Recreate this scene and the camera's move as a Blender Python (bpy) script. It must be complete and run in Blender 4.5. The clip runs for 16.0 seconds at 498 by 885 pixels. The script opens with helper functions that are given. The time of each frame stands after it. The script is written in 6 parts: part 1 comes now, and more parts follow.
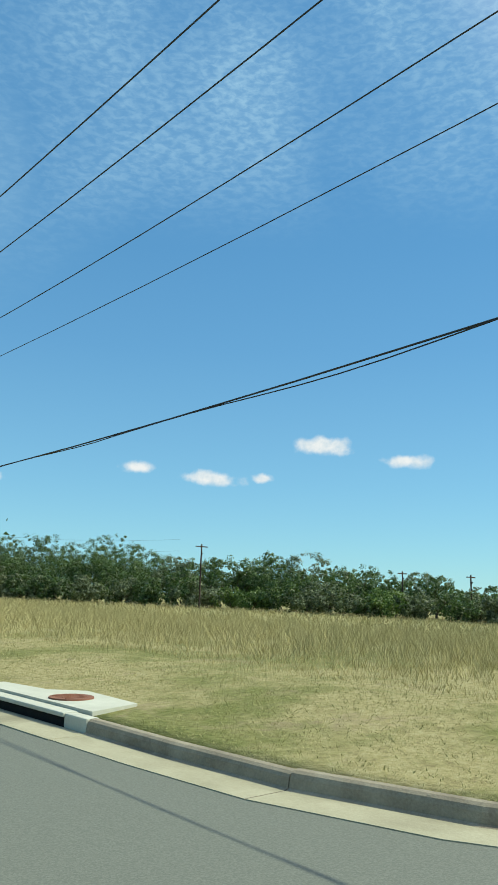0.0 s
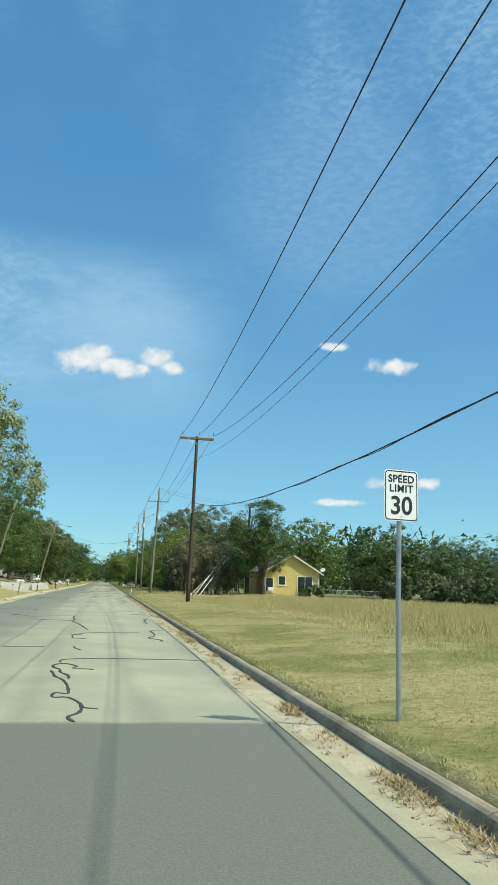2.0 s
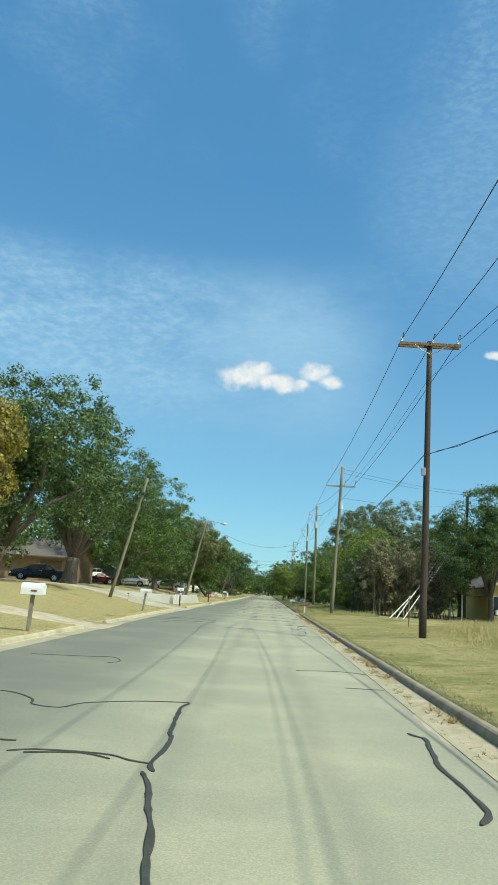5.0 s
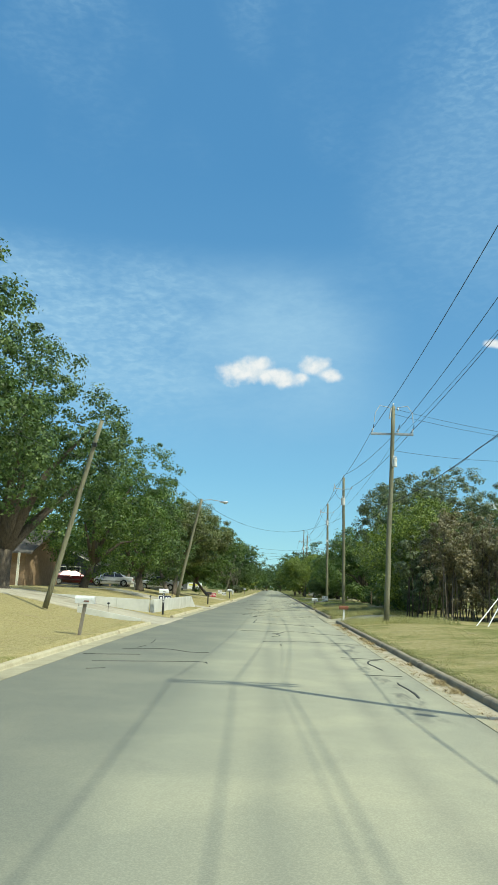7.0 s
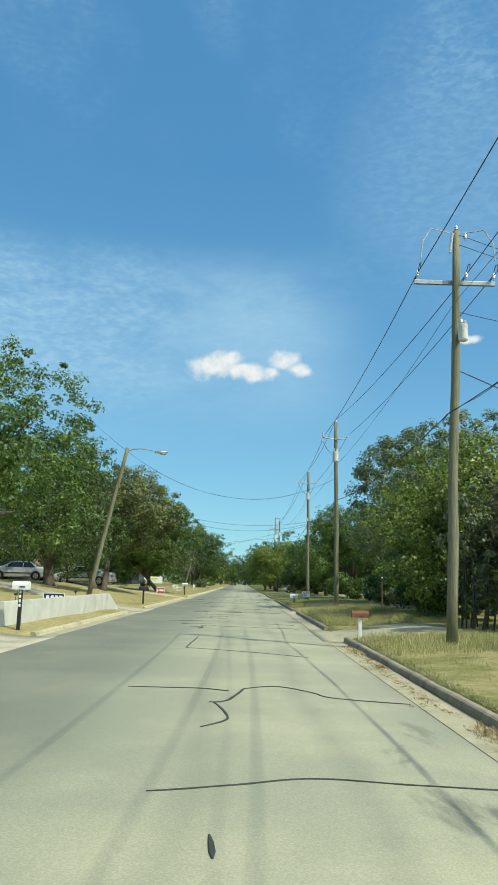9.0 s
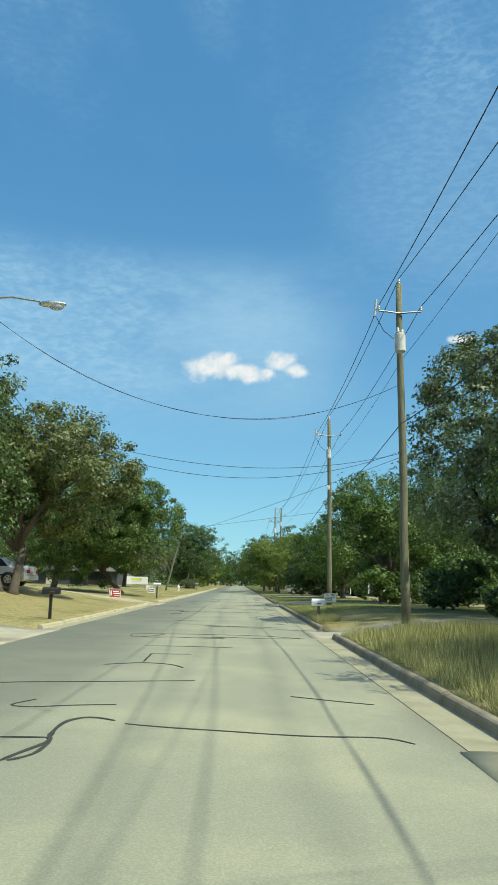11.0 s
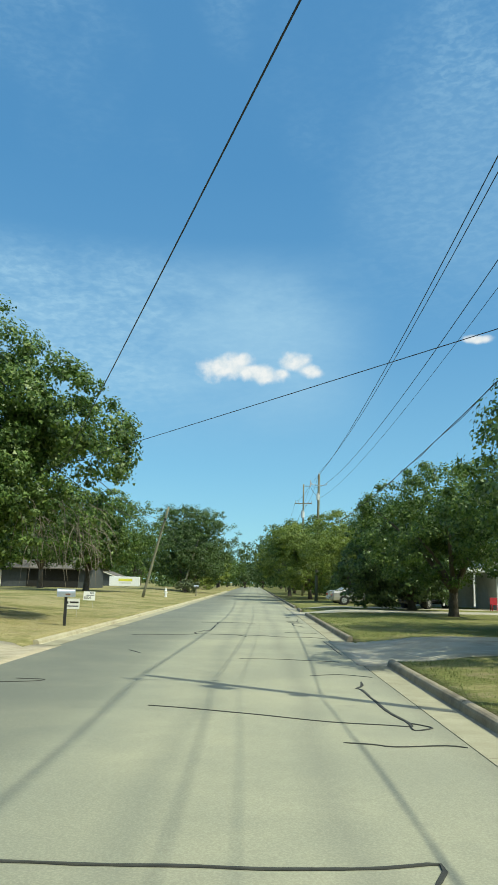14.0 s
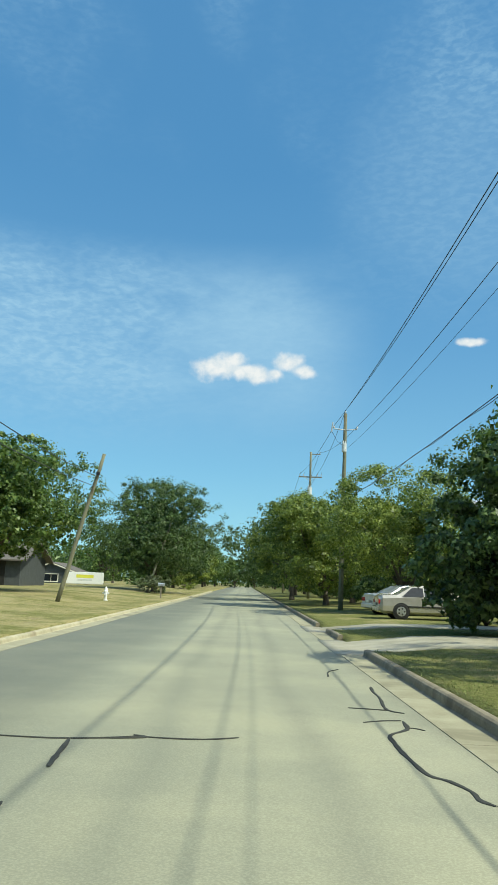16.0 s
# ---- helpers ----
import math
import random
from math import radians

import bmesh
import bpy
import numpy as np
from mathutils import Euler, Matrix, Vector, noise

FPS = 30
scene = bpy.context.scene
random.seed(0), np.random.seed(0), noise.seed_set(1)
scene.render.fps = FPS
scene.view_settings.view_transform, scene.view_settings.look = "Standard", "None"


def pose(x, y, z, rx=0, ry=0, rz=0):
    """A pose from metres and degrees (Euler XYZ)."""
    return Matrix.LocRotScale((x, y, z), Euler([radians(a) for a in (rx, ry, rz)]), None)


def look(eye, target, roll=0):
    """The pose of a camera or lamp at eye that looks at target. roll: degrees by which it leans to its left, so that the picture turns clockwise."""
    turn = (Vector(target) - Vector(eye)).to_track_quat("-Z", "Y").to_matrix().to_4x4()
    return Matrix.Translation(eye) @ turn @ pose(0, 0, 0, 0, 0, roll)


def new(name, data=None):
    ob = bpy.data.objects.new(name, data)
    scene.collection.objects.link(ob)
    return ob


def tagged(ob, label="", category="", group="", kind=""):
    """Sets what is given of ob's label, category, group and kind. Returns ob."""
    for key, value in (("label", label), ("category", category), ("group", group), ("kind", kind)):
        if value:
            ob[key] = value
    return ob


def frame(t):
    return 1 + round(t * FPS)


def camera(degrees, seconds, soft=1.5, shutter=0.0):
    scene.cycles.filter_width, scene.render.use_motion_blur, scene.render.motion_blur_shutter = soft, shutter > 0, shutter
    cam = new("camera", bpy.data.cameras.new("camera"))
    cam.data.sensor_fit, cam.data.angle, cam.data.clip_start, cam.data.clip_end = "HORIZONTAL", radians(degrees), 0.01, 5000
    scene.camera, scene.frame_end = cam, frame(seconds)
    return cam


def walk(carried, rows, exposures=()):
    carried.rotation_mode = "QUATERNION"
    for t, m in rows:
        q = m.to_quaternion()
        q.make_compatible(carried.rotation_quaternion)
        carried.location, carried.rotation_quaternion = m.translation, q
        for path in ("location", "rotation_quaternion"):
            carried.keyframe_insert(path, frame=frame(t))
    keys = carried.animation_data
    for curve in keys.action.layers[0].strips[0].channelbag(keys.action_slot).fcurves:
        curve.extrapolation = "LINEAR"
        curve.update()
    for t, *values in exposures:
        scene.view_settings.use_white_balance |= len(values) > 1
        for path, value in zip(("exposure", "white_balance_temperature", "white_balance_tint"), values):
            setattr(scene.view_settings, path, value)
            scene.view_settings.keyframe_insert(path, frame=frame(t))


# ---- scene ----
cam = camera(36.0, 16.0, 1.5)
PATH = [
    (0, (-1.984, -33.918, 1.614), (-0.662, -32.469, 2.005), 1.9),
    (0.5, (-1.08, -32.055, 1.635), (-0.019, -30.405, 2.026), 1.8),
    (1, (-0.488, -29.829, 1.648), (0.306, -28.033, 2.032), 1.5),
    (1.5, (0.013, -27.155, 1.646), (0.564, -25.268, 2.021), 1.6),
    (2, (0.295, -24.238, 1.628), (0.643, -22.303, 1.992), 2.0),
    (2.5, (0.362, -20.738, 1.585), (0.558, -18.78, 1.942), 2.7),
    (3, (0.364, -17.199, 1.545), (0.453, -15.232, 1.899), 3.4),
    (3.5, (0.365, -13.121, 1.563), (0.373, -11.154, 1.924), 4.2),
    (4, (0.346, -9.227, 1.601), (0.322, -7.261, 1.973), 3.9),
    (4.5, (0.297, -4.867, 1.62), (0.246, -2.905, 1.998), 3.8),
    (5, (0.172, -0.206, 1.607), (0.105, 1.756, 1.988), 3.7),
    (5.2, (0.058, 1.689, 1.61), (-0.012, 3.651, 1.992), 3.5),
    (7.3, (-0.726, 22.098, 1.864), (-0.793, 24.063, 2.23), 1.9),
    (7.5, (-0.667, 24.048, 1.838), (-0.729, 26.013, 2.202), 1.9),
    (8, (-0.573, 29.103, 1.837), (-0.61, 31.071, 2.193), 1.6),
    (8.5, (-0.421, 34.195, 1.807), (-0.429, 36.163, 2.161), 1.5),
    (8.7, (-0.316, 36.373, 1.777), (-0.315, 38.34, 2.133), 1.6),
    (10.8, (0.125, 59.222, 1.544), (0.154, 61.189, 1.903), 1.5),
    (11, (0.201, 61.454, 1.548), (0.219, 63.422, 1.908), 1.3),
    (11.5, (0.128, 67.228, 1.518), (0.127, 69.194, 1.883), 1.1),
    (12, (0.142, 73.395, 1.558), (0.124, 75.361, 1.923), 0.9),
    (12.5, (0.118, 79.242, 1.588), (0.09, 81.208, 1.952), 1.0),
    (13, (0.077, 85.211, 1.592), (0.051, 87.178, 1.956), 1.2),
    (13.5, (0.066, 91.06, 1.668), (0.041, 93.027, 2.03), 1.4),
    (14, (0.02, 97.424, 1.707), (0.0, 99.392, 2.068), 1.4),
    (14.5, (-0.051, 103.681, 1.707), (-0.065, 105.648, 2.065), 1.9),
    (15, (0.044, 110.075, 1.685), (0.032, 112.043, 2.043), 2.0),
    (15.5, (0.065, 116.501, 1.624), (0.058, 118.469, 1.981), 1.9),
    (16, (0.165, 123.402, 1.56), (0.164, 125.369, 1.921), 2.0),
]
walk(cam, [(t, look(e, g, r)) for t, e, g, r in PATH])

# ---- world, sun, exposure ----
SUN_AZ, SUN_EL = 125.0, 52.0      # compass from +Y towards +X, height
world = bpy.data.worlds.new("sky")
scene.world = world
world.use_nodes = True
WT = world.node_tree
WT.nodes.clear()


class Net:
    """Short hand for node trees."""

    def __init__(self, tree):
        self.t = tree

    def node(self, kind):
        return self.t.nodes.new(kind)

    def put(self, sock, v):
        if isinstance(v, bpy.types.NodeSocket):
            self.t.links.new(v, sock)
        elif v is not None:
            sock.default_value = v

    def math(self, op, a, b=None, c=None, clamp=False):
        n = self.node("ShaderNodeMath")
        n.operation, n.use_clamp = op, clamp
        for i, v in enumerate((a, b, c)):
            self.put(n.inputs[i], v)
        return n.outputs[0]

    def mix(self, fac, a, b, blend="MIX"):
        n = self.node("ShaderNodeMix")
        n.data_type, n.blend_type = "RGBA", blend
        self.put(n.inputs[0], fac)
        self.put(n.inputs[6], a)
        self.put(n.inputs[7], b)
        return n.outputs[2]

    def noise(self, vec, scale, detail=4.0, rough=0.55, dist=0.0):
        n = self.node("ShaderNodeTexNoise")
        self.put(n.inputs["Vector"], vec)
        n.inputs["Scale"].default_value, n.inputs["Detail"].default_value = scale, detail
        n.inputs["Roughness"].default_value, n.inputs["Distortion"].default_value = rough, dist
        return n.outputs["Fac"]

    def ramp(self, fac, stops):
        n = self.node("ShaderNodeValToRGB")
        e = n.color_ramp.elements
        while len(e) < len(stops):
            e.new(0.5)
        for el, (p, c) in zip(e, stops):
            el.position = p
            el.color = (*c, 1) if len(c) == 3 else c
        self.put(n.inputs[0], fac)
        return n.outputs[0]

    def step(self, v, lo, hi):
        n = self.node("ShaderNodeMapRange")
        n.interpolation_type = "SMOOTHSTEP"
        self.put(n.inputs[0], v)
        n.inputs[1].default_value, n.inputs[2].default_value = lo, hi
        return n.outputs[0]


ca, ce = radians(SUN_AZ), radians(SUN_EL)
sun_from = Vector((math.sin(ca) * math.cos(ce), math.cos(ca) * math.cos(ce), math.sin(ce)))
w = Net(WT)
sky = w.node("ShaderNodeTexSky")
sky.sky_type, sky.sun_disc = "NISHITA", False
sky.sun_elevation, sky.sun_rotation = radians(SUN_EL), radians(SUN_AZ)
sky.air_density, sky.dust_density, sky.ozone_density, sky.altitude = 1.0, 0.0, 2.5, 150.0
way = w.node("ShaderNodeTexCoord").outputs["Generated"]
sep = w.node("ShaderNodeSeparateXYZ")
w.put(sep.inputs[0], way)
az = w.math("MULTIPLY", w.math("ARCTAN2", sep.outputs[0], sep.outputs[1]), 57.2958)
el = w.math("MULTIPLY", w.math("ARCSINE", sep.outputs[2]), 57.2958)
flat = w.node("ShaderNodeCombineXYZ")          # the sky as a flat sheet, in degrees
w.put(flat.inputs[0], az)
w.put(flat.inputs[1], el)
flat = flat.outputs[0]
PUFFS = [(-2.8, 15.8, 2.1, 0.95), (-1.3, 16.5, 1.2, 0.75), (0.4, 15.4, 1.7, 0.8), (-0.8, 15.8, 1.3, 0.55), (1.7, 15.6, 0.9, 0.4), (2.8, 16.4, 1.3, 0.85), (3.9, 15.8, 1.1, 0.6),
         (16.6, 17.7, 1.4, 0.34), (21.0, 16.2, 1.9, 0.6), (21.7, 7.7, 2.5, 0.5), (17.0, 6.2, 1.8, 0.3),
         (33.8, 9.1, 1.3, 0.5), (39.6, 8.5, 2.2, 0.6), (43.6, 8.6, 0.85, 0.45), (48.2, 11.1, 2.9, 0.75), (54.2, 10.1, 1.8, 0.55),
         (-34.0, 12.0, 3.0, 0.9), (-58.0, 9.5, 2.6, 0.8), (78.0, 12.0, 2.8, 0.9), (110.0, 10.0, 3.2, 0.9)]
edge = w.math("SUBTRACT", w.noise(flat, 0.6, 4.0, 0.5), 0.5)
cumulus = None
for a, e, wd, ht in PUFFS:
    wd, ht = wd * 1.05, ht * 1.05
    dx = w.math("DIVIDE", w.math("SUBTRACT", az, a), wd)
    dy = w.math("DIVIDE", w.math("SUBTRACT", el, e), ht)
    r2 = w.math("ADD", w.math("MULTIPLY", dx, dx), w.math("MULTIPLY", dy, dy))
    m = w.math("SUBTRACT", 1.0, w.math("SQRT", r2))
    cumulus = m if cumulus is None else w.math("SMOOTH_MAX", cumulus, m, 0.25)
cumulus = w.step(w.math("ADD", w.math("MULTIPLY", cumulus, 0.9), w.math("MULTIPLY", edge, 1.75)), -0.06, 0.62)
# rippled high cloud
stretch = w.node("ShaderNodeMapping")
w.put(stretch.inputs["Vector"], flat)
stretch.inputs["Rotation"].default_value, stretch.inputs["Scale"].default_value = (0, 0, radians(-22)), (0.6, 1.45, 1)
ripple = w.math("ADD", w.math("MULTIPLY", w.step(w.noise(stretch.outputs[0], 1.75, 4.0, 0.55, 0.35), 0.34, 0.72), 0.62), 0.38)
broad = w.noise(flat, 0.055, 3.0, 0.5)
east = w.math("MULTIPLY", w.step(w.math("SUBTRACT", az, w.math("MULTIPLY", broad, 30.0)), -14.0, 10.0), w.step(w.math("SUBTRACT", el, w.math("MULTIPLY", w.step(az, 20.0, 34.0), 8.0)), 17.0, 25.0))
alto = w.math("MULTIPLY", w.math("MULTIPLY", ripple, east), w.math("ADD", 0.25, w.math("MULTIPLY", w.step(broad, 0.36, 0.60), 0.75)))
alto = w.math("MULTIPLY", alto, w.math("SUBTRACT", 1.0, w.math("MULTIPLY", w.step(w.math("SUBTRACT", el, w.math("MULTIPLY", w.step(az, 20.0, 34.0), 12.0)), 32.0, 41.0), 0.75)))
west = w.math("MULTIPLY", w.step(w.math("MULTIPLY", w.math("SUBTRACT", az, 11.0), -1.0), 0.0, 9.0),
              w.math("MULTIPLY", w.step(el, 8.0, 17.0), w.math("SUBTRACT", 1.0, w.step(el, 20.5, 25.5))))
dab = w.step(w.math("MULTIPLY", az, -1.0), 3.0, 11.0)          # broken into small dabs towards the west
mottle = w.math("ADD", w.math("SUBTRACT", 0.8, w.math("MULTIPLY", dab, 0.45)), w.math("MULTIPLY", ripple, w.math("ADD", 0.2, w.math("MULTIPLY", dab, 0.75))))
veil = w.math("MULTIPLY", w.math("MULTIPLY", west, w.step(w.noise(stretch.outputs[0], 0.13, 5.0, 0.6, 0.5), 0.08, 0.72)), mottle)
high = w.math("MULTIPLY", w.math("MULTIPLY", w.step(el, 27.0, 40.0), ripple), w.step(w.noise(flat, 0.09, 2.0), 0.45, 0.75))
gx = w.math("DIVIDE", w.math("SUBTRACT", az, 16.0), 8.5)
gy = w.math("DIVIDE", w.math("SUBTRACT", el, 28.5), 6.5)
patch = w.math("MULTIPLY", w.math("SUBTRACT", 1.0, w.step(w.math("ADD", w.math("ADD", w.math("MULTIPLY", gx, gx), w.math("MULTIPLY", gy, gy)), w.math("MULTIPLY", w.math("SUBTRACT", broad, 0.5), 3.0)), -0.4, 2.0)), w.math("ADD", 0.35, w.math("MULTIPLY", ripple, 0.65)))
alto = w.math("MAXIMUM", alto, w.math("MULTIPLY", patch, 0.6))
thin = w.math("ADD", w.math("MULTIPLY", alto, 0.55), w.math("ADD", w.math("MULTIPLY", veil, 0.72), w.math("MULTIPLY", high, 0.34)), clamp=True)
top = w.math("MULTIPLY", w.noise(flat, 1.3, 3.0), 1.0)
cloud_tone = w.ramp(top, [(0.3, (4.9, 5.8, 6.2)), (0.6, (6.6, 6.9, 6.8))])
SKY_LEVEL = 0.13
blue = w.mix(1.0, sky.outputs[0], (0.60, 1.03, 1.10, 1), "MULTIPLY")
haze = w.ramp(w.math("DIVIDE", el, 90.0, clamp=True), [(0.0, (2.5, 4.7, 5.7)), (0.09, (1.75, 3.95, 5.55)), (0.2, (1.1, 3.05, 5.15)), (0.33, (0.72, 2.5, 4.75)), (0.5, (0.75, 2.5, 4.8)), (1.0, (0.6, 2.1, 4.3))])
blue = w.mix(0.62, blue, haze)                 # thin bright haze over clear blue
sheet = w.mix(thin, blue, (3.0, 5.05, 6.4, 1))
sheet = w.mix(cumulus, sheet, cloud_tone)
# pale aureole round the sun, behind the viewer's right shoulder, unseen and added to lift shadows
toward = w.node("ShaderNodeVectorMath")
toward.operation = "DOT_PRODUCT"
w.put(toward.inputs[0], way)
toward.inputs[1].default_value = tuple(sun_from)
sheet = w.mix(w.step(toward.outputs["Value"], 0.66, 1.0), sheet, (12.5, 13.2, 13.4, 1))
bg = w.node("ShaderNodeBackground")
w.put(bg.inputs[0], sheet)
bg.inputs[1].default_value = SKY_LEVEL
w.put(w.node("ShaderNodeOutputWorld").inputs[0], bg.outputs[0])

sun = bpy.data.lights.new("sun", "SUN")
sun.energy, sun.angle, sun.color = 4.3, radians(0.53), (0.945, 0.97, 0.75)
new("sun", sun).matrix_world = look(sun_from * 60, (0, 0, 0))


# ---- materials ----
def material(name):
    m = bpy.data.materials.new(name)
    m.use_nodes = True
    n = Net(m.node_tree)
    return m, n, m.node_tree.nodes["Principled BSDF"]


def where(n, size=(1, 1, 1)):
    co = n.node("ShaderNodeTexCoord").outputs["Object"]
    mp = n.node("ShaderNodeMapping")
    n.put(mp.inputs["Vector"], co)
    mp.inputs["Scale"].default_value = size
    return mp.outputs[0]


def place(n):
    return n.node("ShaderNodeNewGeometry").outputs["Position"]


def bump(n, b, height, strength=0.4, dist=0.02):
    k = n.node("ShaderNodeBump")
    k.inputs["Strength"].default_value, k.inputs["Distance"].default_value = strength, dist
    n.put(k.inputs["Height"], height)
    n.put(b.inputs["Normal"], k.outputs[0])


def grainy(name, dark, light, scale=6.0, fine=60.0, rough=0.85, metal=0.0, relief=0.3, size=(1, 1, 1), dist=0.01, at_place=False, stain=None):
    """A surface with broad and fine variation between two colours, and relief."""
    m, n, b = material(name)
    v = place(n) if at_place else where(n, size)
    broad = n.noise(v, scale, 5.0, 0.6)
    fine_n = n.noise(v, fine, 3.0, 0.6)
    f = n.math("ADD", n.math("MULTIPLY", broad, 0.7), n.math("MULTIPLY", fine_n, 0.3))
    c = n.ramp(f, [(0.32, dark), (0.68, light)])
    if stain:
        c = n.mix(n.step(n.noise(v, scale * 0.31, 6.0, 0.65, 0.6), 0.52, 0.7), c, (*stain, 1))
    n.put(b.inputs["Base Color"], c)
    n.put(b.inputs["Roughness"], n.math("ADD", rough - 0.08, n.math("MULTIPLY", broad, 0.16)))
    b.inputs["Metallic"].default_value = metal
    if relief:
        bump(n, b, fine_n, relief, dist)
    return m


def leafy(name, dark, mid, light, gloss=0.42, through_light=0.30):
    m, n, b = material(name)
    r = n.node("ShaderNodeNewGeometry").outputs["Random Per Island"]
    v = place(n)
    f = n.math("ADD", n.math("MULTIPLY", r, 0.62), n.math("MULTIPLY", n.noise(v, 0.45, 3.0), 0.42))
    c = n.ramp(f, [(0.18, dark), (0.5, mid), (0.88, light)])
    n.put(b.inputs["Base Color"], c)
    b.inputs["Roughness"].default_value = gloss
    b.inputs["Specular IOR Level"].default_value = 0.4
    tr = n.node("ShaderNodeBsdfTranslucent")
    n.put(tr.inputs[0], n.mix(1.0, c, (1.0, 1.15, 0.55, 1), "MULTIPLY"))
    mx = n.node("ShaderNodeMixShader")
    mx.inputs[0].default_value = through_light
    n.put(mx.inputs[1], b.outputs[0])
    n.put(mx.inputs[2], tr.outputs[0])
    n.put(m.node_tree.nodes["Material Output"].inputs[0], mx.outputs[0])
    return m


def road_material():
    m, n, b = material("worn pale asphalt")
    v = place(n)
    xyz = n.node("ShaderNodeSeparateXYZ")
    n.put(xyz.inputs[0], v)
    x, y = xyz.outputs[0], xyz.outputs[1]
    wob = n.math("MULTIPLY", n.math("SUBTRACT", n.noise(v, 0.09, 3.0), 0.5), 1.1)
    xs = n.math("DIVIDE", n.math("ADD", n.math("ADD", x, wob), 7.0), 10.0)
    # dark lengthwise bands, cable shadows put into the colour, and the greyer far lane
    lanes = n.ramp(xs, [(0.0, (0.195, 0.200, 0.158)), (0.36, (0.212, 0.216, 0.170)), (0.455, (0.250, 0.252, 0.192)), (0.52, (0.335, 0.331, 0.244)),
                        (0.60, (0.380, 0.366, 0.261)), (0.632, (0.320, 0.314, 0.230)), (0.66, (0.380, 0.366, 0.261)), (0.755, (0.392, 0.378, 0.270)),
                        (0.785, (0.332, 0.322, 0.236)), (0.815, (0.392, 0.378, 0.270)), (0.92, (0.380, 0.366, 0.266)), (0.955, (0.320, 0.306, 0.225)), (0.98, (0.384, 0.362, 0.270))])
    blot = n.noise(v, 0.35, 6.0, 0.62)
    c = n.mix(n.step(blot, 0.38, 0.72), n.mix(1.0, lanes, (0.84, 0.86, 0.87, 1), "MULTIPLY"), n.mix(1.0, lanes, (1.08, 1.07, 1.03, 1), "MULTIPLY"))
    grit = n.noise(v, 55.0, 3.0, 0.7)
    c = n.mix(n.step(grit, 0.35, 0.75), n.mix(1.0, c, (0.82, 0.82, 0.82, 1), "MULTIPLY"), n.mix(1.0, c, (1.1, 1.1, 1.08, 1), "MULTIPLY"))
    c = n.mix(n.math("MULTIPLY", n.step(n.noise(v, 1.1, 7.0, 0.7, 0.5), 0.62, 0.76), 0.35), c, (0.17, 0.16, 0.135, 1))
    # oily drips and damp blotches down the near lane
    drip = n.node("ShaderNodeMapping")
    n.put(drip.inputs["Vector"], v)
    drip.inputs["Scale"].default_value = (1.6, 0.5, 1)
    oil = n.math("MULTIPLY", n.step(n.noise(drip.outputs[0], 0.9, 6.0, 0.65, 0.3), 0.51, 0.64), n.math("SUBTRACT", 1.0, n.step(n.math("ABSOLUTE", n.math("SUBTRACT", x, 1.75)), 0.1, 0.75)))
    oil = n.math("MULTIPLY", oil, n.math("SUBTRACT", 1.0, n.step(n.math("ABSOLUTE", n.math("SUBTRACT", y, 41.0)), 7.0, 13.0)))
    c = n.mix(n.math("MULTIPLY", oil, 0.75), c, (0.10, 0.10, 0.085, 1))
    # darker newer surface at the junction
    patch = n.math("SUBTRACT", 1.0, n.step(n.math("ADD", y, n.math("MULTIPLY", n.noise(v, 0.7), 0.5)), -14.65, -14.35))
    c = n.mix(patch, c, n.mix(n.step(grit, 0.3, 0.8), (0.115, 0.122, 0.098, 1), (0.180, 0.188, 0.150, 1)))
    n.put(b.inputs["Base Color"], c)
    b.inputs["Roughness"].default_value = 0.88
    bump(n, b, grit, 0.35, 0.006)
    return m


def ground_material():
    m, n, b = material("dry mown lawn and soil")
    v = place(n)
    xyz = n.node("ShaderNodeSeparateXYZ")
    n.put(xyz.inputs[0], v)
    straw = n.ramp(n.noise(v, 9.0, 5.0, 0.7), [(0.3, (0.200, 0.167, 0.072)), (0.5, (0.340, 0.293, 0.136)), (0.72, (0.429, 0.372, 0.200))])
    green = n.ramp(n.noise(v, 11.0, 5.0, 0.7), [(0.3, (0.089, 0.099, 0.028)), (0.52, (0.178, 0.182, 0.056)), (0.75, (0.281, 0.266, 0.104))])
    patch = n.math("ADD", n.math("MULTIPLY", n.noise(v, 0.28, 5.0, 0.6), 0.65), n.math("MULTIPLY", n.noise(v, 1.7, 4.0, 0.6), 0.35))
    patch = n.math("SUBTRACT", patch, n.math("MULTIPLY", n.math("SUBTRACT", 1.0, n.step(xyz.outputs[0], -8.0, -4.0)), n.math("MULTIPLY", n.math("SUBTRACT", 1.0, n.step(xyz.outputs[1], 95.0, 150.0)), 0.10)))
    patch = n.math("ADD", patch, n.math("MULTIPLY", n.math("MULTIPLY", n.step(xyz.outputs[0], 0.0, 2.0), n.step(xyz.outputs[1], 92.0, 104.0)), 0.10))
    c = n.mix(n.step(patch, 0.43, 0.60), straw, green)
    soil = n.step(n.math("ADD", n.noise(v, 0.8, 6.0, 0.65), n.math("MULTIPLY", n.noise(v, 6.0, 3.0), 0.25)), 0.70, 0.80)
    c = n.mix(n.math("MULTIPLY", soil, 0.6), c, (0.30, 0.235, 0.14, 1))
    n.put(b.inputs["Base Color"], c)
    b.inputs["Roughness"].default_value = 0.95
    b.inputs["Specular IOR Level"].default_value = 0.15
    bump(n, b, n.math("ADD", n.noise(v, 26.0, 4.0, 0.75), n.noise(v, 7.0, 3.0, 0.6)), 0.7, 0.04)
    return m


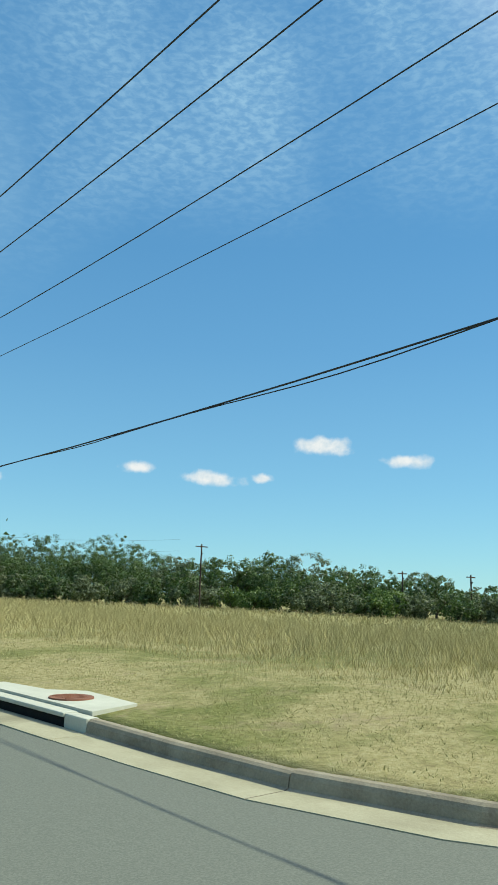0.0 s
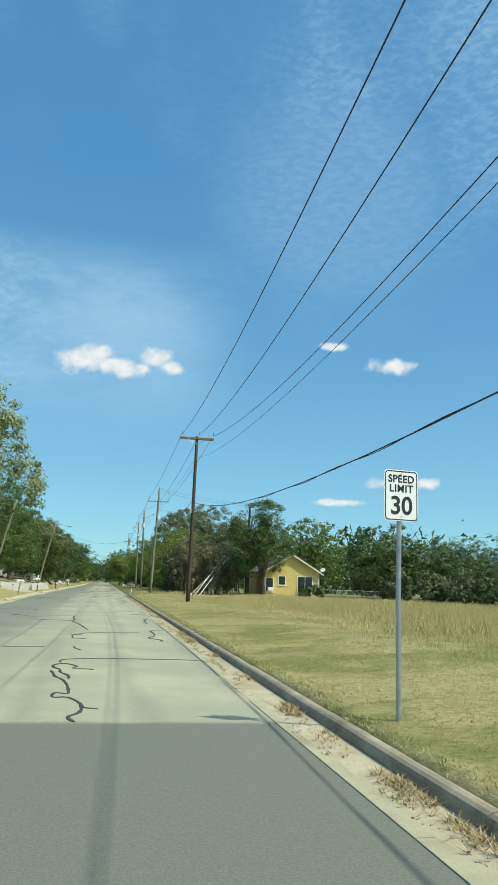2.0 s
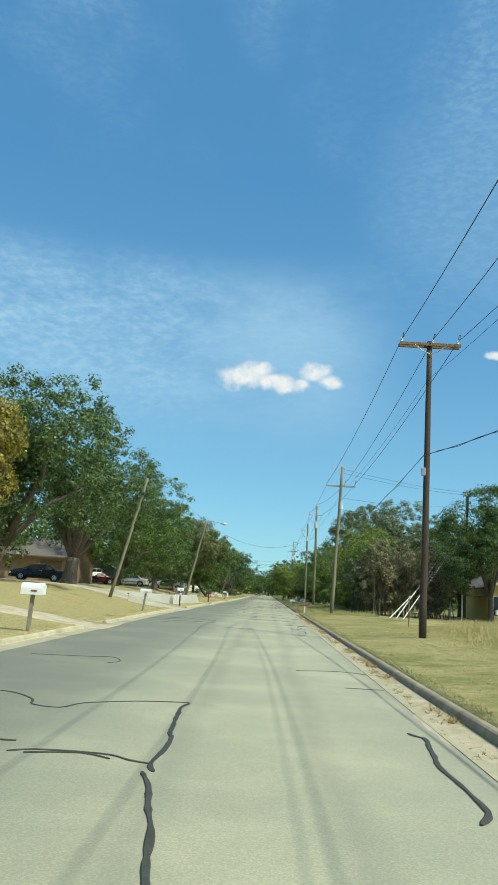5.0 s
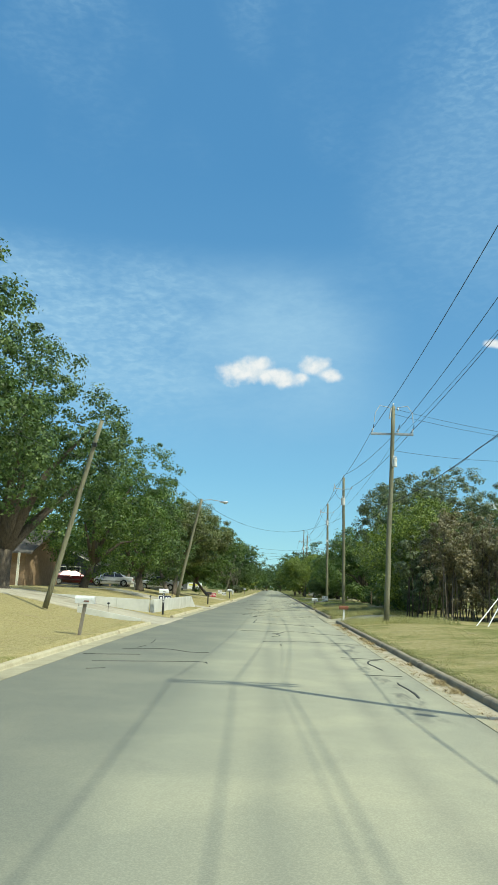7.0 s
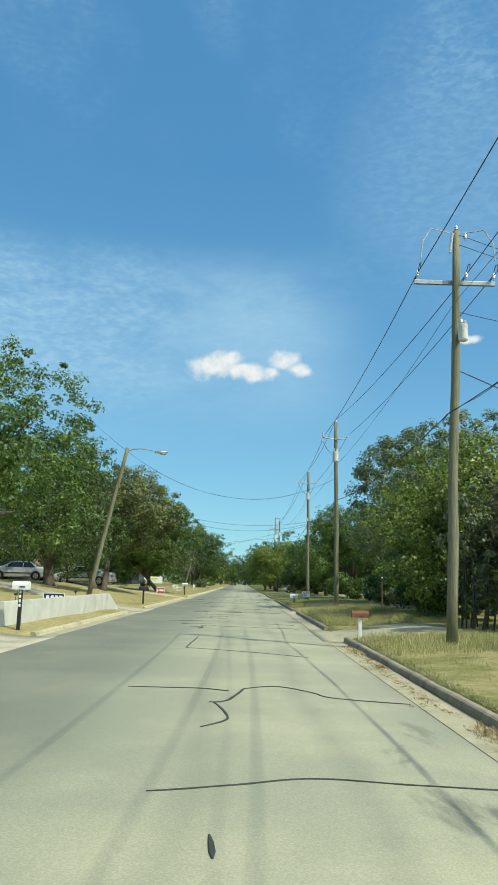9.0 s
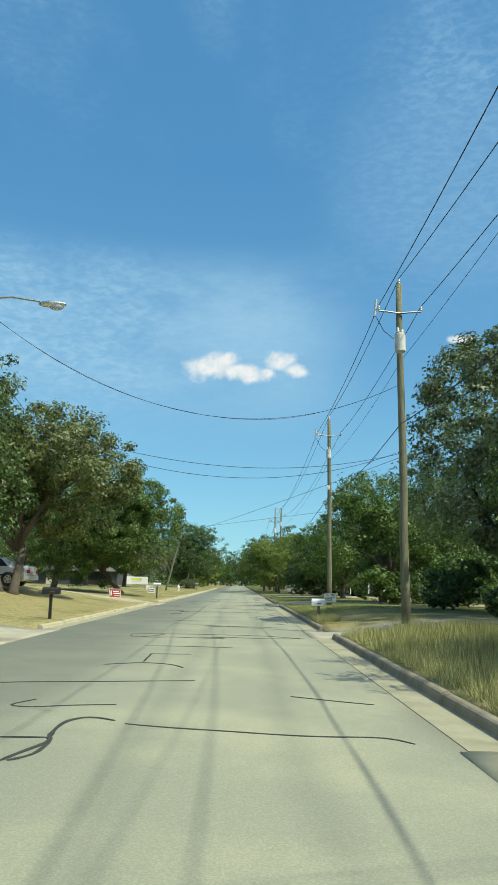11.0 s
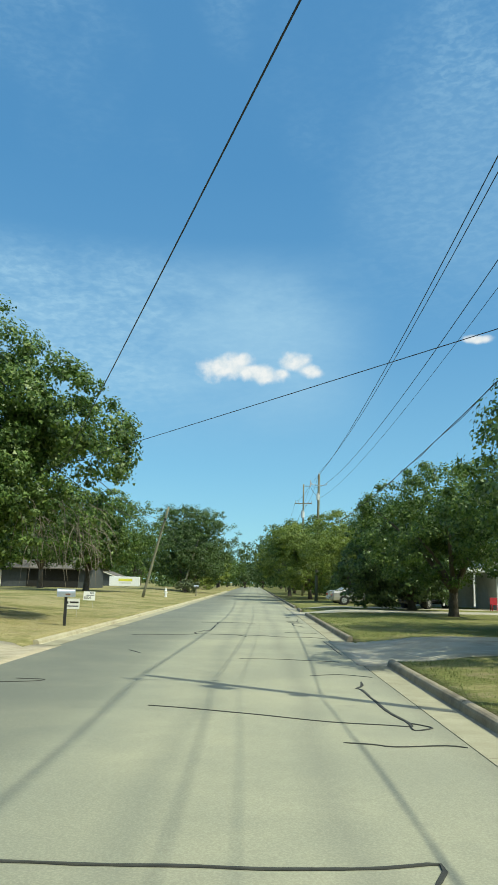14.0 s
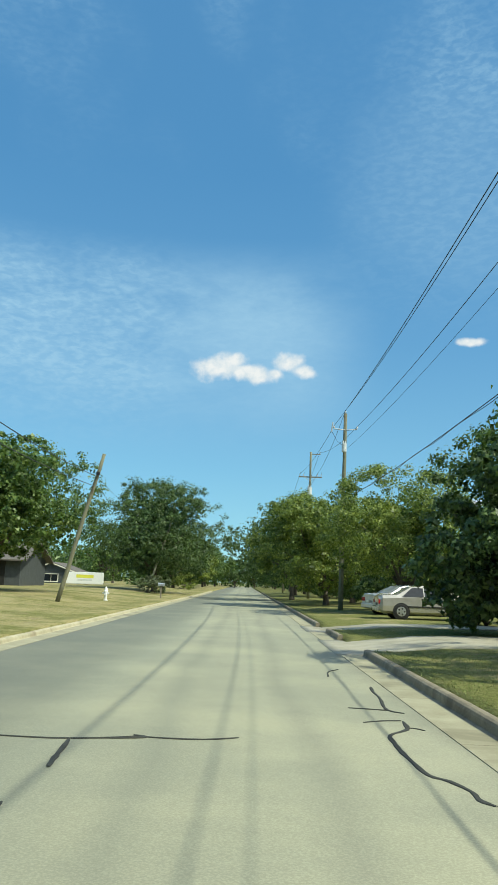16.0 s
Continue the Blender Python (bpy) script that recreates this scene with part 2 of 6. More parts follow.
def blade_material(name, dark, mid, light):
    m, n, b = material(name)
    r = n.node("ShaderNodeNewGeometry").outputs["Random Per Island"]
    v = place(n)
    f = n.math("ADD", n.math("MULTIPLY", r, 0.5), n.math("MULTIPLY", n.noise(v, 0.22, 4.0, 0.6), 0.55))
    n.put(b.inputs["Base Color"], n.ramp(f, [(0.25, dark), (0.52, mid), (0.85, light)]))
    b.inputs["Roughness"].default_value = 0.8
    b.inputs["Specular IOR Level"].default_value = 0.2
    return m


M_ROAD, M_GROUND = road_material(), ground_material()
M_CONC = grainy("weathered concrete", (0.317, 0.287, 0.212), (0.493, 0.452, 0.348), 1.2, 40.0, 0.9, relief=0.3, at_place=True, stain=(0.264, 0.231, 0.162))
# Curb colour is browned to offset blue skylight on its shaded face.
M_CURB = grainy("stained curb concrete browned for shade", (0.185, 0.15, 0.10), (0.38, 0.325, 0.23), 2.2, 45.0, 0.9, relief=0.5, at_place=True, stain=(0.15, 0.118, 0.078))
M_CURB_L = grainy("pale sandy curb", (0.36, 0.315, 0.20), (0.54, 0.49, 0.34), 2.2, 45.0, 0.9, relief=0.5, at_place=True, stain=(0.27, 0.225, 0.14))
M_SAND = grainy("washed sand and silt", (0.33, 0.275, 0.18), (0.52, 0.455, 0.325), 2.4, 60.0, 0.95, relief=0.5, at_place=True, stain=(0.27, 0.245, 0.135))
M_GUTTER = grainy("dusty gutter concrete", (0.290, 0.262, 0.168), (0.425, 0.392, 0.268), 1.6, 30.0, 0.92, relief=0.35, at_place=True, stain=(0.245, 0.220, 0.142))
M_SLAB = grainy("pale new concrete", (0.43, 0.425, 0.34), (0.54, 0.53, 0.44), 2.5, 50.0, 0.85, relief=0.2, at_place=True)
# Near-black colour that stands for the shade inside openings.
M_DARK = grainy("painted hollow shade", (0.012, 0.012, 0.011), (0.03, 0.029, 0.027), 5, 40, 0.95)
M_TAR = grainy("black crack sealant", (0.026, 0.027, 0.024), (0.06, 0.061, 0.052), 7.0, 60.0, 0.9, relief=0.25, at_place=True)
M_RUST = grainy("rust-brown cast iron", (0.16, 0.062, 0.035), (0.30, 0.125, 0.07), 9.0, 70.0, 0.8, 0.25, 0.5)
M_POLE_DARK = grainy("dark creosoted timber", (0.022, 0.015, 0.011), (0.085, 0.055, 0.036), 7.0, 30.0, 0.8, relief=0.7, size=(5, 5, 0.35))
M_POLE = grainy("grey-green weathered pole timber", (0.12, 0.118, 0.07), (0.265, 0.255, 0.168), 6.0, 28.0, 0.85, relief=0.6, size=(5, 5, 0.3), stain=(0.10, 0.085, 0.05))
M_WOOD = grainy("weathered brown timber", (0.11, 0.07, 0.042), (0.26, 0.175, 0.105), 6.0, 40.0, 0.85, relief=0.5, size=(4, 4, 0.6))
M_GREYWOOD = grainy("grey weathered timber", (0.14, 0.115, 0.085), (0.31, 0.27, 0.21), 6.0, 40.0, 0.85, relief=0.5, size=(4, 4, 0.5))
M_STEEL = grainy("galvanised steel", (0.33, 0.34, 0.34), (0.52, 0.53, 0.53), 8.0, 60.0, 0.45, 0.85, 0.1)
M_ALU = grainy("aluminium sheet", (0.55, 0.56, 0.57), (0.70, 0.71, 0.72), 8.0, 60.0, 0.4, 0.9, 0.08)
M_WIRE = grainy("black weathered cable", (0.012, 0.012, 0.013), (0.03, 0.03, 0.032), 5.0, 60.0, 0.6, 0.0, 0.0)
M_GLAZE = grainy("grey porcelain", (0.42, 0.44, 0.45), (0.62, 0.64, 0.65), 20.0, 90.0, 0.25, 0.0, 0.0)
M_CAN = grainy("pale grey painted steel", (0.55, 0.56, 0.54), (0.72, 0.73, 0.70), 8.0, 50.0, 0.5, 0.0, 0.1, stain=(0.42, 0.35, 0.27))
M_CAN_RUST = grainy("rust-streaked pale steel", (0.50, 0.46, 0.40), (0.70, 0.68, 0.62), 5.0, 30.0, 0.65, 0.0, 0.2, stain=(0.25, 0.10, 0.045))
M_WHITE = grainy("white enamel", (0.74, 0.74, 0.72), (0.84, 0.84, 0.82), 6.0, 50.0, 0.4, 0.0, 0.05)
M_BLACK = grainy("black paint", (0.012, 0.012, 0.012), (0.026, 0.026, 0.026), 12.0, 60.0, 0.5, 0.0, 0.1)
M_SIGNWHITE = grainy("white reflective sheeting", (0.78, 0.79, 0.78), (0.86, 0.87, 0.86), 5.0, 40.0, 0.45, 0.0, 0.0)
M_YELLOW = grainy("yellow painted weatherboard", (0.62, 0.47, 0.15), (0.76, 0.60, 0.22), 1.8, 40.0, 0.7, 0.0, 0.15, stain=(0.58, 0.45, 0.17))
M_CREAM = grainy("cream painted trim", (0.66, 0.62, 0.50), (0.78, 0.75, 0.64), 4.0, 40.0, 0.6, 0.0, 0.1)
M_SHINGLE = grainy("grey-brown asphalt shingle", (0.085, 0.075, 0.065), (0.19, 0.17, 0.15), 5.0, 45.0, 0.92, 0.0, 0.6, at_place=True)
M_BRICK = grainy("tan brickwork", (0.27, 0.17, 0.10), (0.44, 0.30, 0.19), 3.0, 16.0, 0.9, 0.0, 0.5, at_place=True)
M_SIDING = grainy("pale grey siding", (0.42, 0.45, 0.44), (0.56, 0.58, 0.56), 2.0, 30.0, 0.75, 0.0, 0.15)
# Siding colour is darkened to stand for tree shade on the walls.
M_SLATE = grainy("slate-blue siding darkened for shade", (0.048, 0.056, 0.060), (0.088, 0.098, 0.103), 2.0, 30.0, 0.8, 0.0, 0.15)
M_GLASS = grainy("dark window glass", (0.010, 0.013, 0.016), (0.022, 0.027, 0.032), 2.0, 10.0, 0.06, 0.0, 0.0)
M_BARK = grainy("grey-brown bark", (0.055, 0.042, 0.03), (0.17, 0.14, 0.105), 5.0, 22.0, 0.92, 0.0, 1.0, size=(3, 3, 0.9), dist=0.03)
M_OAK = leafy("dark oak leaves", (0.027, 0.050, 0.016), (0.072, 0.126, 0.036), (0.190, 0.265, 0.088))
M_ELM = leafy("elm leaves", (0.034, 0.067, 0.013), (0.089, 0.157, 0.033), (0.228, 0.300, 0.080))
M_OLIVE = leafy("olive sunlit leaves", (0.040, 0.054, 0.016), (0.120, 0.148, 0.046), (0.300, 0.312, 0.125))
M_PALE = leafy("silvery green leaves", (0.085, 0.116, 0.055), (0.235, 0.280, 0.135), (0.470, 0.510, 0.300), 0.35)
M_LIME = leafy("yellow-green leaves", (0.052, 0.088, 0.016), (0.160, 0.218, 0.042), (0.370, 0.415, 0.092))
M_GOLD = leafy("yellowing leaves", (0.095, 0.085, 0.016), (0.255, 0.215, 0.040), (0.470, 0.385, 0.085))
M_BROWN = leafy("brown drying foliage", (0.095, 0.083, 0.047), (0.220, 0.190, 0.110), (0.380, 0.330, 0.205))
M_DRAB = leafy("grey-green scrub leaves", (0.056, 0.076, 0.039), (0.138, 0.170, 0.089), (0.267, 0.306, 0.163))
M_TALL = blade_material("tall dry grass", (0.345, 0.292, 0.128), (0.445, 0.380, 0.172), (0.535, 0.470, 0.228))
M_TUFT = blade_material("short lawn grass", (0.26, 0.25, 0.10), (0.37, 0.34, 0.14), (0.52, 0.465, 0.235))
M_LUSH = blade_material("green shaded lawn grass", (0.11, 0.15, 0.04), (0.20, 0.25, 0.08), (0.36, 0.38, 0.15))
M_STRAW = blade_material("dead straw litter", (0.20, 0.145, 0.07), (0.40, 0.31, 0.16), (0.58, 0.47, 0.27))
M_WEED = blade_material("tall green weeds", (0.18, 0.20, 0.06), (0.36, 0.35, 0.14), (0.60, 0.55, 0.30))


# ---- mesh helpers ----
def part(name, bm, mat, parent=None, label="", smooth=False):
    """Links a bmesh as one mesh object under its thing."""
    me = bpy.data.meshes.new(name)
    bm.to_mesh(me)
    bm.free()
    me.materials.append(mat)
    if smooth:
        me.polygons.foreach_set("use_smooth", [True] * len(me.polygons))
    ob = new(name, me)
    if parent is not None:
        ob.parent = parent
    return tagged(ob, label)


def sheet_mesh(name, verts, faces, mat, parent=None, smooth=False):
    """A mesh object from numpy arrays of places and of faces with equal corner counts."""
    verts, faces = np.asarray(verts, dtype=np.float32), np.asarray(faces, dtype=np.int32)
    me = bpy.data.meshes.new(name)
    k = faces.shape[1]
    me.vertices.add(len(verts))
    me.vertices.foreach_set("co", verts.ravel())
    me.loops.add(faces.size)
    me.loops.foreach_set("vertex_index", faces.ravel())
    me.polygons.add(len(faces))
    me.polygons.foreach_set("loop_start", np.arange(len(faces), dtype=np.int32) * k)
    me.polygons.foreach_set("loop_total", np.full(len(faces), k, dtype=np.int32))
    if smooth:
        me.polygons.foreach_set("use_smooth", np.ones(len(faces), dtype=bool))
    me.update(calc_edges=True)
    me.materials.append(mat)
    ob = new(name, me)
    if parent is not None:
        ob.parent = parent
    return ob


def thing(name, label, category, at=(0, 0, 0), group="", kind="", turn=0.0):
    ob = new(name)
    ob.empty_display_size = 0.2
    ob.matrix_world = pose(*at, 0, 0, turn)
    return tagged(ob, label, category, group, kind)


def box(bm, lo, hi, bevel=0.0, m=None):
    lo, hi = Vector(lo), Vector(hi)
    mid, size = (lo + hi) / 2, hi - lo
    t = Matrix.Translation(mid) @ Matrix.Diagonal((*size, 1))
    if m is not None:
        t = m @ t
    r = bmesh.ops.create_cube(bm, size=1.0, matrix=t)
    if bevel:
        es = list({e for v in r["verts"] for e in v.link_edges})
        bmesh.ops.bevel(bm, geom=es, offset=bevel, segments=2, affect="EDGES", profile=0.6)
    return bm


def boxed(lo, hi, bevel=0.0, m=None):
    return box(bmesh.new(), lo, hi, bevel, m)


def tube(bm, pts, radii, n=8, caps=True):
    """A tube of n sides along points."""
    pts = [Vector(p) for p in pts]
    if not hasattr(radii, "__len__"):
        radii = [radii] * len(pts)
    rings, side = [], None
    for i, p in enumerate(pts):
        d = (pts[min(i + 1, len(pts) - 1)] - pts[max(i - 1, 0)]).normalized()
        if side is None:
            side = d.orthogonal().normalized()
        side = (side - d * side.dot(d)).normalized()
        up = d.cross(side)
        rings.append([bm.verts.new(p + (side * math.cos(a) + up * math.sin(a)) * radii[i]) for a in (2 * math.pi * j / n for j in range(n))])
    for a, b in zip(rings, rings[1:]):
        for j in range(n):
            bm.faces.new((a[j], a[(j + 1) % n], b[(j + 1) % n], b[j]))
    if caps:
        bm.faces.new(rings[0][::-1])
        bm.faces.new(rings[-1])
    return bm


def tubed(pts, radii, n=8):
    return tube(bmesh.new(), pts, radii, n)


def outline_solid(pts, depth, m=None):
    """A prism from a polygon in x, z, as deep as given along y (centred)."""
    bm = bmesh.new()
    a = [bm.verts.new((x, -depth / 2, z)) for x, z in pts]
    b = [bm.verts.new((x, depth / 2, z)) for x, z in pts]
    bm.faces.new(a)
    bm.faces.new(b[::-1])
    for i in range(len(pts)):
        j = (i + 1) % len(pts)
        bm.faces.new((a[j], a[i], b[i], b[j]))
    bmesh.ops.recalc_face_normals(bm, faces=bm.faces)
    if m is not None:
        bm.transform(m)
    return bm


def smooth01(v):
    v = min(1.0, max(0.0, v))
    return v * v * (3 - 2 * v)


def writing(name, text, size, mat, parent, m, spread=1.0):
    """Raised letters in the built-in font, as a mesh."""
    cu = bpy.data.curves.new(name, "FONT")
    cu.body, cu.size, cu.extrude, cu.align_x, cu.align_y, cu.space_character = text, size, 0.0015, "CENTER", "CENTER", spread
    cu.offset = size * 0.018
    tmp = new(name, cu)
    bpy.context.view_layer.update()
    me = bpy.data.meshes.new_from_object(tmp.evaluated_get(bpy.context.evaluated_depsgraph_get()))
    bpy.data.objects.remove(tmp)
    me.transform(m)
    me.materials.clear()
    me.materials.append(mat)
    ob = new(name, me)
    ob.parent = parent
    return ob


# ---- the lie of the land ----
RX = 2.95                                                   # face of the curb beside the field
DRIVES_R = [(84.3, 88.0), (114.6, 121.8), (141.6, 146.6), (150.0, 153.6), (63.6, 69.2)]
DRIVES_L = [(4.0, 13.5), (27.0, 31.0), (55.0, 62.6), (79.6, 86.0), (112.0, 118.0)]


def left_face(y):
    return float(np.interp(y, [-60, 20, 42, 60, 100, 150, 200, 500], [-5.95, -5.98, -6.2, -6.15, -5.7, -5.25, -5.1, -5.1]))


def in_drive(y, drives, soft=0.6):
    return max([min(smooth01((y - a) / soft + 0.5), smooth01((b - y) / soft + 0.5)) for a, b in drives])


def corner(y):
    """How far the curb beside the field swings out towards the cross street."""
    return 0.0 if y > -28.0 else 7.5 - math.sqrt(max(0.0, 7.5 ** 2 - min(7.5, -28.0 - y) ** 2))


def ground_z(x, y):
    back_r, back_l = RX + corner(y) + 0.17, left_face(y) - 0.17
    if y < -35.6:
        return -0.12
    if back_l + 0.001 < x < back_r - 0.001:
        return -0.12
    if x >= back_r:
        d = x - back_r
        z = 0.15 + 0.20 * smooth01(d / 3.5) * (1 - 0.55 * smooth01((y - 108) / 10)) + 0.15 * smooth01((y - 66) / 12) * (1 - smooth01((y - 104) / 10)) * smooth01(d / 4)
        fall = 0.011 + 0.011 * smooth01((45 - y) / 50)
        z -= fall * (min(max(x, 14), 140) - 14) * (1 - smooth01((y - 60) / 25))
        m = in_drive(y, DRIVES_R)
    else:
        d = back_l - x
        rise = 0.45 + 0.75 * smooth01((y - 18) / 22) * (1 - smooth01((y - 104) / 22))
        z = 0.15 + rise * smooth01(d / 9.5)
        m = in_drive(y, DRIVES_L)
    z *= 1 - m * (1 - smooth01(d / 2.2 + 0.06))
    near = max(0.0, 1 - d / 60)
    return z + near * (0.035 * noise.noise(Vector((x * 0.35, y * 0.35, 0))) if d > 0.4 else 0.0)


def build_ground():
    ys = list(np.concatenate([[-3000, -800, -300, -150, -90], np.arange(-60, -36, 4), np.arange(-35.9, 262, 0.9), np.arange(265, 420, 6), [450, 550, 700, 1000, 1800, 4000]]))
    right = [0.0, 0.35, 0.8, 1.3, 1.9, 2.6, 3.4, 4.3, 5.3, 6.5, 8, 10, 12.5, 15, 18, 22, 27, 33, 40, 50, 65, 90, 150, 300, 900, 3500]
    rows = []
    for y in ys:
        r, l = RX + corner(y) + 0.17, left_face(y) - 0.17
        rows.append([l - d for d in reversed(right)] + [l + 0.01, r - 0.01] + [r + d for d in right])
    nx = len(rows[0])
    verts = [(x, y, ground_z(x, y)) for y, row in zip(ys, rows) for x in row]
    faces = [(i * nx + j, i * nx + j + 1, (i + 1) * nx + j + 1, (i + 1) * nx + j) for i in range(len(ys) - 1) for j in range(nx - 1)]
    ob = sheet_mesh("ground", verts, faces, M_GROUND, smooth=True)
    tagged(ob, "dry straw-coloured mown grass with green patches", "ground", kind="structure")


build_ground()


def build_road():
    ys = list(np.arange(-35.5, 460, 2.5))
    verts, faces = [], []
    for y in ys:
        l, r = left_face(y), RX + corner(y)
        for k in range(9):
            u = k / 8
            verts.append((l + (r - l) * u, y, -0.005 + 0.0 * u))
    for i in range(len(ys) - 1):
        for k in range(8):
            a = i * 9 + k
            faces.append((a, a + 1, a + 10, a + 9))
    b = len(verts)
    for x, y in ((-300, -46), (300, -46), (300, -35.5), (-300, -35.5)):
        verts.append((x, y, -0.005))
    faces.append((b, b + 1, b + 2, b + 3))
    ob = sheet_mesh("road", verts, faces, M_ROAD)
    tagged(ob, "worn pale asphalt street with painted cable shadows and patches", "road", kind="structure")


build_road()


def curb_run(name, side, spans, label):
    """A run of curb and gutter segments, each about three metres long."""
    top = thing(name, label, "curb", kind="structure")
    prof = [(0.5, 0.004), (0.5, -0.1), (-0.17, -0.1), (-0.17, 0.13), (-0.15, 0.152), (-0.11, 0.160), (-0.06, 0.154), (-0.028, 0.133), (-0.012, 0.10), (0.0, 0.02), (0.04, 0.004)]
    rnd = random.Random(5 if side > 0 else 6)
    for a, b in spans:
        n = max(1, round((b - a) / 3.05))
        for i in range(n):
            y0, y1 = a + (b - a) * i / n + 0.006, a + (b - a) * (i + 1) / n - 0.006
            bm = bmesh.new()
            rings = []
            for y in (y0, (y0 + y1) / 2, y1):
                f = RX + corner(y) if side > 0 else left_face(y)
                j = rnd.uniform(-0.008, 0.008)
                rings.append([bm.verts.new((f - side * px, y, pz * (1.0 if side > 0 else 0.72) + (j if pz > 0.1 else 0))) for px, pz in prof])
            for ra, rb in zip(rings, rings[1:]):
                for k in range(len(prof)):
                    q = (k + 1) % len(prof)
                    fc = bm.faces.new((ra[k], ra[q], rb[q], rb[k]))
                    fc.material_index = 1 if k in (10, 0) else 0
            bm.faces.new(rings[0])
            bm.faces.new(rings[-1][::-1])
            bmesh.ops.recalc_face_normals(bm, faces=bm.faces)
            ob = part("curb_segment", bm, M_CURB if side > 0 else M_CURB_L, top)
            ob.data.materials.append(M_GUTTER)
    return top


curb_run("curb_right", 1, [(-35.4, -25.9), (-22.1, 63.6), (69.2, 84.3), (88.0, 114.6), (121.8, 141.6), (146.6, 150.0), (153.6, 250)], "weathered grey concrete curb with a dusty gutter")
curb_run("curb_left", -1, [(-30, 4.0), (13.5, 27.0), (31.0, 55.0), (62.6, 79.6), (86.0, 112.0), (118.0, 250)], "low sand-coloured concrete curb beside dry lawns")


def driveway(name, side, y0, y1, reach, label, mat=M_CONC, swing=0.0):
    """A slab that runs from the gutter up into a yard."""
    verts, faces = [], []
    ds = [-0.6, -0.3, 0.0, 0.17, 0.6, 1.2, 2.0, 3.0, 4.5, 6, 8, 10, 13, 16, 20, 25]
    ds = [d for d in ds if d < reach] + [reach]
    n = 6
    for d in ds:
        flare = 0.9 * max(0.0, 1 - d / 1.6) ** 2 if d > 0 else 0.9
        for k in range(n + 1):
            y = (y0 + 0.5 - flare * 0.5) + (y1 - y0 - 1.0 + flare) * k / n + swing * max(0.0, d - 2)
            f = RX if side > 0 else left_face(y)
            x = f + side * d
            z = 0.006 if d <= 0.17 else max(0.012, ground_z(x, y) + 0.03)
            verts.append((x, y, z))
    for i in range(len(ds) - 1):
        for k in range(n):
            a = i * (n + 1) + k
            q = (a, a + 1, a + n + 2, a + n + 1)
            faces.append(q if side < 0 else q[::-1])
    ob = sheet_mesh(name, verts, faces, mat, smooth=True)
    so = ob.modifiers.new("thickness", "SOLIDIFY")
    so.thickness, so.offset = 0.07, -1
    tagged(ob, label, "driveway", kind="structure")


driveway("driveway_1", 1, *DRIVES_R[0], 14, "short dusty concrete driveway apron")
driveway("driveway_2", 1, *DRIVES_R[1], 20, "shaded concrete driveway between lawns")
driveway("driveway_3", 1, *DRIVES_R[2], 16, "concrete driveway crossing the verge")
driveway("driveway_4", 1, *DRIVES_R[3], 16, "pale concrete driveway under the silver car")
driveway("driveway_10", 1, *DRIVES_R[4], 4.2, "dusty shaded driveway beside the thicket", M_GUTTER)
driveway("driveway_5", -1, *DRIVES_L[0], 18, "sandy concrete driveway", M_SAND)
driveway("driveway_6", -1, *DRIVES_L[1], 16, "narrow sandy drive over dry lawn", M_SAND)
driveway("driveway_7", -1, *DRIVES_L[2], 18, "pale concrete driveway beside the low wall")
driveway("driveway_8", -1, *DRIVES_L[3], 20, "sand-coloured concrete driveway apron")
driveway("driveway_9", -1, *DRIVES_L[4], 16, "dusty driveway apron in tree shade", M_SAND)


def storm_inlet():
    top = thing("storm_drain_inlet", "pale concrete curb inlet with a dark slot and rusty manhole lid", "storm drain", (0, 0, 0))
    # hooded curb over the slot
    for y0, y1 in ((-22.6, -22.1), (-25.9, -25.4)):
        part("end_block", boxed((RX - 0.0, y0, -0.1), (RX + 0.18, y1, 0.165), 0.02), M_SLAB, top)
    part("lintel", boxed((RX - 0.02, -25.4, 0.115), (RX + 0.2, -22.6, 0.172), 0.02), M_SLAB, top)
    # Near-black backing paints the shade within the slot.
    part("slot", boxed((RX + 0.12, -25.4, -0.12), (RX + 0.18, -22.6, 0.114)), M_DARK, top, "dark panel for the shade inside the drain slot")
    part("gutter_pan", boxed((RX - 0.52, -26.0, -0.06), (RX - 0.001, -22.0, 0.008), 0.004), M_GUTTER, top)
    bm = bmesh.new()
    pts = [(RX + 0.2, -22.3), (RX + 0.2, -25.7), (RX + 1.05, -25.4), (RX + 1.15, -24.0), (RX + 0.75, -23.6), (RX + 0.62, -22.5)]
    lo = [bm.verts.new((x, y, 0.02)) for x, y in pts]
    hi = [bm.verts.new((x, y, 0.205)) for x, y in pts]
    bm.faces.new(hi[::-1])
    for i in range(len(pts)):
        j = (i + 1) % len(pts)
        bm.faces.new((lo[i], lo[j], hi[j], hi[i]))
    bmesh.ops.recalc_face_normals(bm, faces=bm.faces)
    part("cover_slab", bm, M_SLAB, top, "pale concrete cover slab")
    bm = bmesh.new()
    bmesh.ops.create_cone(bm, cap_ends=True, segments=36, radius1=0.30, radius2=0.295, depth=0.02, matrix=Matrix.Translation((RX + 0.58, -24.55, 0.214)))
    for k in range(5):
        box(bm, (RX + 0.40, -24.72 + k * 0.085, 0.222), (RX + 0.76, -24.70 + k * 0.085, 0.23))
    part("manhole_lid", bm, M_RUST, top, "rusty round iron manhole lid")


storm_inlet()


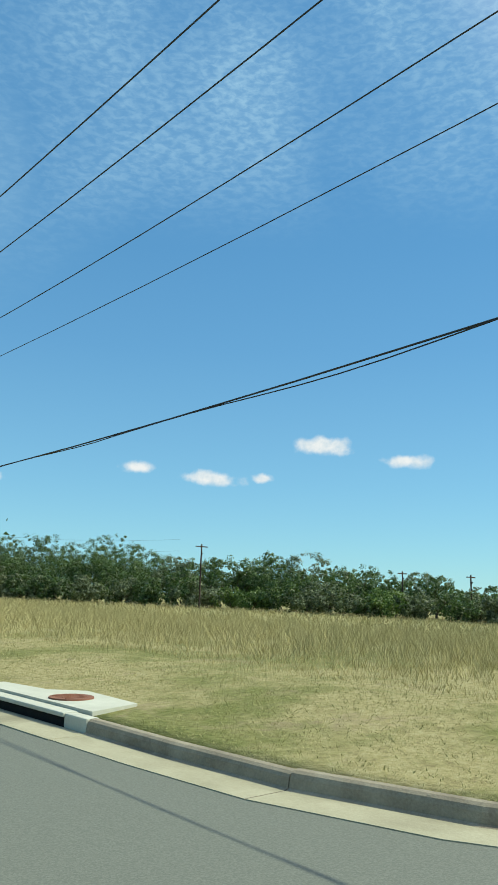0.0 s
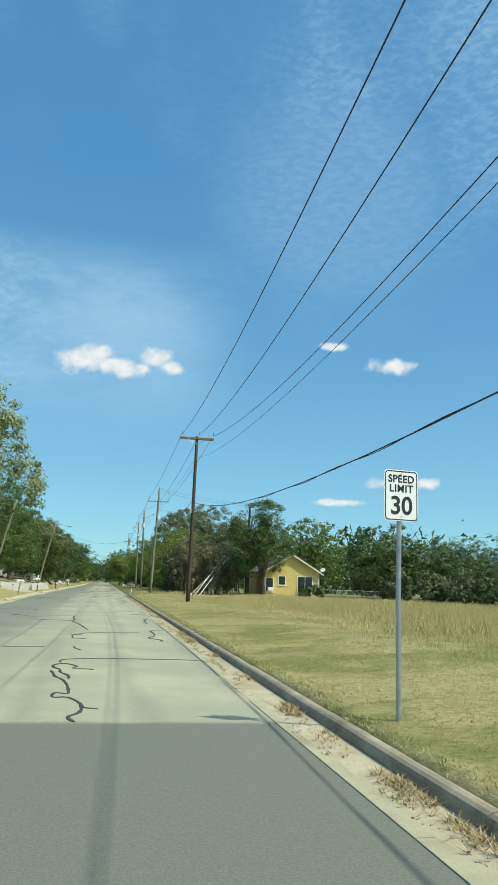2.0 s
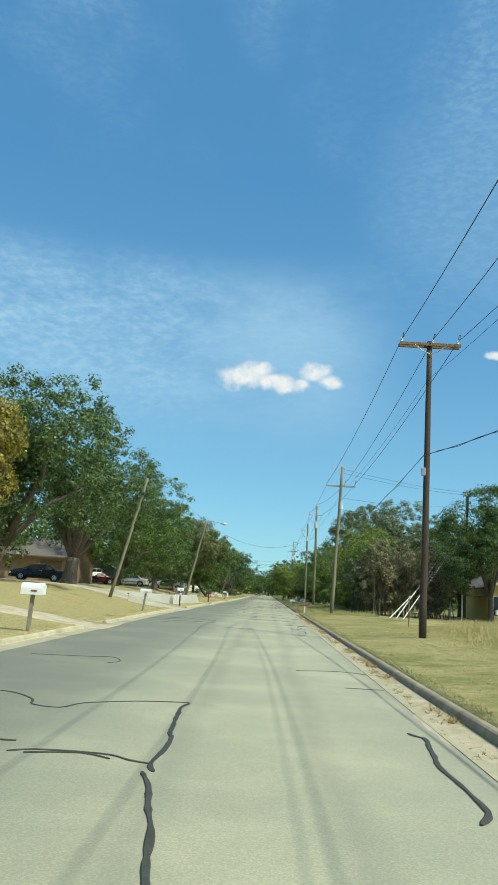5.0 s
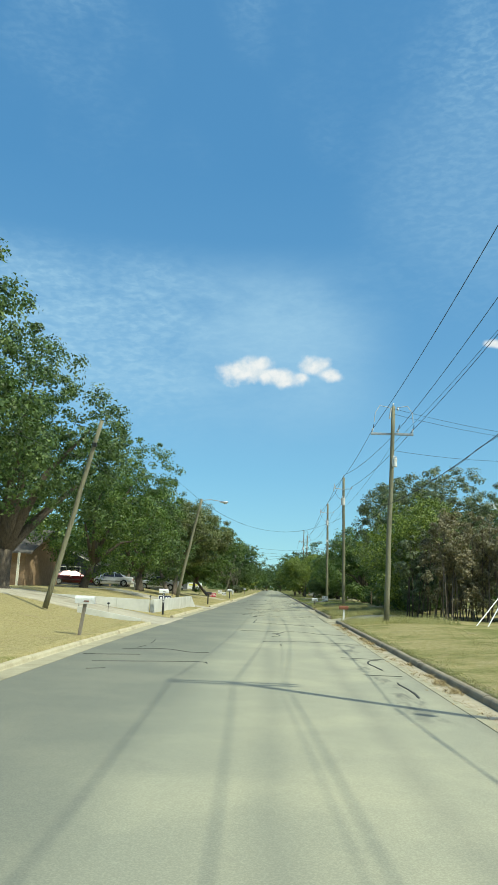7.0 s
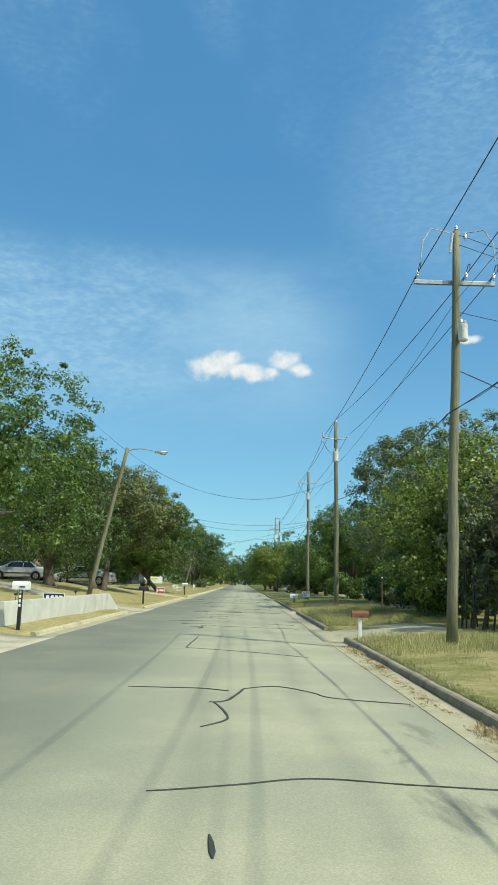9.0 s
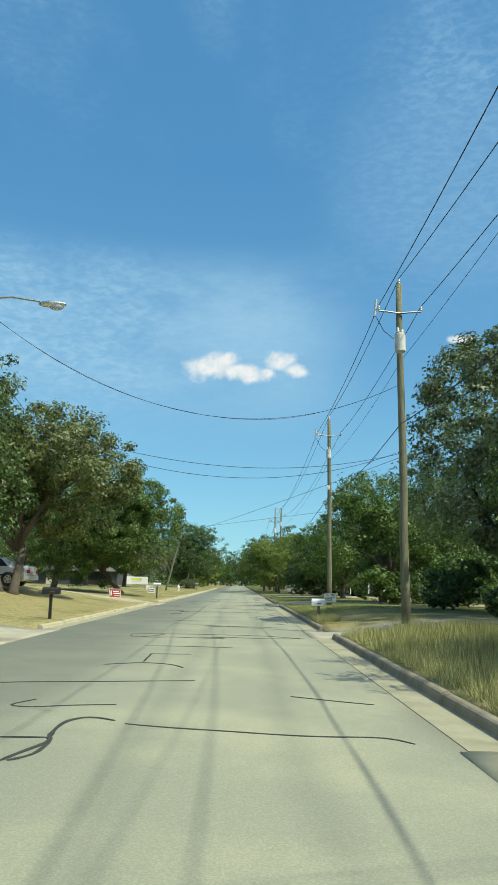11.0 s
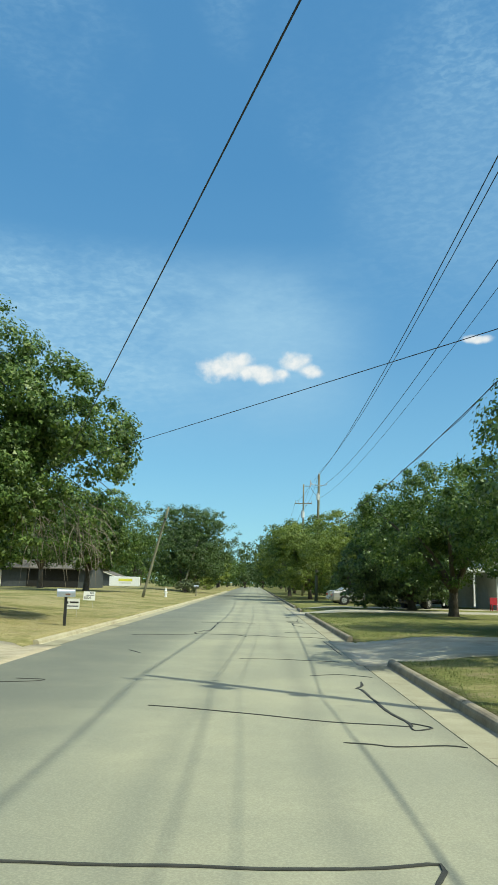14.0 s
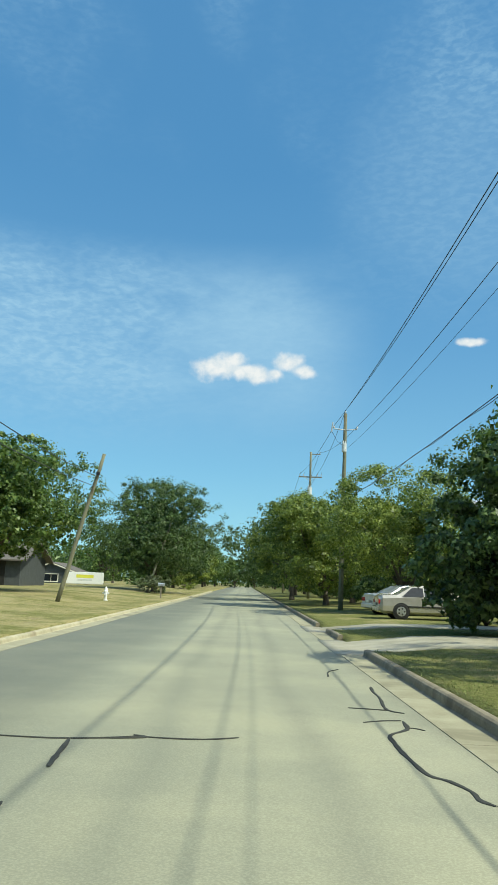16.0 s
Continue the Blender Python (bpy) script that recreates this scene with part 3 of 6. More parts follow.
# ---- sealed cracks in the street ----
def sealant(points, width, seed):
    """A wavering ribbon of sealant a few millimetres thick, along a few ground points."""
    rnd = random.Random(seed)
    pts = [Vector((x, y, 0)) for x, y in points]
    fine = []
    for k in range(len(pts) - 1):
        p0, a, b, p3 = pts[max(k - 1, 0)], pts[k], pts[k + 1], pts[min(k + 2, len(pts) - 1)]
        n = max(3, int((b - a).length / 0.12))
        for i in range(n):
            u = i / n
            fine.append(0.5 * (2 * a + (b - p0) * u + (2 * p0 - 5 * a + 4 * b - p3) * u * u + (3 * a - p0 - 3 * b + p3) * u ** 3))
    fine.append(pts[-1])
    for i, p in enumerate(fine):
        s = seed * 7.3
        fine[i] = p + Vector((noise.noise(Vector((p.x * 1.3, p.y * 1.3, s))), noise.noise(Vector((p.x * 1.3, p.y * 1.3, s + 9))), 0)) * 0.035 + Vector((0, 0, 0.0008 * (seed % 6)))
    bm = bmesh.new()
    prev = None
    for i, p in enumerate(fine):
        d = (fine[min(i + 1, len(fine) - 1)] - fine[max(i - 1, 0)]).normalized()
        s = Vector((-d.y, d.x, 0)) * (width * 0.5 * (0.7 + 0.6 * rnd.random()) * (0.35 if i in (0, len(fine) - 1) else 1))
        row = [bm.verts.new(p - s + Vector((0, 0, -0.004))), bm.verts.new(p - s * 0.7 + Vector((0, 0, 0.004))), bm.verts.new(p + s * 0.7 + Vector((0, 0, 0.004))), bm.verts.new(p + s + Vector((0, 0, -0.004)))]
        if prev:
            for k in range(3):
                bm.faces.new((prev[k], prev[k + 1], row[k + 1], row[k]))
        prev = row
    bmesh.ops.recalc_face_normals(bm, faces=bm.faces)
    ob = part("crack_seal", bm, M_TAR)
    tagged(ob, "thin wavering line of black crack sealant on asphalt" if width < 0.055 else "thick winding black sealant over a road crack", "road marking", "sealed cracks", "structure")


sealant([(0.07, -14.76), (-0.01, -14.42), (0.1, -14.1), (0.09, -13.38), (-0.08, -12.84), (-0.28, -12.85), (-0.27, -12.41), (-0.09, -12.46), (-0.16, -11.61), (-0.25, -10.93), (-0.4, -10.49), (-0.53, -9.69)], 0.054, 1)
sealant([(0.09, -13.71), (0.34, -13.83)], 0.027, 2)
sealant([(-0.17, -10.78), (-0.2, -10.31), (-0.35, -9.9), (-0.38, -9.47), (-0.51, -9.14), (-0.52, -8.69), (-0.36, -8.45), (-0.19, -8.66), (-0.08, -9.03)], 0.056, 3)
sealant([(-0.08, -9.03), (-0.16, -9.28), (0.12, -9.37), (0.22, -9.45)], 0.027, 4)
sealant([(-0.43, -8.29), (-0.48, -8.02), (-0.36, -7.67), (0.23, -7.44), (1.27, -7.37), (2.18, -7.42), (2.6, -7.72)], 0.031, 5)
sealant([(-1.94, -4.94), (-1.48, -4.87), (-0.98, -4.72)], 0.025, 6)
sealant([(-0.32, -4.51), (-0.3, -4.85), (-0.11, -5.55)], 0.050, 7)
sealant([(-0.08, -1.92), (-0.37, -1.85), (-0.47, -1.67), (-0.47, -1.15), (-0.49, -0.55), (-0.34, -0.37), (-0.25, -0.56)], 0.041, 8)
sealant([(-0.62, -0.27), (-0.43, -0.26), (-0.06, 0.44), (0.73, 0.72), (1.52, 1.05)], 0.032, 9)
sealant([(-0.12, 1.99), (-0.27, 3.18), (-0.4, 4.44), (-0.58, 5.79), (-0.82, 6.93)], 0.054, 10)
sealant([(1.91, -2.45), (2, -2.11), (1.95, -1.74), (1.72, -1.31), (1.71, -1.01), (1.92, -0.16), (1.95, 0.81), (1.93, 1.95), (2.1, 2.49), (2.37, 2.5)], 0.054, 11)
sealant([(-0.73, 6.95), (-0.81, 7.27), (-0.75, 7.99), (-0.77, 8.61), (-0.82, 8.83), (-0.87, 9.92), (-0.91, 10.67), (-0.83, 11.14)], 0.059, 12)
sealant([(-0.84, 11.25), (-1.57, 11.01), (-2.18, 10.54), (-2.39, 10.03), (-2.78, 10.14), (-2.88, 10.57), (-3.24, 10.97), (-3.54, 11.13)], 0.029, 13)
sealant([(-0.8, 7.24), (-1.02, 7.32), (-1.22, 7.48), (-1.58, 7.53), (-1.96, 7.51), (-2.16, 7.38)], 0.036, 14)
sealant([(-1.19, 7.33), (-1.52, 7.5), (-2.02, 7.35)], 0.036, 15)
sealant([(-2.4, 7.83), (-2.23, 7.83)], 0.045, 16)
sealant([(1.9, 6), (2.05, 6.39), (2.05, 7.07), (2.02, 8.12), (2.18, 9.49), (2.12, 9.68), (2.05, 9.88)], 0.059, 17)
sealant([(-2.98, 15.95), (-2.79, 16.49), (-3.12, 17.23), (-3.7, 17.05), (-4.8, 16.75)], 0.020, 18)
sealant([(0.92, 16.99), (1.87, 17.39), (2.57, 17.01), (2.87, 16.65)], 0.018, 19)
sealant([(1.69, 14.33), (2.42, 14.4)], 0.016, 20)
sealant([(1.97, 33.46), (2, 34.18), (2, 34.73), (1.94, 35.38), (1.96, 35.75)], 0.054, 21)
sealant([(1.42, 36.99), (1.68, 36.94), (2.22, 36.96)], 0.036, 22)
sealant([(2.01, 38.1), (1.9, 39.02), (1.85, 39.66), (1.96, 40.51), (2.26, 40.8)], 0.045, 23)
sealant([(1.27, 41.2), (1.96, 41.1), (3.25, 41)], 0.020, 24)
sealant([(-2.21, 38.18), (-2.37, 38.52), (-3.32, 38.32), (-4.89, 37.79)], 0.032, 25)
sealant([(-2.4, 41.19), (-2.88, 41.14), (-3.76, 41.91), (-4.85, 41.39)], 0.025, 26)
sealant([(-4.57, 42), (-4.44, 42.87)], 0.027, 27)
sealant([(-4.41, 43.79), (-4.52, 45.47)], 0.032, 28)
sealant([(-4.08, 39.88), (-4.91, 39.61), (-5.55, 39.5)], 0.025, 29)
sealant([(-4.28, 36.45), (-4.64, 36.17)], 0.018, 30)
sealant([(-0.96, 46.43), (-0.2, 46.68), (0.44, 46.97), (1.41, 46.85), (2.2, 46.75)], 0.029, 31)
sealant([(-0.64, 49.29), (-0.35, 49.8), (-0.35, 50.38), (-0.56, 51.27)], 0.036, 32)
sealant([(-0.62, 51.26), (-0.38, 51.43), (-0.11, 52.71)], 0.045, 33)
sealant([(-0.11, 52.71), (0.43, 53.12), (0.99, 52.48), (1.27, 51.95), (2.36, 51.53)], 0.027, 34)
sealant([(-0.35, 52.39), (-0.9, 52.63), (-1.98, 52.61)], 0.027, 35)
sealant([(-1.59, 60.23), (-1.5, 64.26)], 0.036, 36)
sealant([(-1.59, 60.23), (0.16, 59.35), (1.44, 58.41)], 0.020, 37)
sealant([(-0.38, 45.35), (-0.32, 44.88)], 0.045, 38)
sealant([(-1.8, 68.42), (-1.68, 68.94), (-1.61, 69.3), (-1.65, 69.52), (-1.68, 69.94), (-1.65, 70.37), (-1.51, 70.61), (-1.32, 70.59), (-1.14, 70.44)], 0.056, 39)
sealant([(-1.75, 68.45), (-1.6, 68.73), (-1.57, 69.23)], 0.041, 40)
sealant([(-1.66, 69.43), (-2.12, 69.44)], 0.036, 41)
sealant([(-1.01, 70.31), (-0.38, 70.08), (0.4, 69.89), (1.04, 69.8), (1.74, 69.79), (2, 69.51)], 0.036, 42)
sealant([(-1.31, 71.58), (-1.82, 71.46), (-2.3, 71.27), (-2.56, 71.41), (-2.4, 71.9)], 0.027, 43)
sealant([(-0.47, 74.09), (-1.71, 73.81), (-2.82, 73.56), (-3.33, 73.4)], 0.027, 44)
sealant([(0.97, 72.59), (1.44, 72.29), (2.02, 71.98)], 0.022, 45)
sealant([(-0.78, 75.91), (-1.07, 76.44), (-1.62, 76.63), (-2.25, 76.19)], 0.031, 46)
sealant([(-1.6, 76.85), (-1.64, 78.51)], 0.045, 47)
sealant([(-1.64, 78.51), (-0.8, 78.58)], 0.025, 48)
sealant([(-2.01, 80.49), (-1.58, 80.56), (-1.04, 80.61), (-0.48, 80.54), (-0.11, 80.53), (0.08, 80.69)], 0.032, 49)
sealant([(2.07, 84.03), (1.64, 84.38), (1.05, 84.79), (0.09, 84.96), (-1.06, 85), (-1.87, 84.9), (-2.77, 84.62), (-2.86, 84.07), (-2.71, 83.64), (-2.31, 83.73), (-2.11, 84.15), (-1.92, 84.72)], 0.027, 50)
sealant([(2.07, 84.03), (1.26, 83.8), (0.54, 83.86), (-0.06, 83.99), (-0.43, 84.04), (-0.48, 84.19)], 0.027, 51)
sealant([(-2.44, 83.4), (-2.03, 83.44), (-1.63, 83.58), (-0.9, 83.48), (-0.33, 83.41), (-0.16, 83.6), (-0.24, 83.78), (-0.91, 83.56)], 0.031, 52)
sealant([(-0.64, 89.65), (0.4, 89.48), (1.96, 89.18)], 0.018, 53)
sealant([(-2.29, 92.75), (-1.83, 92.83), (-1.44, 92.87), (-1.32, 92.79)], 0.032, 54)
sealant([(1.98, 91.6), (1.78, 91.74), (1.67, 91.91), (1.74, 92.04), (1.88, 91.96)], 0.045, 55)
sealant([(0.7, 96.64), (1.1, 96.75), (1, 97.14), (1, 97.77), (1.16, 98), (1.6, 97.94), (2.13, 97.39)], 0.041, 56)
sealant([(2.25, 98.93), (1.89, 99.51), (1.8, 100.31), (1.78, 101.33), (1.89, 101.69), (2.14, 101.63)], 0.054, 57)
sealant([(2.16, 99.15), (2.21, 97.84), (2.18, 95.53), (2.19, 93.6), (2.14, 92.12)], 0.020, 58)
sealant([(1.12, 102.23), (1.25, 102.64), (0.67, 102.5), (-0.56, 102.48), (-1.79, 102.45), (-2.77, 102.08), (-2.64, 102.78), (-2.76, 103.63)], 0.031, 59)
sealant([(-2.76, 103.63), (-4.36, 103.37)], 0.023, 60)
sealant([(-3.05, 99.34), (-2.62, 99.7), (-2.6, 100.09), (-2.95, 100.32)], 0.023, 61)
sealant([(-1.41, 108.59), (-0.7, 108.37), (0.22, 108.01), (1, 107.66), (1.76, 107.5), (2.01, 107.42)], 0.029, 62)
sealant([(1.05, 106.34), (1.37, 106.29), (1.6, 106.2), (2.18, 106.33), (2.39, 106.24)], 0.031, 63)
sealant([(2.02, 107.46), (2.03, 107.74), (1.94, 108.5), (1.9, 109.36), (1.88, 109.87), (1.86, 110.77), (1.8, 110.9), (1.95, 111.29), (2.02, 111.84)], 0.054, 64)
sealant([(2.04, 107.66), (2.16, 107.56), (2.27, 107.34), (2.01, 107.16), (2.01, 107.42)], 0.027, 65)
sealant([(1.15, 112.6), (1.72, 112.91), (2.33, 112.58)], 0.022, 66)
sealant([(-0.25, 115.56), (0.72, 115.69), (1.99, 115.36)], 0.020, 67)
sealant([(-4.16, 110.66), (-3.65, 110.84), (-3.54, 111.1), (-4.03, 111.15)], 0.023, 68)
sealant([(-2.63, 116.33), (-3.03, 117.16)], 0.031, 69)
sealant([(2.42, 122.72), (2.13, 123.15), (1.6, 123.35), (1.02, 123.2), (0.38, 123.6), (-0.29, 123.71), (-1.07, 123.72), (-1.66, 123.78), (-2.16, 123.33), (-2.56, 123), (-3.35, 122.85), (-3.83, 122.65)], 0.032, 70)
sealant([(-0.18, 123.02), (-0.33, 123.33), (-0.48, 123.65)], 0.036, 71)
sealant([(-1.75, 123.76), (-1.92, 124.11), (-1.95, 124.62), (-1.8, 125.04), (-1.72, 125.55), (-1.51, 125.93), (-1.48, 127.32), (-1.47, 129.13)], 0.050, 72)
sealant([(1.18, 125.68), (1.86, 125.61), (2.29, 125.55)], 0.022, 73)
sealant([(2.22, 121.66), (2.24, 119.64), (2.23, 118.13), (2.24, 117.12)], 0.020, 74)
sealant([(-2.2, 131.39), (-1.68, 131.34), (-1.2, 131.43), (-0.88, 131.54), (-0.59, 131.51), (-0.19, 131.52), (0.17, 131.67)], 0.036, 75)
sealant([(-1.17, 131.43), (-0.84, 131.49), (-0.77, 131.56), (-0.9, 131.63)], 0.036, 76)
sealant([(-1.42, 130.18), (-1.45, 130.56), (-1.48, 130.91), (-1.51, 131.32)], 0.056, 77)
sealant([(2.09, 129.46), (2.01, 129.62), (2.02, 129.86), (1.92, 130.18), (1.78, 130.37), (1.74, 130.94), (1.76, 131.63), (1.8, 132.11), (1.98, 132.37), (2.07, 132.56), (2.1, 133)], 0.056, 78)
sealant([(2.07, 132.56), (2.16, 132.54), (2.24, 132.42)], 0.032, 79)
sealant([(2.11, 133.04), (1.89, 132.99), (1.63, 132.83)], 0.027, 80)
sealant([(2.24, 133.59), (2.07, 133.82), (2.14, 134.61), (2.18, 135.58), (2.22, 136.11)], 0.045, 81)
sealant([(2.1, 133.78), (1.82, 133.85), (1.57, 133.89)], 0.027, 82)
sealant([(1.67, 137.3), (1.79, 138.12), (2, 138.56)], 0.032, 83)


# ---- utility poles ----
def insulator(bm, at, h=0.2, r=0.055):
    x, y, z = at
    tube(bm, [(x, y, z), (x, y, z + h * 0.25), (x, y, z + h * 0.3), (x, y, z + h * 0.5), (x, y, z + h * 0.55), (x, y, z + h * 0.8), (x, y, z + h)],
         [r * 0.4, r * 0.4, r, r * 0.75, r, r * 0.7, r * 0.35], 10)


def pole_shaft(base, top, r0, r1, mat, parent, seed):
    rnd = random.Random(seed)
    b, t = Vector(base), Vector(top)
    pts, rad = [], []
    for i in range(9):
        u = i / 8
        pts.append(b.lerp(t, u) + Vector((rnd.uniform(-1, 1), rnd.uniform(-1, 1), 0)) * 0.02 * (0 < i < 8))
        rad.append(r0 + (r1 - r0) * u)
    return part("shaft", tubed(pts, rad, 16), mat, parent, smooth=True)


def transformer(parent, at, mat, label, f=1.0):
    """A can on a bracket, with lid and bushing."""
    x, y, z = at
    can = part("transformer_can", tubed([(x, y, z), (x, y, z + 0.03), (x, y, z + 0.78 * f), (x, y, z + 0.84 * f), (x, y, z + 0.86 * f)], [0.2 * f, 0.235 * f, 0.235 * f, 0.225 * f, 0.12 * f], 20), mat, parent, label)
    for off, tall in ((-0.1, 0.28), (0.1, 0.2)):
        bm = bmesh.new()
        insulator(bm, (x + off * f, y - 0.03, z + 0.84 * f), tall * f)
        part("bushing", bm, M_GLAZE, can)
    part("bracket", boxed((x - 0.05, y + 0.15 * f, z + 0.25 * f), (x + 0.05, y + 0.42, z + 0.6 * f), 0.01), M_STEEL, can)


def crossarm(parent, mid, half, mat, double, z, pegs, brace=True):
    x, y = mid
    for s in ((-1, 1) if double else (1,)):
        part("crossarm", boxed((x - half, y + s * 0.15 - 0.045, z - 0.06), (x + half, y + s * 0.15 + 0.045, z + 0.06), 0.008), mat, parent)
    if brace:
        for sx in (-1, 1):
            part("brace", tubed([(x + sx * 0.62, y - 0.2, z - 0.05), (x + sx * 0.3, y - 0.2, z - 0.3), (x, y - 0.18, z - 0.42)], 0.02, 6), M_STEEL, parent)
    for px in pegs:
        bm = bmesh.new()
        insulator(bm, (x + px, y, z + 0.06), 0.22)
        part("insulator", bm, M_GLAZE, parent)
        part("jumper_loop", tubed([(x + px, y - 0.35, z + 0.2), (x + px + 0.05, y - 0.25, z + 0.42), (x + px + 0.07, y, z + 0.5), (x + px + 0.06, y + 0.25, z + 0.3), (x + px, y + 0.4, z + 0.1)], 0.012, 6), M_WIRE, parent)


def line_pole(base, top, look_of, seed, label):
    p = thing("utility_pole", label, "utility pole", base, "street poles")
    o = Vector(base)
    t = Vector(top) - o
    pole_shaft((0, 0, -0.3), t, 0.15 if look_of != "A" else 0.145, 0.1, M_POLE_DARK if look_of == "A" else M_POLE, p, seed)
    z = t.z
    if look_of == "A":
        crossarm(p, (t.x, t.y), 1.22, M_WOOD, True, z - 0.16, (-1.12, 0.12, 1.12))
        part("cable_clamp", boxed((-0.2, -0.25, 6.0), (-0.05, -0.1, 6.3), 0.02), M_STEEL, p)
    elif look_of == "B":
        crossarm(p, (t.x * 0.88, t.y), 1.15, M_STEEL, False, z - 1.5, (-1.08, 0.3, 1.08), brace=False)
        transformer(p, (t.x * 0.7 + 0.12, t.y * 0.7 - 0.38, z - 3.4), M_CAN, "pale grey transformer can", 0.55)
        for off, low in ((0.0, 0.0), (0.25, -0.25)):
            bm = bmesh.new()
            insulator(bm, (t.x + off, t.y, z + low), 0.2)
            part("insulator", bm, M_GLAZE, p)
        part("fuse_cutout", tubed([(t.x - 0.22, t.y - 0.1, z - 0.7), (t.x - 0.14, t.y - 0.1, z - 0.1)], 0.04, 8), M_GLAZE, p)
        for s in (-1, 1):
            part("jumper_loop", tubed([(t.x + s * 0.2, t.y, z - 0.05), (t.x + s * 0.75, t.y - 0.1, z + 0.02), (t.x + s * 1.0, t.y - 0.15, z - 0.4), (t.x + s * 1.05, t.y - 0.1, z - 0.9)], 0.02, 6), M_GLAZE, p)
    elif look_of in "CDE":
        bm = bmesh.new()
        insulator(bm, (t.x, t.y, z - 0.02), 0.22)
        part("insulator", bm, M_GLAZE, p)
        for s in (-1, 1):
            part("bracket_arm", tubed([(t.x, t.y - 0.1, z - 1.05), (t.x + s * 0.4, t.y - 0.1, z - 1.0), (t.x + s * 0.7, t.y - 0.1, z - 0.98)], 0.03, 8), M_STEEL, p)
            bm = bmesh.new()
            insulator(bm, (t.x + s * 0.7, t.y - 0.1, z - 0.98), 0.2)
            part("insulator", bm, M_GLAZE, p)
        part("fuse_cutout", tubed([(t.x - 0.85, t.y - 0.15, z - 1.2), (t.x - 0.78, t.y - 0.15, z - 0.6)], 0.045, 8), M_GLAZE, p)
        part("down_lead", tubed([(t.x - 0.8, t.y - 0.15, z - 1.2), (t.x - 0.55, t.y - 0.2, z - 1.7), (t.x - 0.25, t.y - 0.3, z - 2.0)], 0.012, 6), M_WIRE, p)
        transformer(p, (t.x * 0.8 - 0.08, t.y * 0.8 - 0.38, z - 2.45), M_CAN_RUST if look_of == "C" else M_CAN, "rust-streaked transformer can" if look_of == "C" else "pale grey transformer can", 0.74 if look_of == "C" else 0.62)
        part("cable_clamp", boxed((-0.2, -0.25, 6.6), (-0.02, -0.1, 6.85), 0.02), M_CAN, p)
    else:
        crossarm(p, (t.x, t.y), 1.2, M_GREYWOOD, False, z - 2.6, (-1.1, -0.7, 0.7, 1.1))
        transformer(p, (t.x - 0.1, t.y - 0.4, z - 4.6), M_CAN, "pale grey transformer can")
        part("arm_stub", boxed((t.x + 0.05, t.y - 0.04, z - 0.25), (t.x + 1.0, t.y + 0.04, z - 0.17)), M_GREYWOOD, p)
        bm = bmesh.new()
        insulator(bm, (t.x + 0.95, t.y, z - 0.17), 0.25)
        part("insulator", bm, M_GLAZE, p)
    return p


line_pole((4.2, -50.0, -0.12), (4.2, -50.0, 10.3), "A", 1, "dark brown timber utility pole across the junction")
line_pole((6.0, 28.9, 0.34), (6.15, 29.4, 11.9), "A", 2, "dark brown timber pole with a double wooden crossarm")
line_pole((5.25, 59.9, 0.34), (5.65, 60.1, 11.75), "B", 3, "grey-green timber pole with steel crossarm and transformer")
line_pole((5.45, 85.9, 0.5), (5.3, 85.6, 11.45), "C", 4, "weathered pole with a rust-streaked transformer")
line_pole((5.5, 106.9, 0.5), (5.45, 106.9, 11.4), "D", 5, "weathered timber pole with white transformer and bracket arms")
line_pole((5.75, 168.6, 0.5), (5.95, 168.9, 11.9), "E", 6, "weathered timber pole among roadside trees")
line_pole((6.6, 202.0, 0.5), (6.6, 202.0, 15.2), "F", 7, "tall timber pole with crossarm and switchgear")
line_pole((6.4, 250.0, 0.5), (6.5, 250.0, 12.0), "E", 8, "far timber utility pole among trees")


def span(name, a, b, sag, r, label, twist=0.0, mat=M_WIRE):
    """A cable that sags between two points."""
    a, b = Vector(a), Vector(b)
    n = 28
    bm = bmesh.new()
    pts = [a.lerp(b, i / n) - Vector((0, 0, 4 * sag * (i / n) * (1 - i / n))) for i in range(n + 1)]
    tube(bm, pts, r, 6)
    if twist:
        side = (b - a).cross(Vector((0, 0, 1))).normalized()
        m = n * 4
        pts = []
        for i in range(m + 1):
            u = i / m
            p = a.lerp(b, u) - Vector((0, 0, 4 * sag * u * (1 - u)))
            g = twist * noise.noise(Vector((u * 9, 3.1, a.y)))
            ph = u * (b - a).length * 1.1
            pts.append(p + side * math.cos(ph) * (r + 0.01) + Vector((0, 0, math.sin(ph) * (r + 0.01) - abs(g))))
        tube(bm, pts, r * 0.7, 5)
    ob = part(name, bm, mat)
    tagged(ob, label, "cable", "overhead cables")
    return ob


ARM_A = [(5.03, 29.4, 11.95), (6.27, 29.4, 11.98), (7.27, 29.4, 11.95)]
ARM_Z = [(2.29, -50, 9.49), (3.2, -50, 9.73), (5.33, -50, 10.24)]
ARM_B = [(4.52, 60.2, 10.45), (5.9, 60.2, 10.45), (6.68, 60.2, 10.45)]
ARM_C = [(4.6, 85.5, 10.65), (5.3, 85.6, 11.65), (6.0, 85.5, 10.65)]
ARM_D = [(4.75, 106.8, 10.6), (5.45, 106.9, 11.6), (6.15, 106.8, 10.6)]
ARM_E = [(5.25, 168.8, 11.1), (5.95, 168.9, 12.1), (6.65, 168.8, 11.1)]
ARM_F = [(5.5, 202, 12.9), (7.3, 202, 12.9), (7.55, 202, 15.2)]
ARM_G = [(5.8, 250, 11.2), (6.5, 250, 12.2), (7.2, 250, 11.2)]
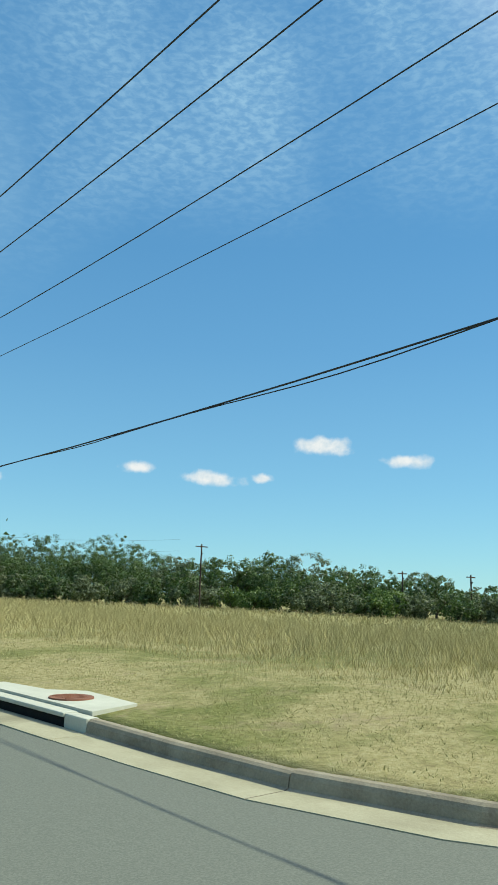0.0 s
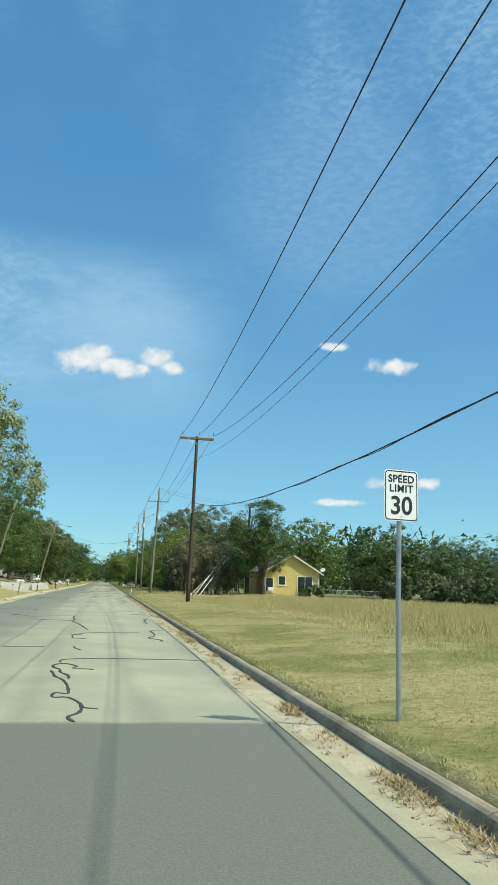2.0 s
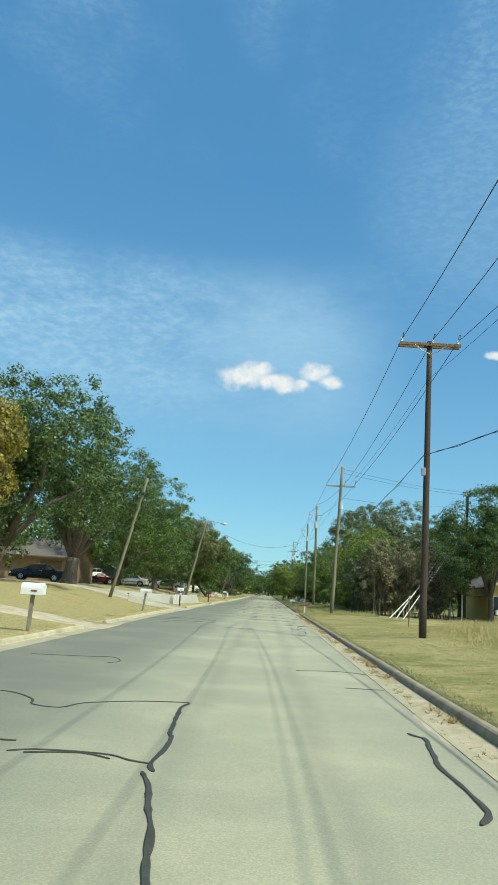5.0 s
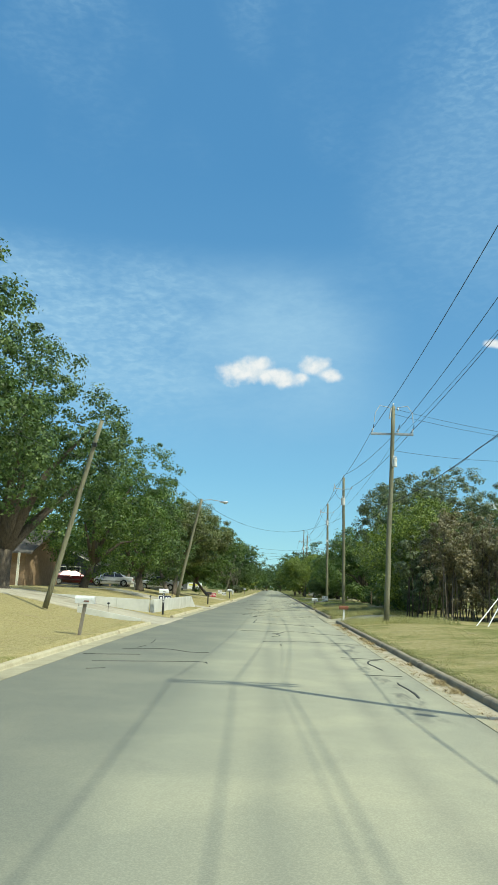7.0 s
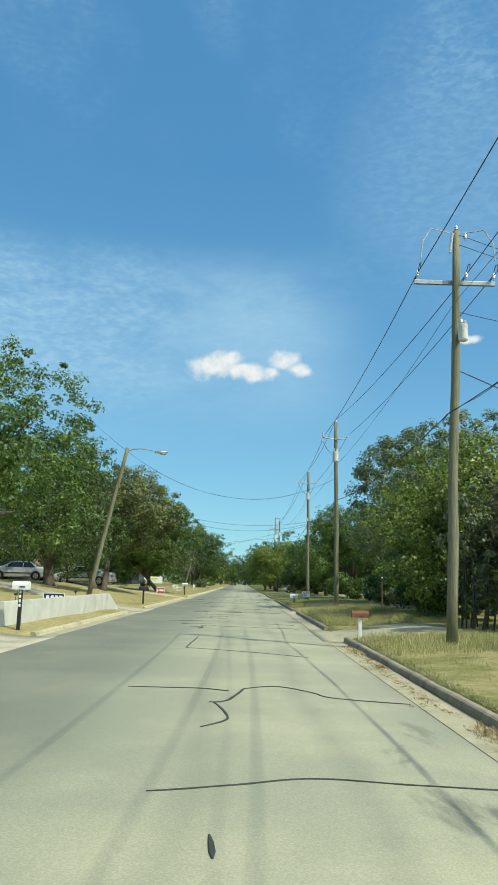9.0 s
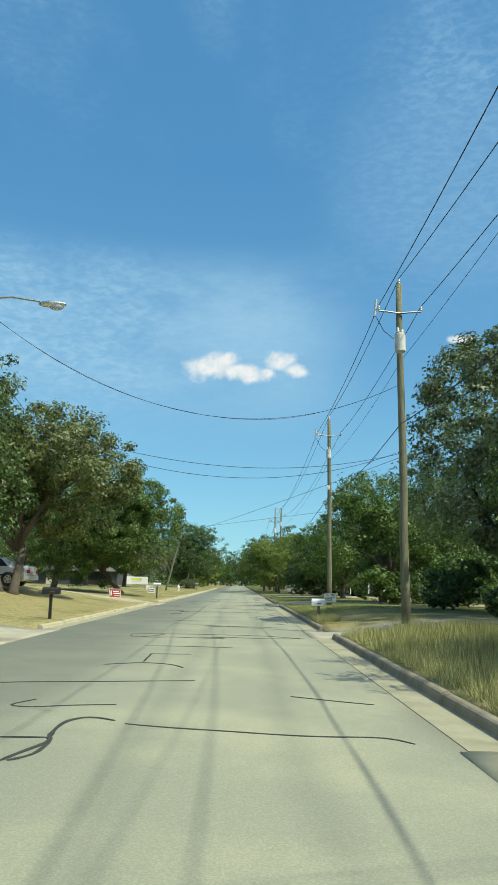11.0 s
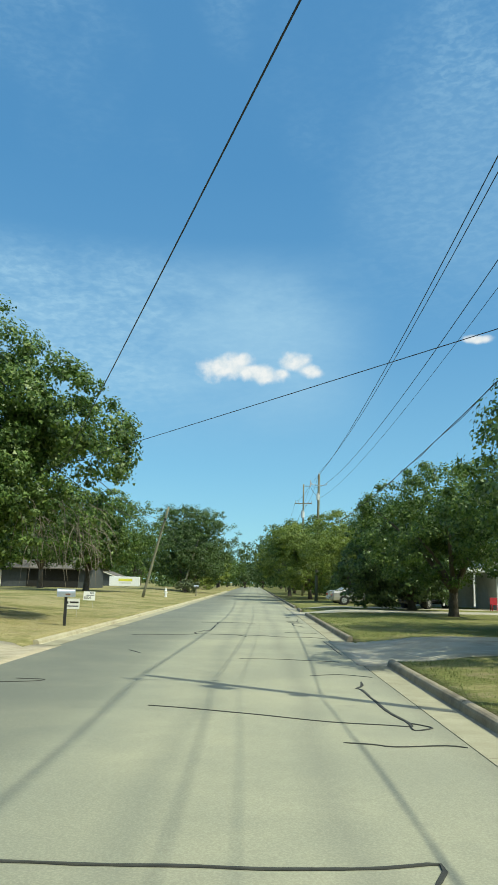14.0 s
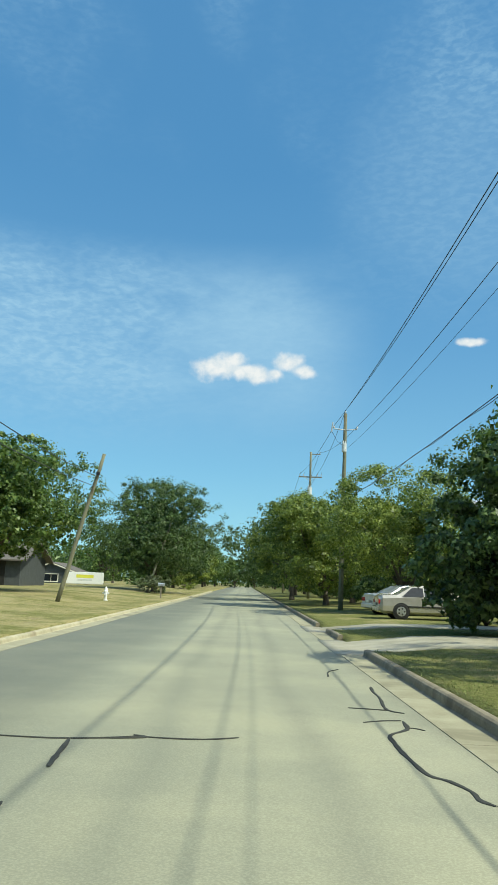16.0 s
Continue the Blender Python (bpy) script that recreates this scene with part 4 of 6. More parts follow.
for P, Q, sag in ((ARM_Z, ARM_A, None), (ARM_A, ARM_B, 0.35), (ARM_B, ARM_C, 0.3), (ARM_C, ARM_D, 0.3), (ARM_D, ARM_E, 0.95), (ARM_E, ARM_F, 0.4), (ARM_F, ARM_G, 0.6)):
    for k, (p, q) in enumerate(zip(P, Q)):
        span("power_line", p, q, (1.84, 1.95, 2.33)[k] if sag is None else sag, 0.0125, "taut black overhead power line between poles")
for p, q, sag in (((3.35, -50, 6.96), (6.1, 29.3, 10.3), 2.08), ((6.1, 29.3, 10.3), (5.55, 60.0, 9.6), 0.35), ((5.55, 60, 9.6), (5.4, 85.7, 8.9), 0.3), ((5.4, 85.7, 8.9), (5.5, 106.9, 8.9), 0.3), ((5.5, 106.9, 8.9), (5.9, 168.8, 9.6), 0.9)):
    span("neutral_wire", p, q, sag, 0.007, "thin black neutral wire below the power lines")
for p, q, sag in (((4.25, -50, 5.81), (5.95, 29.1, 7.2), 2.35), ((5.95, 29.1, 7.2), (5.2, 59.8, 6.3), 0.5), ((5.2, 59.8, 6.3), (5.3, 85.7, 6.7), 0.4), ((5.3, 85.7, 6.7), (5.4, 106.7, 6.7), 0.35), ((5.4, 106.7, 6.7), (5.8, 168.6, 6.6), 0.8)):
    span("telephone_cable", p, q, sag, 0.0125, "thick black bundled telephone cable with loose lashing", 0.09)
# lines over the street and to the yards
def service_drop(p, q, sag, tw=0.0, r=0.0085):
    span("service_cable", p, q, sag, r, "black service cable hung across from a pole", tw)


service_drop((5.3, 85.6, 8.01), (-9, 82.28, 10.5), 2.63, 0.02, r=0.007)
service_drop((5.3, 85.6, 5.73), (-9, 81.04, 7.1), 1.42, 0.0, r=0.007)
service_drop((5.3, 85.6, 5.79), (-9, 81.14, 7.45), 1.94, 0.0, r=0.007)
service_drop((5.45, 106.9, 5.83), (-10.0, 126.6, 5.16), 0.02, 0.0, r=0.008)
service_drop((5.35, 85.8, 5.65), (-10.0, 131.9, 4.32), 0.28, 0.0, r=0.007)
service_drop((5.6, 60, 7.6), (26, 70, 5.5), 0.7, 0.02)
service_drop((5.6, 60.0, 9.3), (17, 64.2, 9.8), 0.3, 0.0)
service_drop((5.7, 60.0, 11.6), (16.6, 64.2, 10.9), 0.2, 0.0)
service_drop((5.7, 60.0, 11.3), (16.4, 64.2, 10.7), 0.2, 0.0)
service_drop((-8.6, -10, 6.2), (-8.8, 52.3, 7.0), 1.1, 0.0)
service_drop((-8.8, 52.3, 7.0), (-6.6, 80.0, 7.6), 0.6, 0.0)
service_drop((-6.6, 80.0, 7.4), (-9.5, 125, 7.2), 0.8, 0.0)
service_drop((-8.7, 119, 8.6), (-7.7, 163.0, 6.75), 1.0, 0.0, r=0.018)
service_drop((-8.7, 119, 7.0), (-7.8, 163.0, 6.25), 0.75, 0.0, r=0.018)
service_drop((-7.7, 163, 6.75), (-7.8, 203, 6.6), 0.6, 0.0)
service_drop((-7.8, 163, 6.25), (-7.9, 203, 6.0), 0.6, 0.0)
service_drop((16.5, 64.2, 7.6), (64, 52.0, 7.4), 1.2, 0.0)
service_drop((16.5, 64.2, 9.5), (64, 52.0, 9.0), 1.4, 0.0)
# guy wires with pale guards
for k, (x, y) in enumerate(((9.6, 57.2), (10.0, 56.6), (9.2, 57.9))):
    g = thing("guy_wire", "steel guy wire with a white plastic guard", "guy wire", (x, y, 0.3), "guy wires")
    a, b = Vector((0, 0, -0.15)), Vector((16.5 - x, 64.2 - y, 8.6 - 0.3 - 0.8 * k))
    part("strand", tubed([a, b], 0.008, 6), M_STEEL, g)
    part("guard", tubed([a.lerp(b, 0.02), a.lerp(b, 0.27)], 0.028, 8), M_WHITE, g)


def slim_pole(base, top, mat, label, r=0.12):
    p = thing("utility_pole", label, "utility pole", base, "side poles")
    pole_shaft((0, 0, -0.3), Vector(top) - Vector(base), r, r * 0.72, mat, p, int(base[1]))
    t = Vector(top) - Vector(base)
    part("cable_clamp", boxed((t.x * 0.86 - 0.05, t.y * 0.86 - 0.2, t.z * 0.86 - 0.1), (t.x * 0.86 + 0.14, t.y * 0.86 - 0.07, t.z * 0.86 + 0.08), 0.02), M_BLACK, p)
    return p


p2 = slim_pole((16.4, 64.2, 0.3), (16.6, 64.2, 11.0), M_POLE_DARK, "dark timber pole beside the yellow house", 0.14)
part("top_bracket", boxed((-0.15, -0.3, 10.3), (0.45, 0.1, 10.55), 0.03), M_STEEL, p2)
slim_pole((-10.3, 52.2, 0.95), (-8.5, 52.5, 8.9), M_POLE, "leaning grey timber pole on the dry lawn")
slim_pole((-9.3, 163.0, 0.45), (-7.4, 163.0, 7.95), M_POLE, "leaning weathered timber pole beside the hydrant")
slim_pole((-9.4, 200.0, 0.45), (-7.6, 203.0, 7.6), M_POLE, "leaning timber pole before a dense tree")
slim_pole((57.0, 38.6, -0.6), (57.0, 38.6, 7.5), M_POLE_DARK, "dark timber pole standing against the far wood")
FAR_B, FAR_C = (78.0, 24.5, 4.9), (81.0, 16.7, 4.6)
slim_pole((*FAR_B[:2], -1.2), (*FAR_B[:2], 5.2), M_POLE_DARK, "distant dark timber pole against the wood")
slim_pole((*FAR_C[:2], -1.6), (*FAR_C[:2], 4.9), M_POLE_DARK, "distant dark timber pole against the wood")
for x, y, z in ((57, 38.6, 7.2), FAR_B, FAR_C):
    ob = part("pole_crossarm", boxed((x - 0.9, y - 0.06, z - 0.06), (x + 0.9, y + 0.06, z + 0.06)), M_POLE_DARK, None)
    tagged(ob, "short dark timber crossarm on a distant pole", "crossarm", "far crossarms")


def street_lamp():
    s = thing("street_lamp", "leaning timber pole with a curved steel lamp arm", "street lamp", (-8.1, 80.0, 0.95))
    t = Vector((1.62, 0, 7.62))
    pole_shaft((0, 0, -0.3), t, 0.13, 0.095, M_POLE, s, 11)
    a = t * 0.97
    arm = part("lamp_arm", tubed([a, a + Vector((0.35, 0, 0.16)), a + Vector((0.8, 0, 0.2)), a + Vector((1.4, 0, 0.12)), a + Vector((1.6, 0, 0.08))], 0.028, 8), M_STEEL, s)
    h = a + Vector((1.85, 0, 0.04))
    bm = bmesh.new()
    bmesh.ops.create_uvsphere(bm, u_segments=16, v_segments=10, radius=1.0, matrix=Matrix.Translation(h) @ Matrix.Diagonal((0.36, 0.15, 0.085, 1)))
    part("lamp_head", bm, M_ALU, s, smooth=True)
    bm = bmesh.new()
    bmesh.ops.create_uvsphere(bm, u_segments=14, v_segments=8, radius=1.0, matrix=Matrix.Translation(h + Vector((0.1, 0, -0.05))) @ Matrix.Diagonal((0.19, 0.12, 0.11, 1)))
    part("lens", bm, M_GLAZE, s, "pale glass refractor", smooth=True)


street_lamp()


# ---- trees ----
def crown_mesh(name, rng, centre, size, n_clump, n_leaf, leaf, mat, parent, droop=0.0, flat=0.55, core=0.35, full=0.0):
    """Boughs that spread from the middle, small leaf clumps over each bough, and folded leaves round each clump. Returns the mesh and the boughs' places."""
    mid, size = np.array(centre, dtype=float), np.array(size, dtype=float)
    nb = int(np.clip(4 + size.max() * 1.1, 5, 12))
    k = np.arange(nb)
    bz = 1 - 2 * (k + 0.5) / nb
    ba = k * 2.39996 + rng.random() * 6.28
    bd = np.stack([np.cos(ba) * np.sqrt(1 - bz * bz), np.sin(ba) * np.sqrt(1 - bz * bz), bz], 1) + rng.normal(size=(nb, 3)) * 0.16
    bd[:, 2] = np.where(bd[:, 2] < 0, bd[:, 2] * flat, bd[:, 2])
    bough = bd * (0.54 + 0.16 * rng.random(nb))[:, None]
    br = 0.47 + full + 0.16 * rng.random(nb)
    n_clump = int(n_clump * 2.6)
    mine = rng.integers(0, nb, n_clump)
    d = rng.normal(size=(n_clump, 3)) + bd[mine] * 0.55
    d /= np.linalg.norm(d, axis=1)[:, None]
    rad = core + (1 - core) * rng.random(n_clump) ** 0.55
    sprig = rng.random(n_clump) < 0.09
    cl = (bough[mine] + d * (rad * br[mine] * np.where(sprig, 1.1, 1.0))[:, None])
    cl *= np.minimum(1.0, 1.03 / (np.linalg.norm(cl, axis=1) + 1e-6))[:, None]
    cl *= size
    cl[:, 2] -= droop * (np.abs(cl[:, 0]) + np.abs(cl[:, 1]))
    cr = min(size.min(), 4.0) * (0.10 + 0.10 * rng.random(n_clump)) * np.where(sprig, 0.55, 1.0)
    which = rng.integers(0, n_clump, n_leaf)
    o = rng.normal(size=(n_leaf, 3))
    o /= np.linalg.norm(o, axis=1)[:, None]
    nrm = o * 0.62 + d[which] * 0.35 + rng.normal(size=(n_leaf, 3)) * 0.38 + np.array((0, 0, 0.3))
    nrm /= np.linalg.norm(nrm, axis=1)[:, None] + 1e-6
    pos = cl[which] + o * (rng.random(n_leaf) ** 0.42 * cr[which])[:, None] * np.array((1.0, 1.0, 0.72)) + mid
    u = np.cross(nrm, rng.normal(size=(n_leaf, 3)))
    u /= np.linalg.norm(u, axis=1)[:, None] + 1e-6
    v = np.cross(nrm, u)
    s = leaf * (0.55 + 0.8 * rng.random(n_leaf))[:, None]
    # some broad shaded leaves deep inside the boughs
    deep = np.arange(n_leaf) < n_leaf * 0.15
    inner = (bough[mine[which]] * (0.2 + 0.55 * rng.random(n_leaf))[:, None] + o * (br[mine[which]] * 0.38 * rng.random(n_leaf))[:, None]) * size + mid
    pos = np.where(deep[:, None], inner, pos)
    s = np.where(deep[:, None], np.maximum(s, min(size.min(), 2.4) * (0.03 + 0.04 * rng.random(n_leaf))[:, None]), s)
    k = 4 if leaf < 0.058 else 3
    q = np.empty((n_leaf, k, 3), dtype=np.float32)
    if k == 4:
        q[:, 0], q[:, 2] = pos - u * s, pos + u * s
        q[:, 1], q[:, 3] = pos + v * s * 0.5 + nrm * s * 0.18, pos - v * s * 0.5 + nrm * s * 0.18
    else:
        q[:, 0], q[:, 1], q[:, 2] = pos - u * s, pos + u * s * 0.7 + v * s * 0.75, pos + u * s * 0.5 - v * s * 0.8
    ob = sheet_mesh(name, q.reshape(-1, 3), np.arange(n_leaf * k).reshape(-1, k), mat, parent)
    return ob, bough * size + mid


def tree(x, y, h, r, mat, label, seed, clear=0.22, lean=(0.0, 0.0), leaves=6500, leaf=0.17, trunk=0.26, group="street trees", deep=None, name="tree", stems=1, droop=0.0, lobes=(), clumps=None, flat=0.8):
    rng = np.random.default_rng(seed)
    z0 = ground_z(x, y)
    t = thing(name, label, "tree" if name == "tree" else "shrub", (x, y, z0), group)
    low = h * clear
    hz = (h - low) / (1 + flat) * 1.0
    mid = (lean[0], lean[1], low + hz * flat)
    crown, cl = crown_mesh("crown", rng, mid, (r * 0.98, (deep or r) * 0.98, hz * 0.86), clumps or int(56 + r * 20), int(leaves * (4.2 if 0.115 < leaf < 0.16 else 2.5)), leaf * (0.58 if 0.115 < leaf < 0.16 else 0.80 if leaf <= 0.115 else 0.78), mat, t, droop, flat, core=0.25)
    for lx, ly, lz, lr, lh, ln in lobes:
        crown_mesh("crown", rng, (lx, ly, lz), (lr * 0.9, lr * 0.9, lh), int(30 + lr * 22), ln, leaf * 0.88, mat, t, droop, flat, full=0.12)
    fork = Vector((lean[0] * 0.45, lean[1] * 0.45, max(low * 0.85, h * 0.14)))
    for k in range(stems):
        bm = bmesh.new()
        sx, sy = (rng.normal(size=2) * 0.45 if stems > 1 else (0.0, 0.0))
        pts = [Vector((sx * 0.6, sy * 0.6, -0.3)), Vector((sx * 0.6, sy * 0.6, 0.15)), Vector((sx, sy, 0)) + fork * 0.5, Vector((sx * 1.4, sy * 1.4, 0)) + fork]
        w0 = trunk / math.sqrt(stems)
        tube(bm, pts, [w0 * 1.7, w0 * 1.15, w0 * 0.95, w0 * 0.85], 9)
        part("trunk", bm, M_BARK, t, smooth=True)
    bm = bmesh.new()
    pick = rng.permutation(len(cl))[: (8 if r > 2.5 else 4)]
    for k in pick:
        e = Vector(cl[k])
        bend = fork.lerp(e, 0.5) + Vector((rng.normal() * 0.06 * r, rng.normal() * 0.06 * r, 0.05 * h))
        tube(bm, [fork - Vector((0, 0, 0.2)), fork.lerp(bend, 0.5), bend, bend.lerp(e, 0.6), e], [trunk * 0.6, trunk * 0.5, trunk * 0.33, trunk * 0.2, trunk * 0.07], 6)
    part("limb", bm, M_BARK, t, smooth=True)
    return t


BIG = "large broad tree with dense dark green leaves over the lawn"
# beside the far lane, house side
tree(-9.6, 2.6, 18.0, 4.6, M_PALE, "tall tree with silvery sunlit leaves overhanging the street", 101, 0.34, (0.3, 0), 15000, 0.064, 0.36, lobes=((4.0, 0.6, 4.5, 3.8, 2.2, 42000), (3.3, 0.5, 6.2, 3.8, 2.4, 36000), (2.0, 0.4, 9.4, 3.0, 2.3, 20000), (2.6, 0.3, 13.0, 1.8, 2.3, 9000), (-2.5, -1.0, 7.0, 4.5, 3.0, 5000)))
tree(-13.9, 33.0, 9.6, 3.0, M_GOLD, "tree with yellowing autumn leaves on the dry lawn", 102, 0.22, (0, 0), 7000, 0.14, 0.2)
tree(-16.6, 46.0, 14.6, 6.4, M_OAK, "large oak with dark leaves and several leaning limbs", 103, 0.12, (1.5, 0), 11000, 0.15, 0.42)
tree(-15.2, 60.0, 14.5, 5.8, M_OAK, "thick-trunked oak shading the raised lawn", 104, 0.12, (0.4, 0), 9500, 0.15, 0.55)
tree(-15.2, 79.0, 13.4, 6.6, M_ELM, BIG, 105, 0.09, (1.2, 0), 10500, 0.15, 0.3)
tree(-13.0, 91.5, 11.4, 5.4, M_OAK, "dark oak behind the street lamp pole", 106, 0.08, (-0.3, 0), 8500, 0.15, 0.34)
tree(-10.9, 99.5, 11.5, 6.2, M_OLIVE, "spreading street tree with olive leaves and pale forked trunk", 107, 0.24, (-0.6, 3.0), 19000, 0.15, 0.3, stems=2)
tree(-18.0, 112.0, 12.5, 6.5, M_OAK, BIG, 108, 0.08, (0, 0), 8000, 0.15, 0.34)
hanging = tree(-9.4, 125.5, 13.4, 5.6, M_ELM, "bushy green tree with a slanting slim trunk", 109, 0.05, (-3.4, 0.6), 36000, 0.088, 0.2, lobes=((1.1, 0.3, 6.5, 3.75, 3.3, 28000), (0.6, 0.3, 3.8, 3.6, 1.8, 10000), (-3.0, 0.5, 4.4, 3.6, 2.4, 8000)))
rng_t = random.Random(17)
bm = bmesh.new()
for k in range(90):
    x0, y0, z0 = 2.2 + rng_t.uniform(-1.2, 1.6), rng_t.uniform(-1.6, 1.6), rng_t.uniform(2.6, 4.4)
    dx, dy, dz = rng_t.uniform(-0.2, 1.1), rng_t.uniform(-0.6, 0.6), rng_t.uniform(0.7, 1.7)
    tube(bm, [(x0, y0, z0), (x0 + dx * 0.5, y0 + dy * 0.5, z0 - dz * 0.2), (x0 + dx * 0.85, y0 + dy * 0.85, z0 - dz * 0.6), (x0 + dx, y0 + dy, z0 - dz)], [0.014, 0.011, 0.008, 0.004], 4)
part("dead_branch", bm, M_GREYWOOD, hanging, "pale bare hanging twigs")
tree(-16.5, 132.0, 11.0, 6.0, M_ELM, "broad green tree on the level lawn", 110, 0.09, (0.8, 0), 8000, 0.14, 0.27)
tree(-16.0, 172.0, 10.2, 7.6, M_ELM, "round green tree before a low house", 111, 0.24, (0.2, 0), 8000, 0.15, 0.28, lobes=((0.3, -0.5, 4.4, 6.2, 2.2, 14000), (0.5, 0, 7.2, 5.0, 2.6, 12000)))
tree(-24.0, 185.0, 10.0, 5.5, M_OAK, BIG, 112, 0.26, (0, 0), 5500, 0.17, 0.3)
tree(-9.4, 206.0, 13.0, 8.2, M_OAK, "dense rounded tree beside the street", 113, 0.14, (0, 0), 9000, 0.155, 0.3, lobes=((0, -0.5, 4.6, 6.6, 2.8, 13000), (0, 0, 8.6, 5.2, 3.0, 12000)))
tree(-12.0, 226.0, 9.5, 4.5, M_ELM, BIG, 114, 0.15, (0, 0), 4000, 0.2, 0.25)
for k, (x, y, h, r) in enumerate(((-11, 245, 10, 5.5), (-9.5, 262, 8, 4.8), (-11, 282, 10.5, 6), (-9.5, 303, 10, 5.5), (-10, 325, 11, 6), (-8.5, 350, 10.5, 6), (-3, 372, 9.5, 6), (3.5, 380, 9.5, 7))):
    tree(x, y, h, r, M_LIME if k == 1 else M_ELM if k % 2 else M_OAK, "distant street tree with dense foliage", 130 + k, 0.1, (0, 0), 4200, 0.26, 0.25, "far street trees")
for k, (x, y, h, r) in enumerate(((-24, 58, 13, 6), (-27, 76, 13, 6.5), (-25, 95, 12, 6), (-29, 40, 12, 6), (-27, 118, 11, 6), (-30, 140, 11, 6.5), (-26, 156, 10, 6), (-33, 200, 11, 7), (-24, 255, 11, 6), (-38, 172, 11, 7), (-32, 20, 12, 6), (-28, 290, 11, 7))):
    tree(x, y, h, r, M_OAK if k % 2 else M_ELM, "leafy back-garden tree behind the houses", 150 + k, 0.06, (0, 0), 2500, 0.22, 0.28, "garden trees")
# field side
tree(9.4, 73.0, 8.6, 3.8, M_LIME, "small tree with bright yellow-green leaves", 201, 0.06, (-0.6, 0), 7000, 0.12, 0.13)
tree(15.5, 91.0, 13.6, 8.2, M_DRAB, "tall grey-green tree rising behind the thicket", 202, 0.15, (0, 0), 21000, 0.15, 0.4)
tree(18.1, 62.4, 11.3, 4.0, M_OAK, "open forked tree beside the yellow house", 203, 0.22, (-0.2, 0), 8500, 0.13, 0.22)
tree(19.0, 76.0, 9.5, 4.5, M_ELM, BIG, 204, 0.12, (0, 0), 6000, 0.15, 0.25)
tree(12.0, 95.0, 12.3, 5.2, M_PALE, "tall airy tree with feathery leaves beside the pole", 205, 0.2, (0, 0), 8500, 0.13, 0.3)
tree(11.8, 84.0, 8.4, 4.4, M_OAK, "dark low-branched tree behind the weedy verge", 206, 0.1, (0, 0), 6000, 0.13, 0.2)
tree(10.8, 114.6, 10.2, 5.4, M_ELM, "broad tree with drooping leafy branches", 207, 0.12, (-0.5, 0), 12500, 0.13, 0.3)
tree(15.5, 119.5, 10.0, 5.6, M_OAK, BIG, 208, 0.08, (0, 0), 7000, 0.15, 0.3)
tree(11.9, 124.8, 8.4, 4.6, M_ELM, "leafy shade tree between two driveways", 213, 0.14, (-0.5, 0), 10000, 0.12, 0.26)
tree(10.5, 138.4, 8.3, 4.9, M_ELM, "shade tree with a pale trunk on the lawn", 209, 0.2, (-0.2, -1.0), 11000, 0.12, 0.24)
tree(10.2, 147.6, 7.3, 4.4, M_OAK, "dark tree with low hanging branches over the drive", 210, 0.02, (-0.3, 0), 12000, 0.12, 0.25, lobes=((-2.7, -0.4, 2.1, 2.4, 1.9, 7000), (0.4, -1.6, 2.2, 2.4, 1.8, 6000), (-1.6, -1.2, 4.4, 2.4, 1.9, 6000)))
tree(9.0, 165.5, 8.4, 4.6, M_LIME, "yellow-green tree beside the parked silver car", 211, 0.12, (-0.4, 0), 13000, 0.12, 0.18)
tree(5.9, 178.0, 8.4, 5.2, M_LIME, "yellow-green street tree among taller ones", 212, 0.10, (-0.2, 0), 13000, 0.14, 0.2)
for k, (x, y, h, r) in enumerate(((9, 187, 9, 4.8), (4.6, 196, 10.0, 6.5), (9, 212, 9.5, 5.2), (6.6, 222, 11.8, 6.8), (9.0, 238, 10, 5.2), (14, 254, 16.5, 7.0), (9, 275, 10.5, 5.6), (9, 298, 11, 6), (8, 322, 11, 6), (8.5, 352, 12, 6.5))):
    tree(x, y, h, r, M_LIME if k == 0 else M_OAK if k % 2 else M_ELM, "street tree in a continuous leafy row", 230 + k, 0.1, (0, 0), 6000 if y < 240 else 2600, 0.17 if y < 240 else 0.26, 0.22, "far street trees")
for k, (x, y, h, r) in enumerate(((22, 104, 11, 6), (24, 128, 11, 6), (27, 150, 10, 6), (22, 175, 10, 6), (24, 200, 10, 6.5), (24, 235, 10, 7), (30, 86, 12, 6.5), (36, 72, 10, 6))):
    tree(x, y, h, r, M_OAK if k % 2 else M_ELM, "leafy garden tree behind the street trees", 260 + k, 0.05, (0, 0), 4500 if k > 5 else 2500, 0.20 if k > 5 else 0.22, 0.28, "garden trees")


def thicket(x, y, h, r, seed, mat, label, leaves=13000, leaf=0.062):
    """Upright scrub of many thin stems."""
    rng = np.random.default_rng(seed)
    z0 = ground_z(x, y)
    t = thing("shrub", label, "shrub", (x, y, z0), "thicket")
    crown_mesh("foliage", rng, (0, 0, h * 0.54), (r, r, h * 0.5), 60, leaves, leaf, mat, t, flat=0.85)
    bm = bmesh.new()
    for k in range(16):
        a, b = rng.normal(size=2) * r * 0.45, rng.normal(size=2) * r * 0.6
        tube(bm, [(a[0], a[1], -0.2), (a[0] * 0.8 + b[0] * 0.2, a[1] * 0.8 + b[1] * 0.2, h * 0.4), (b[0], b[1], h * 0.85)], [0.035, 0.028, 0.01], 5)
    part("stem", bm, M_BARK, t)


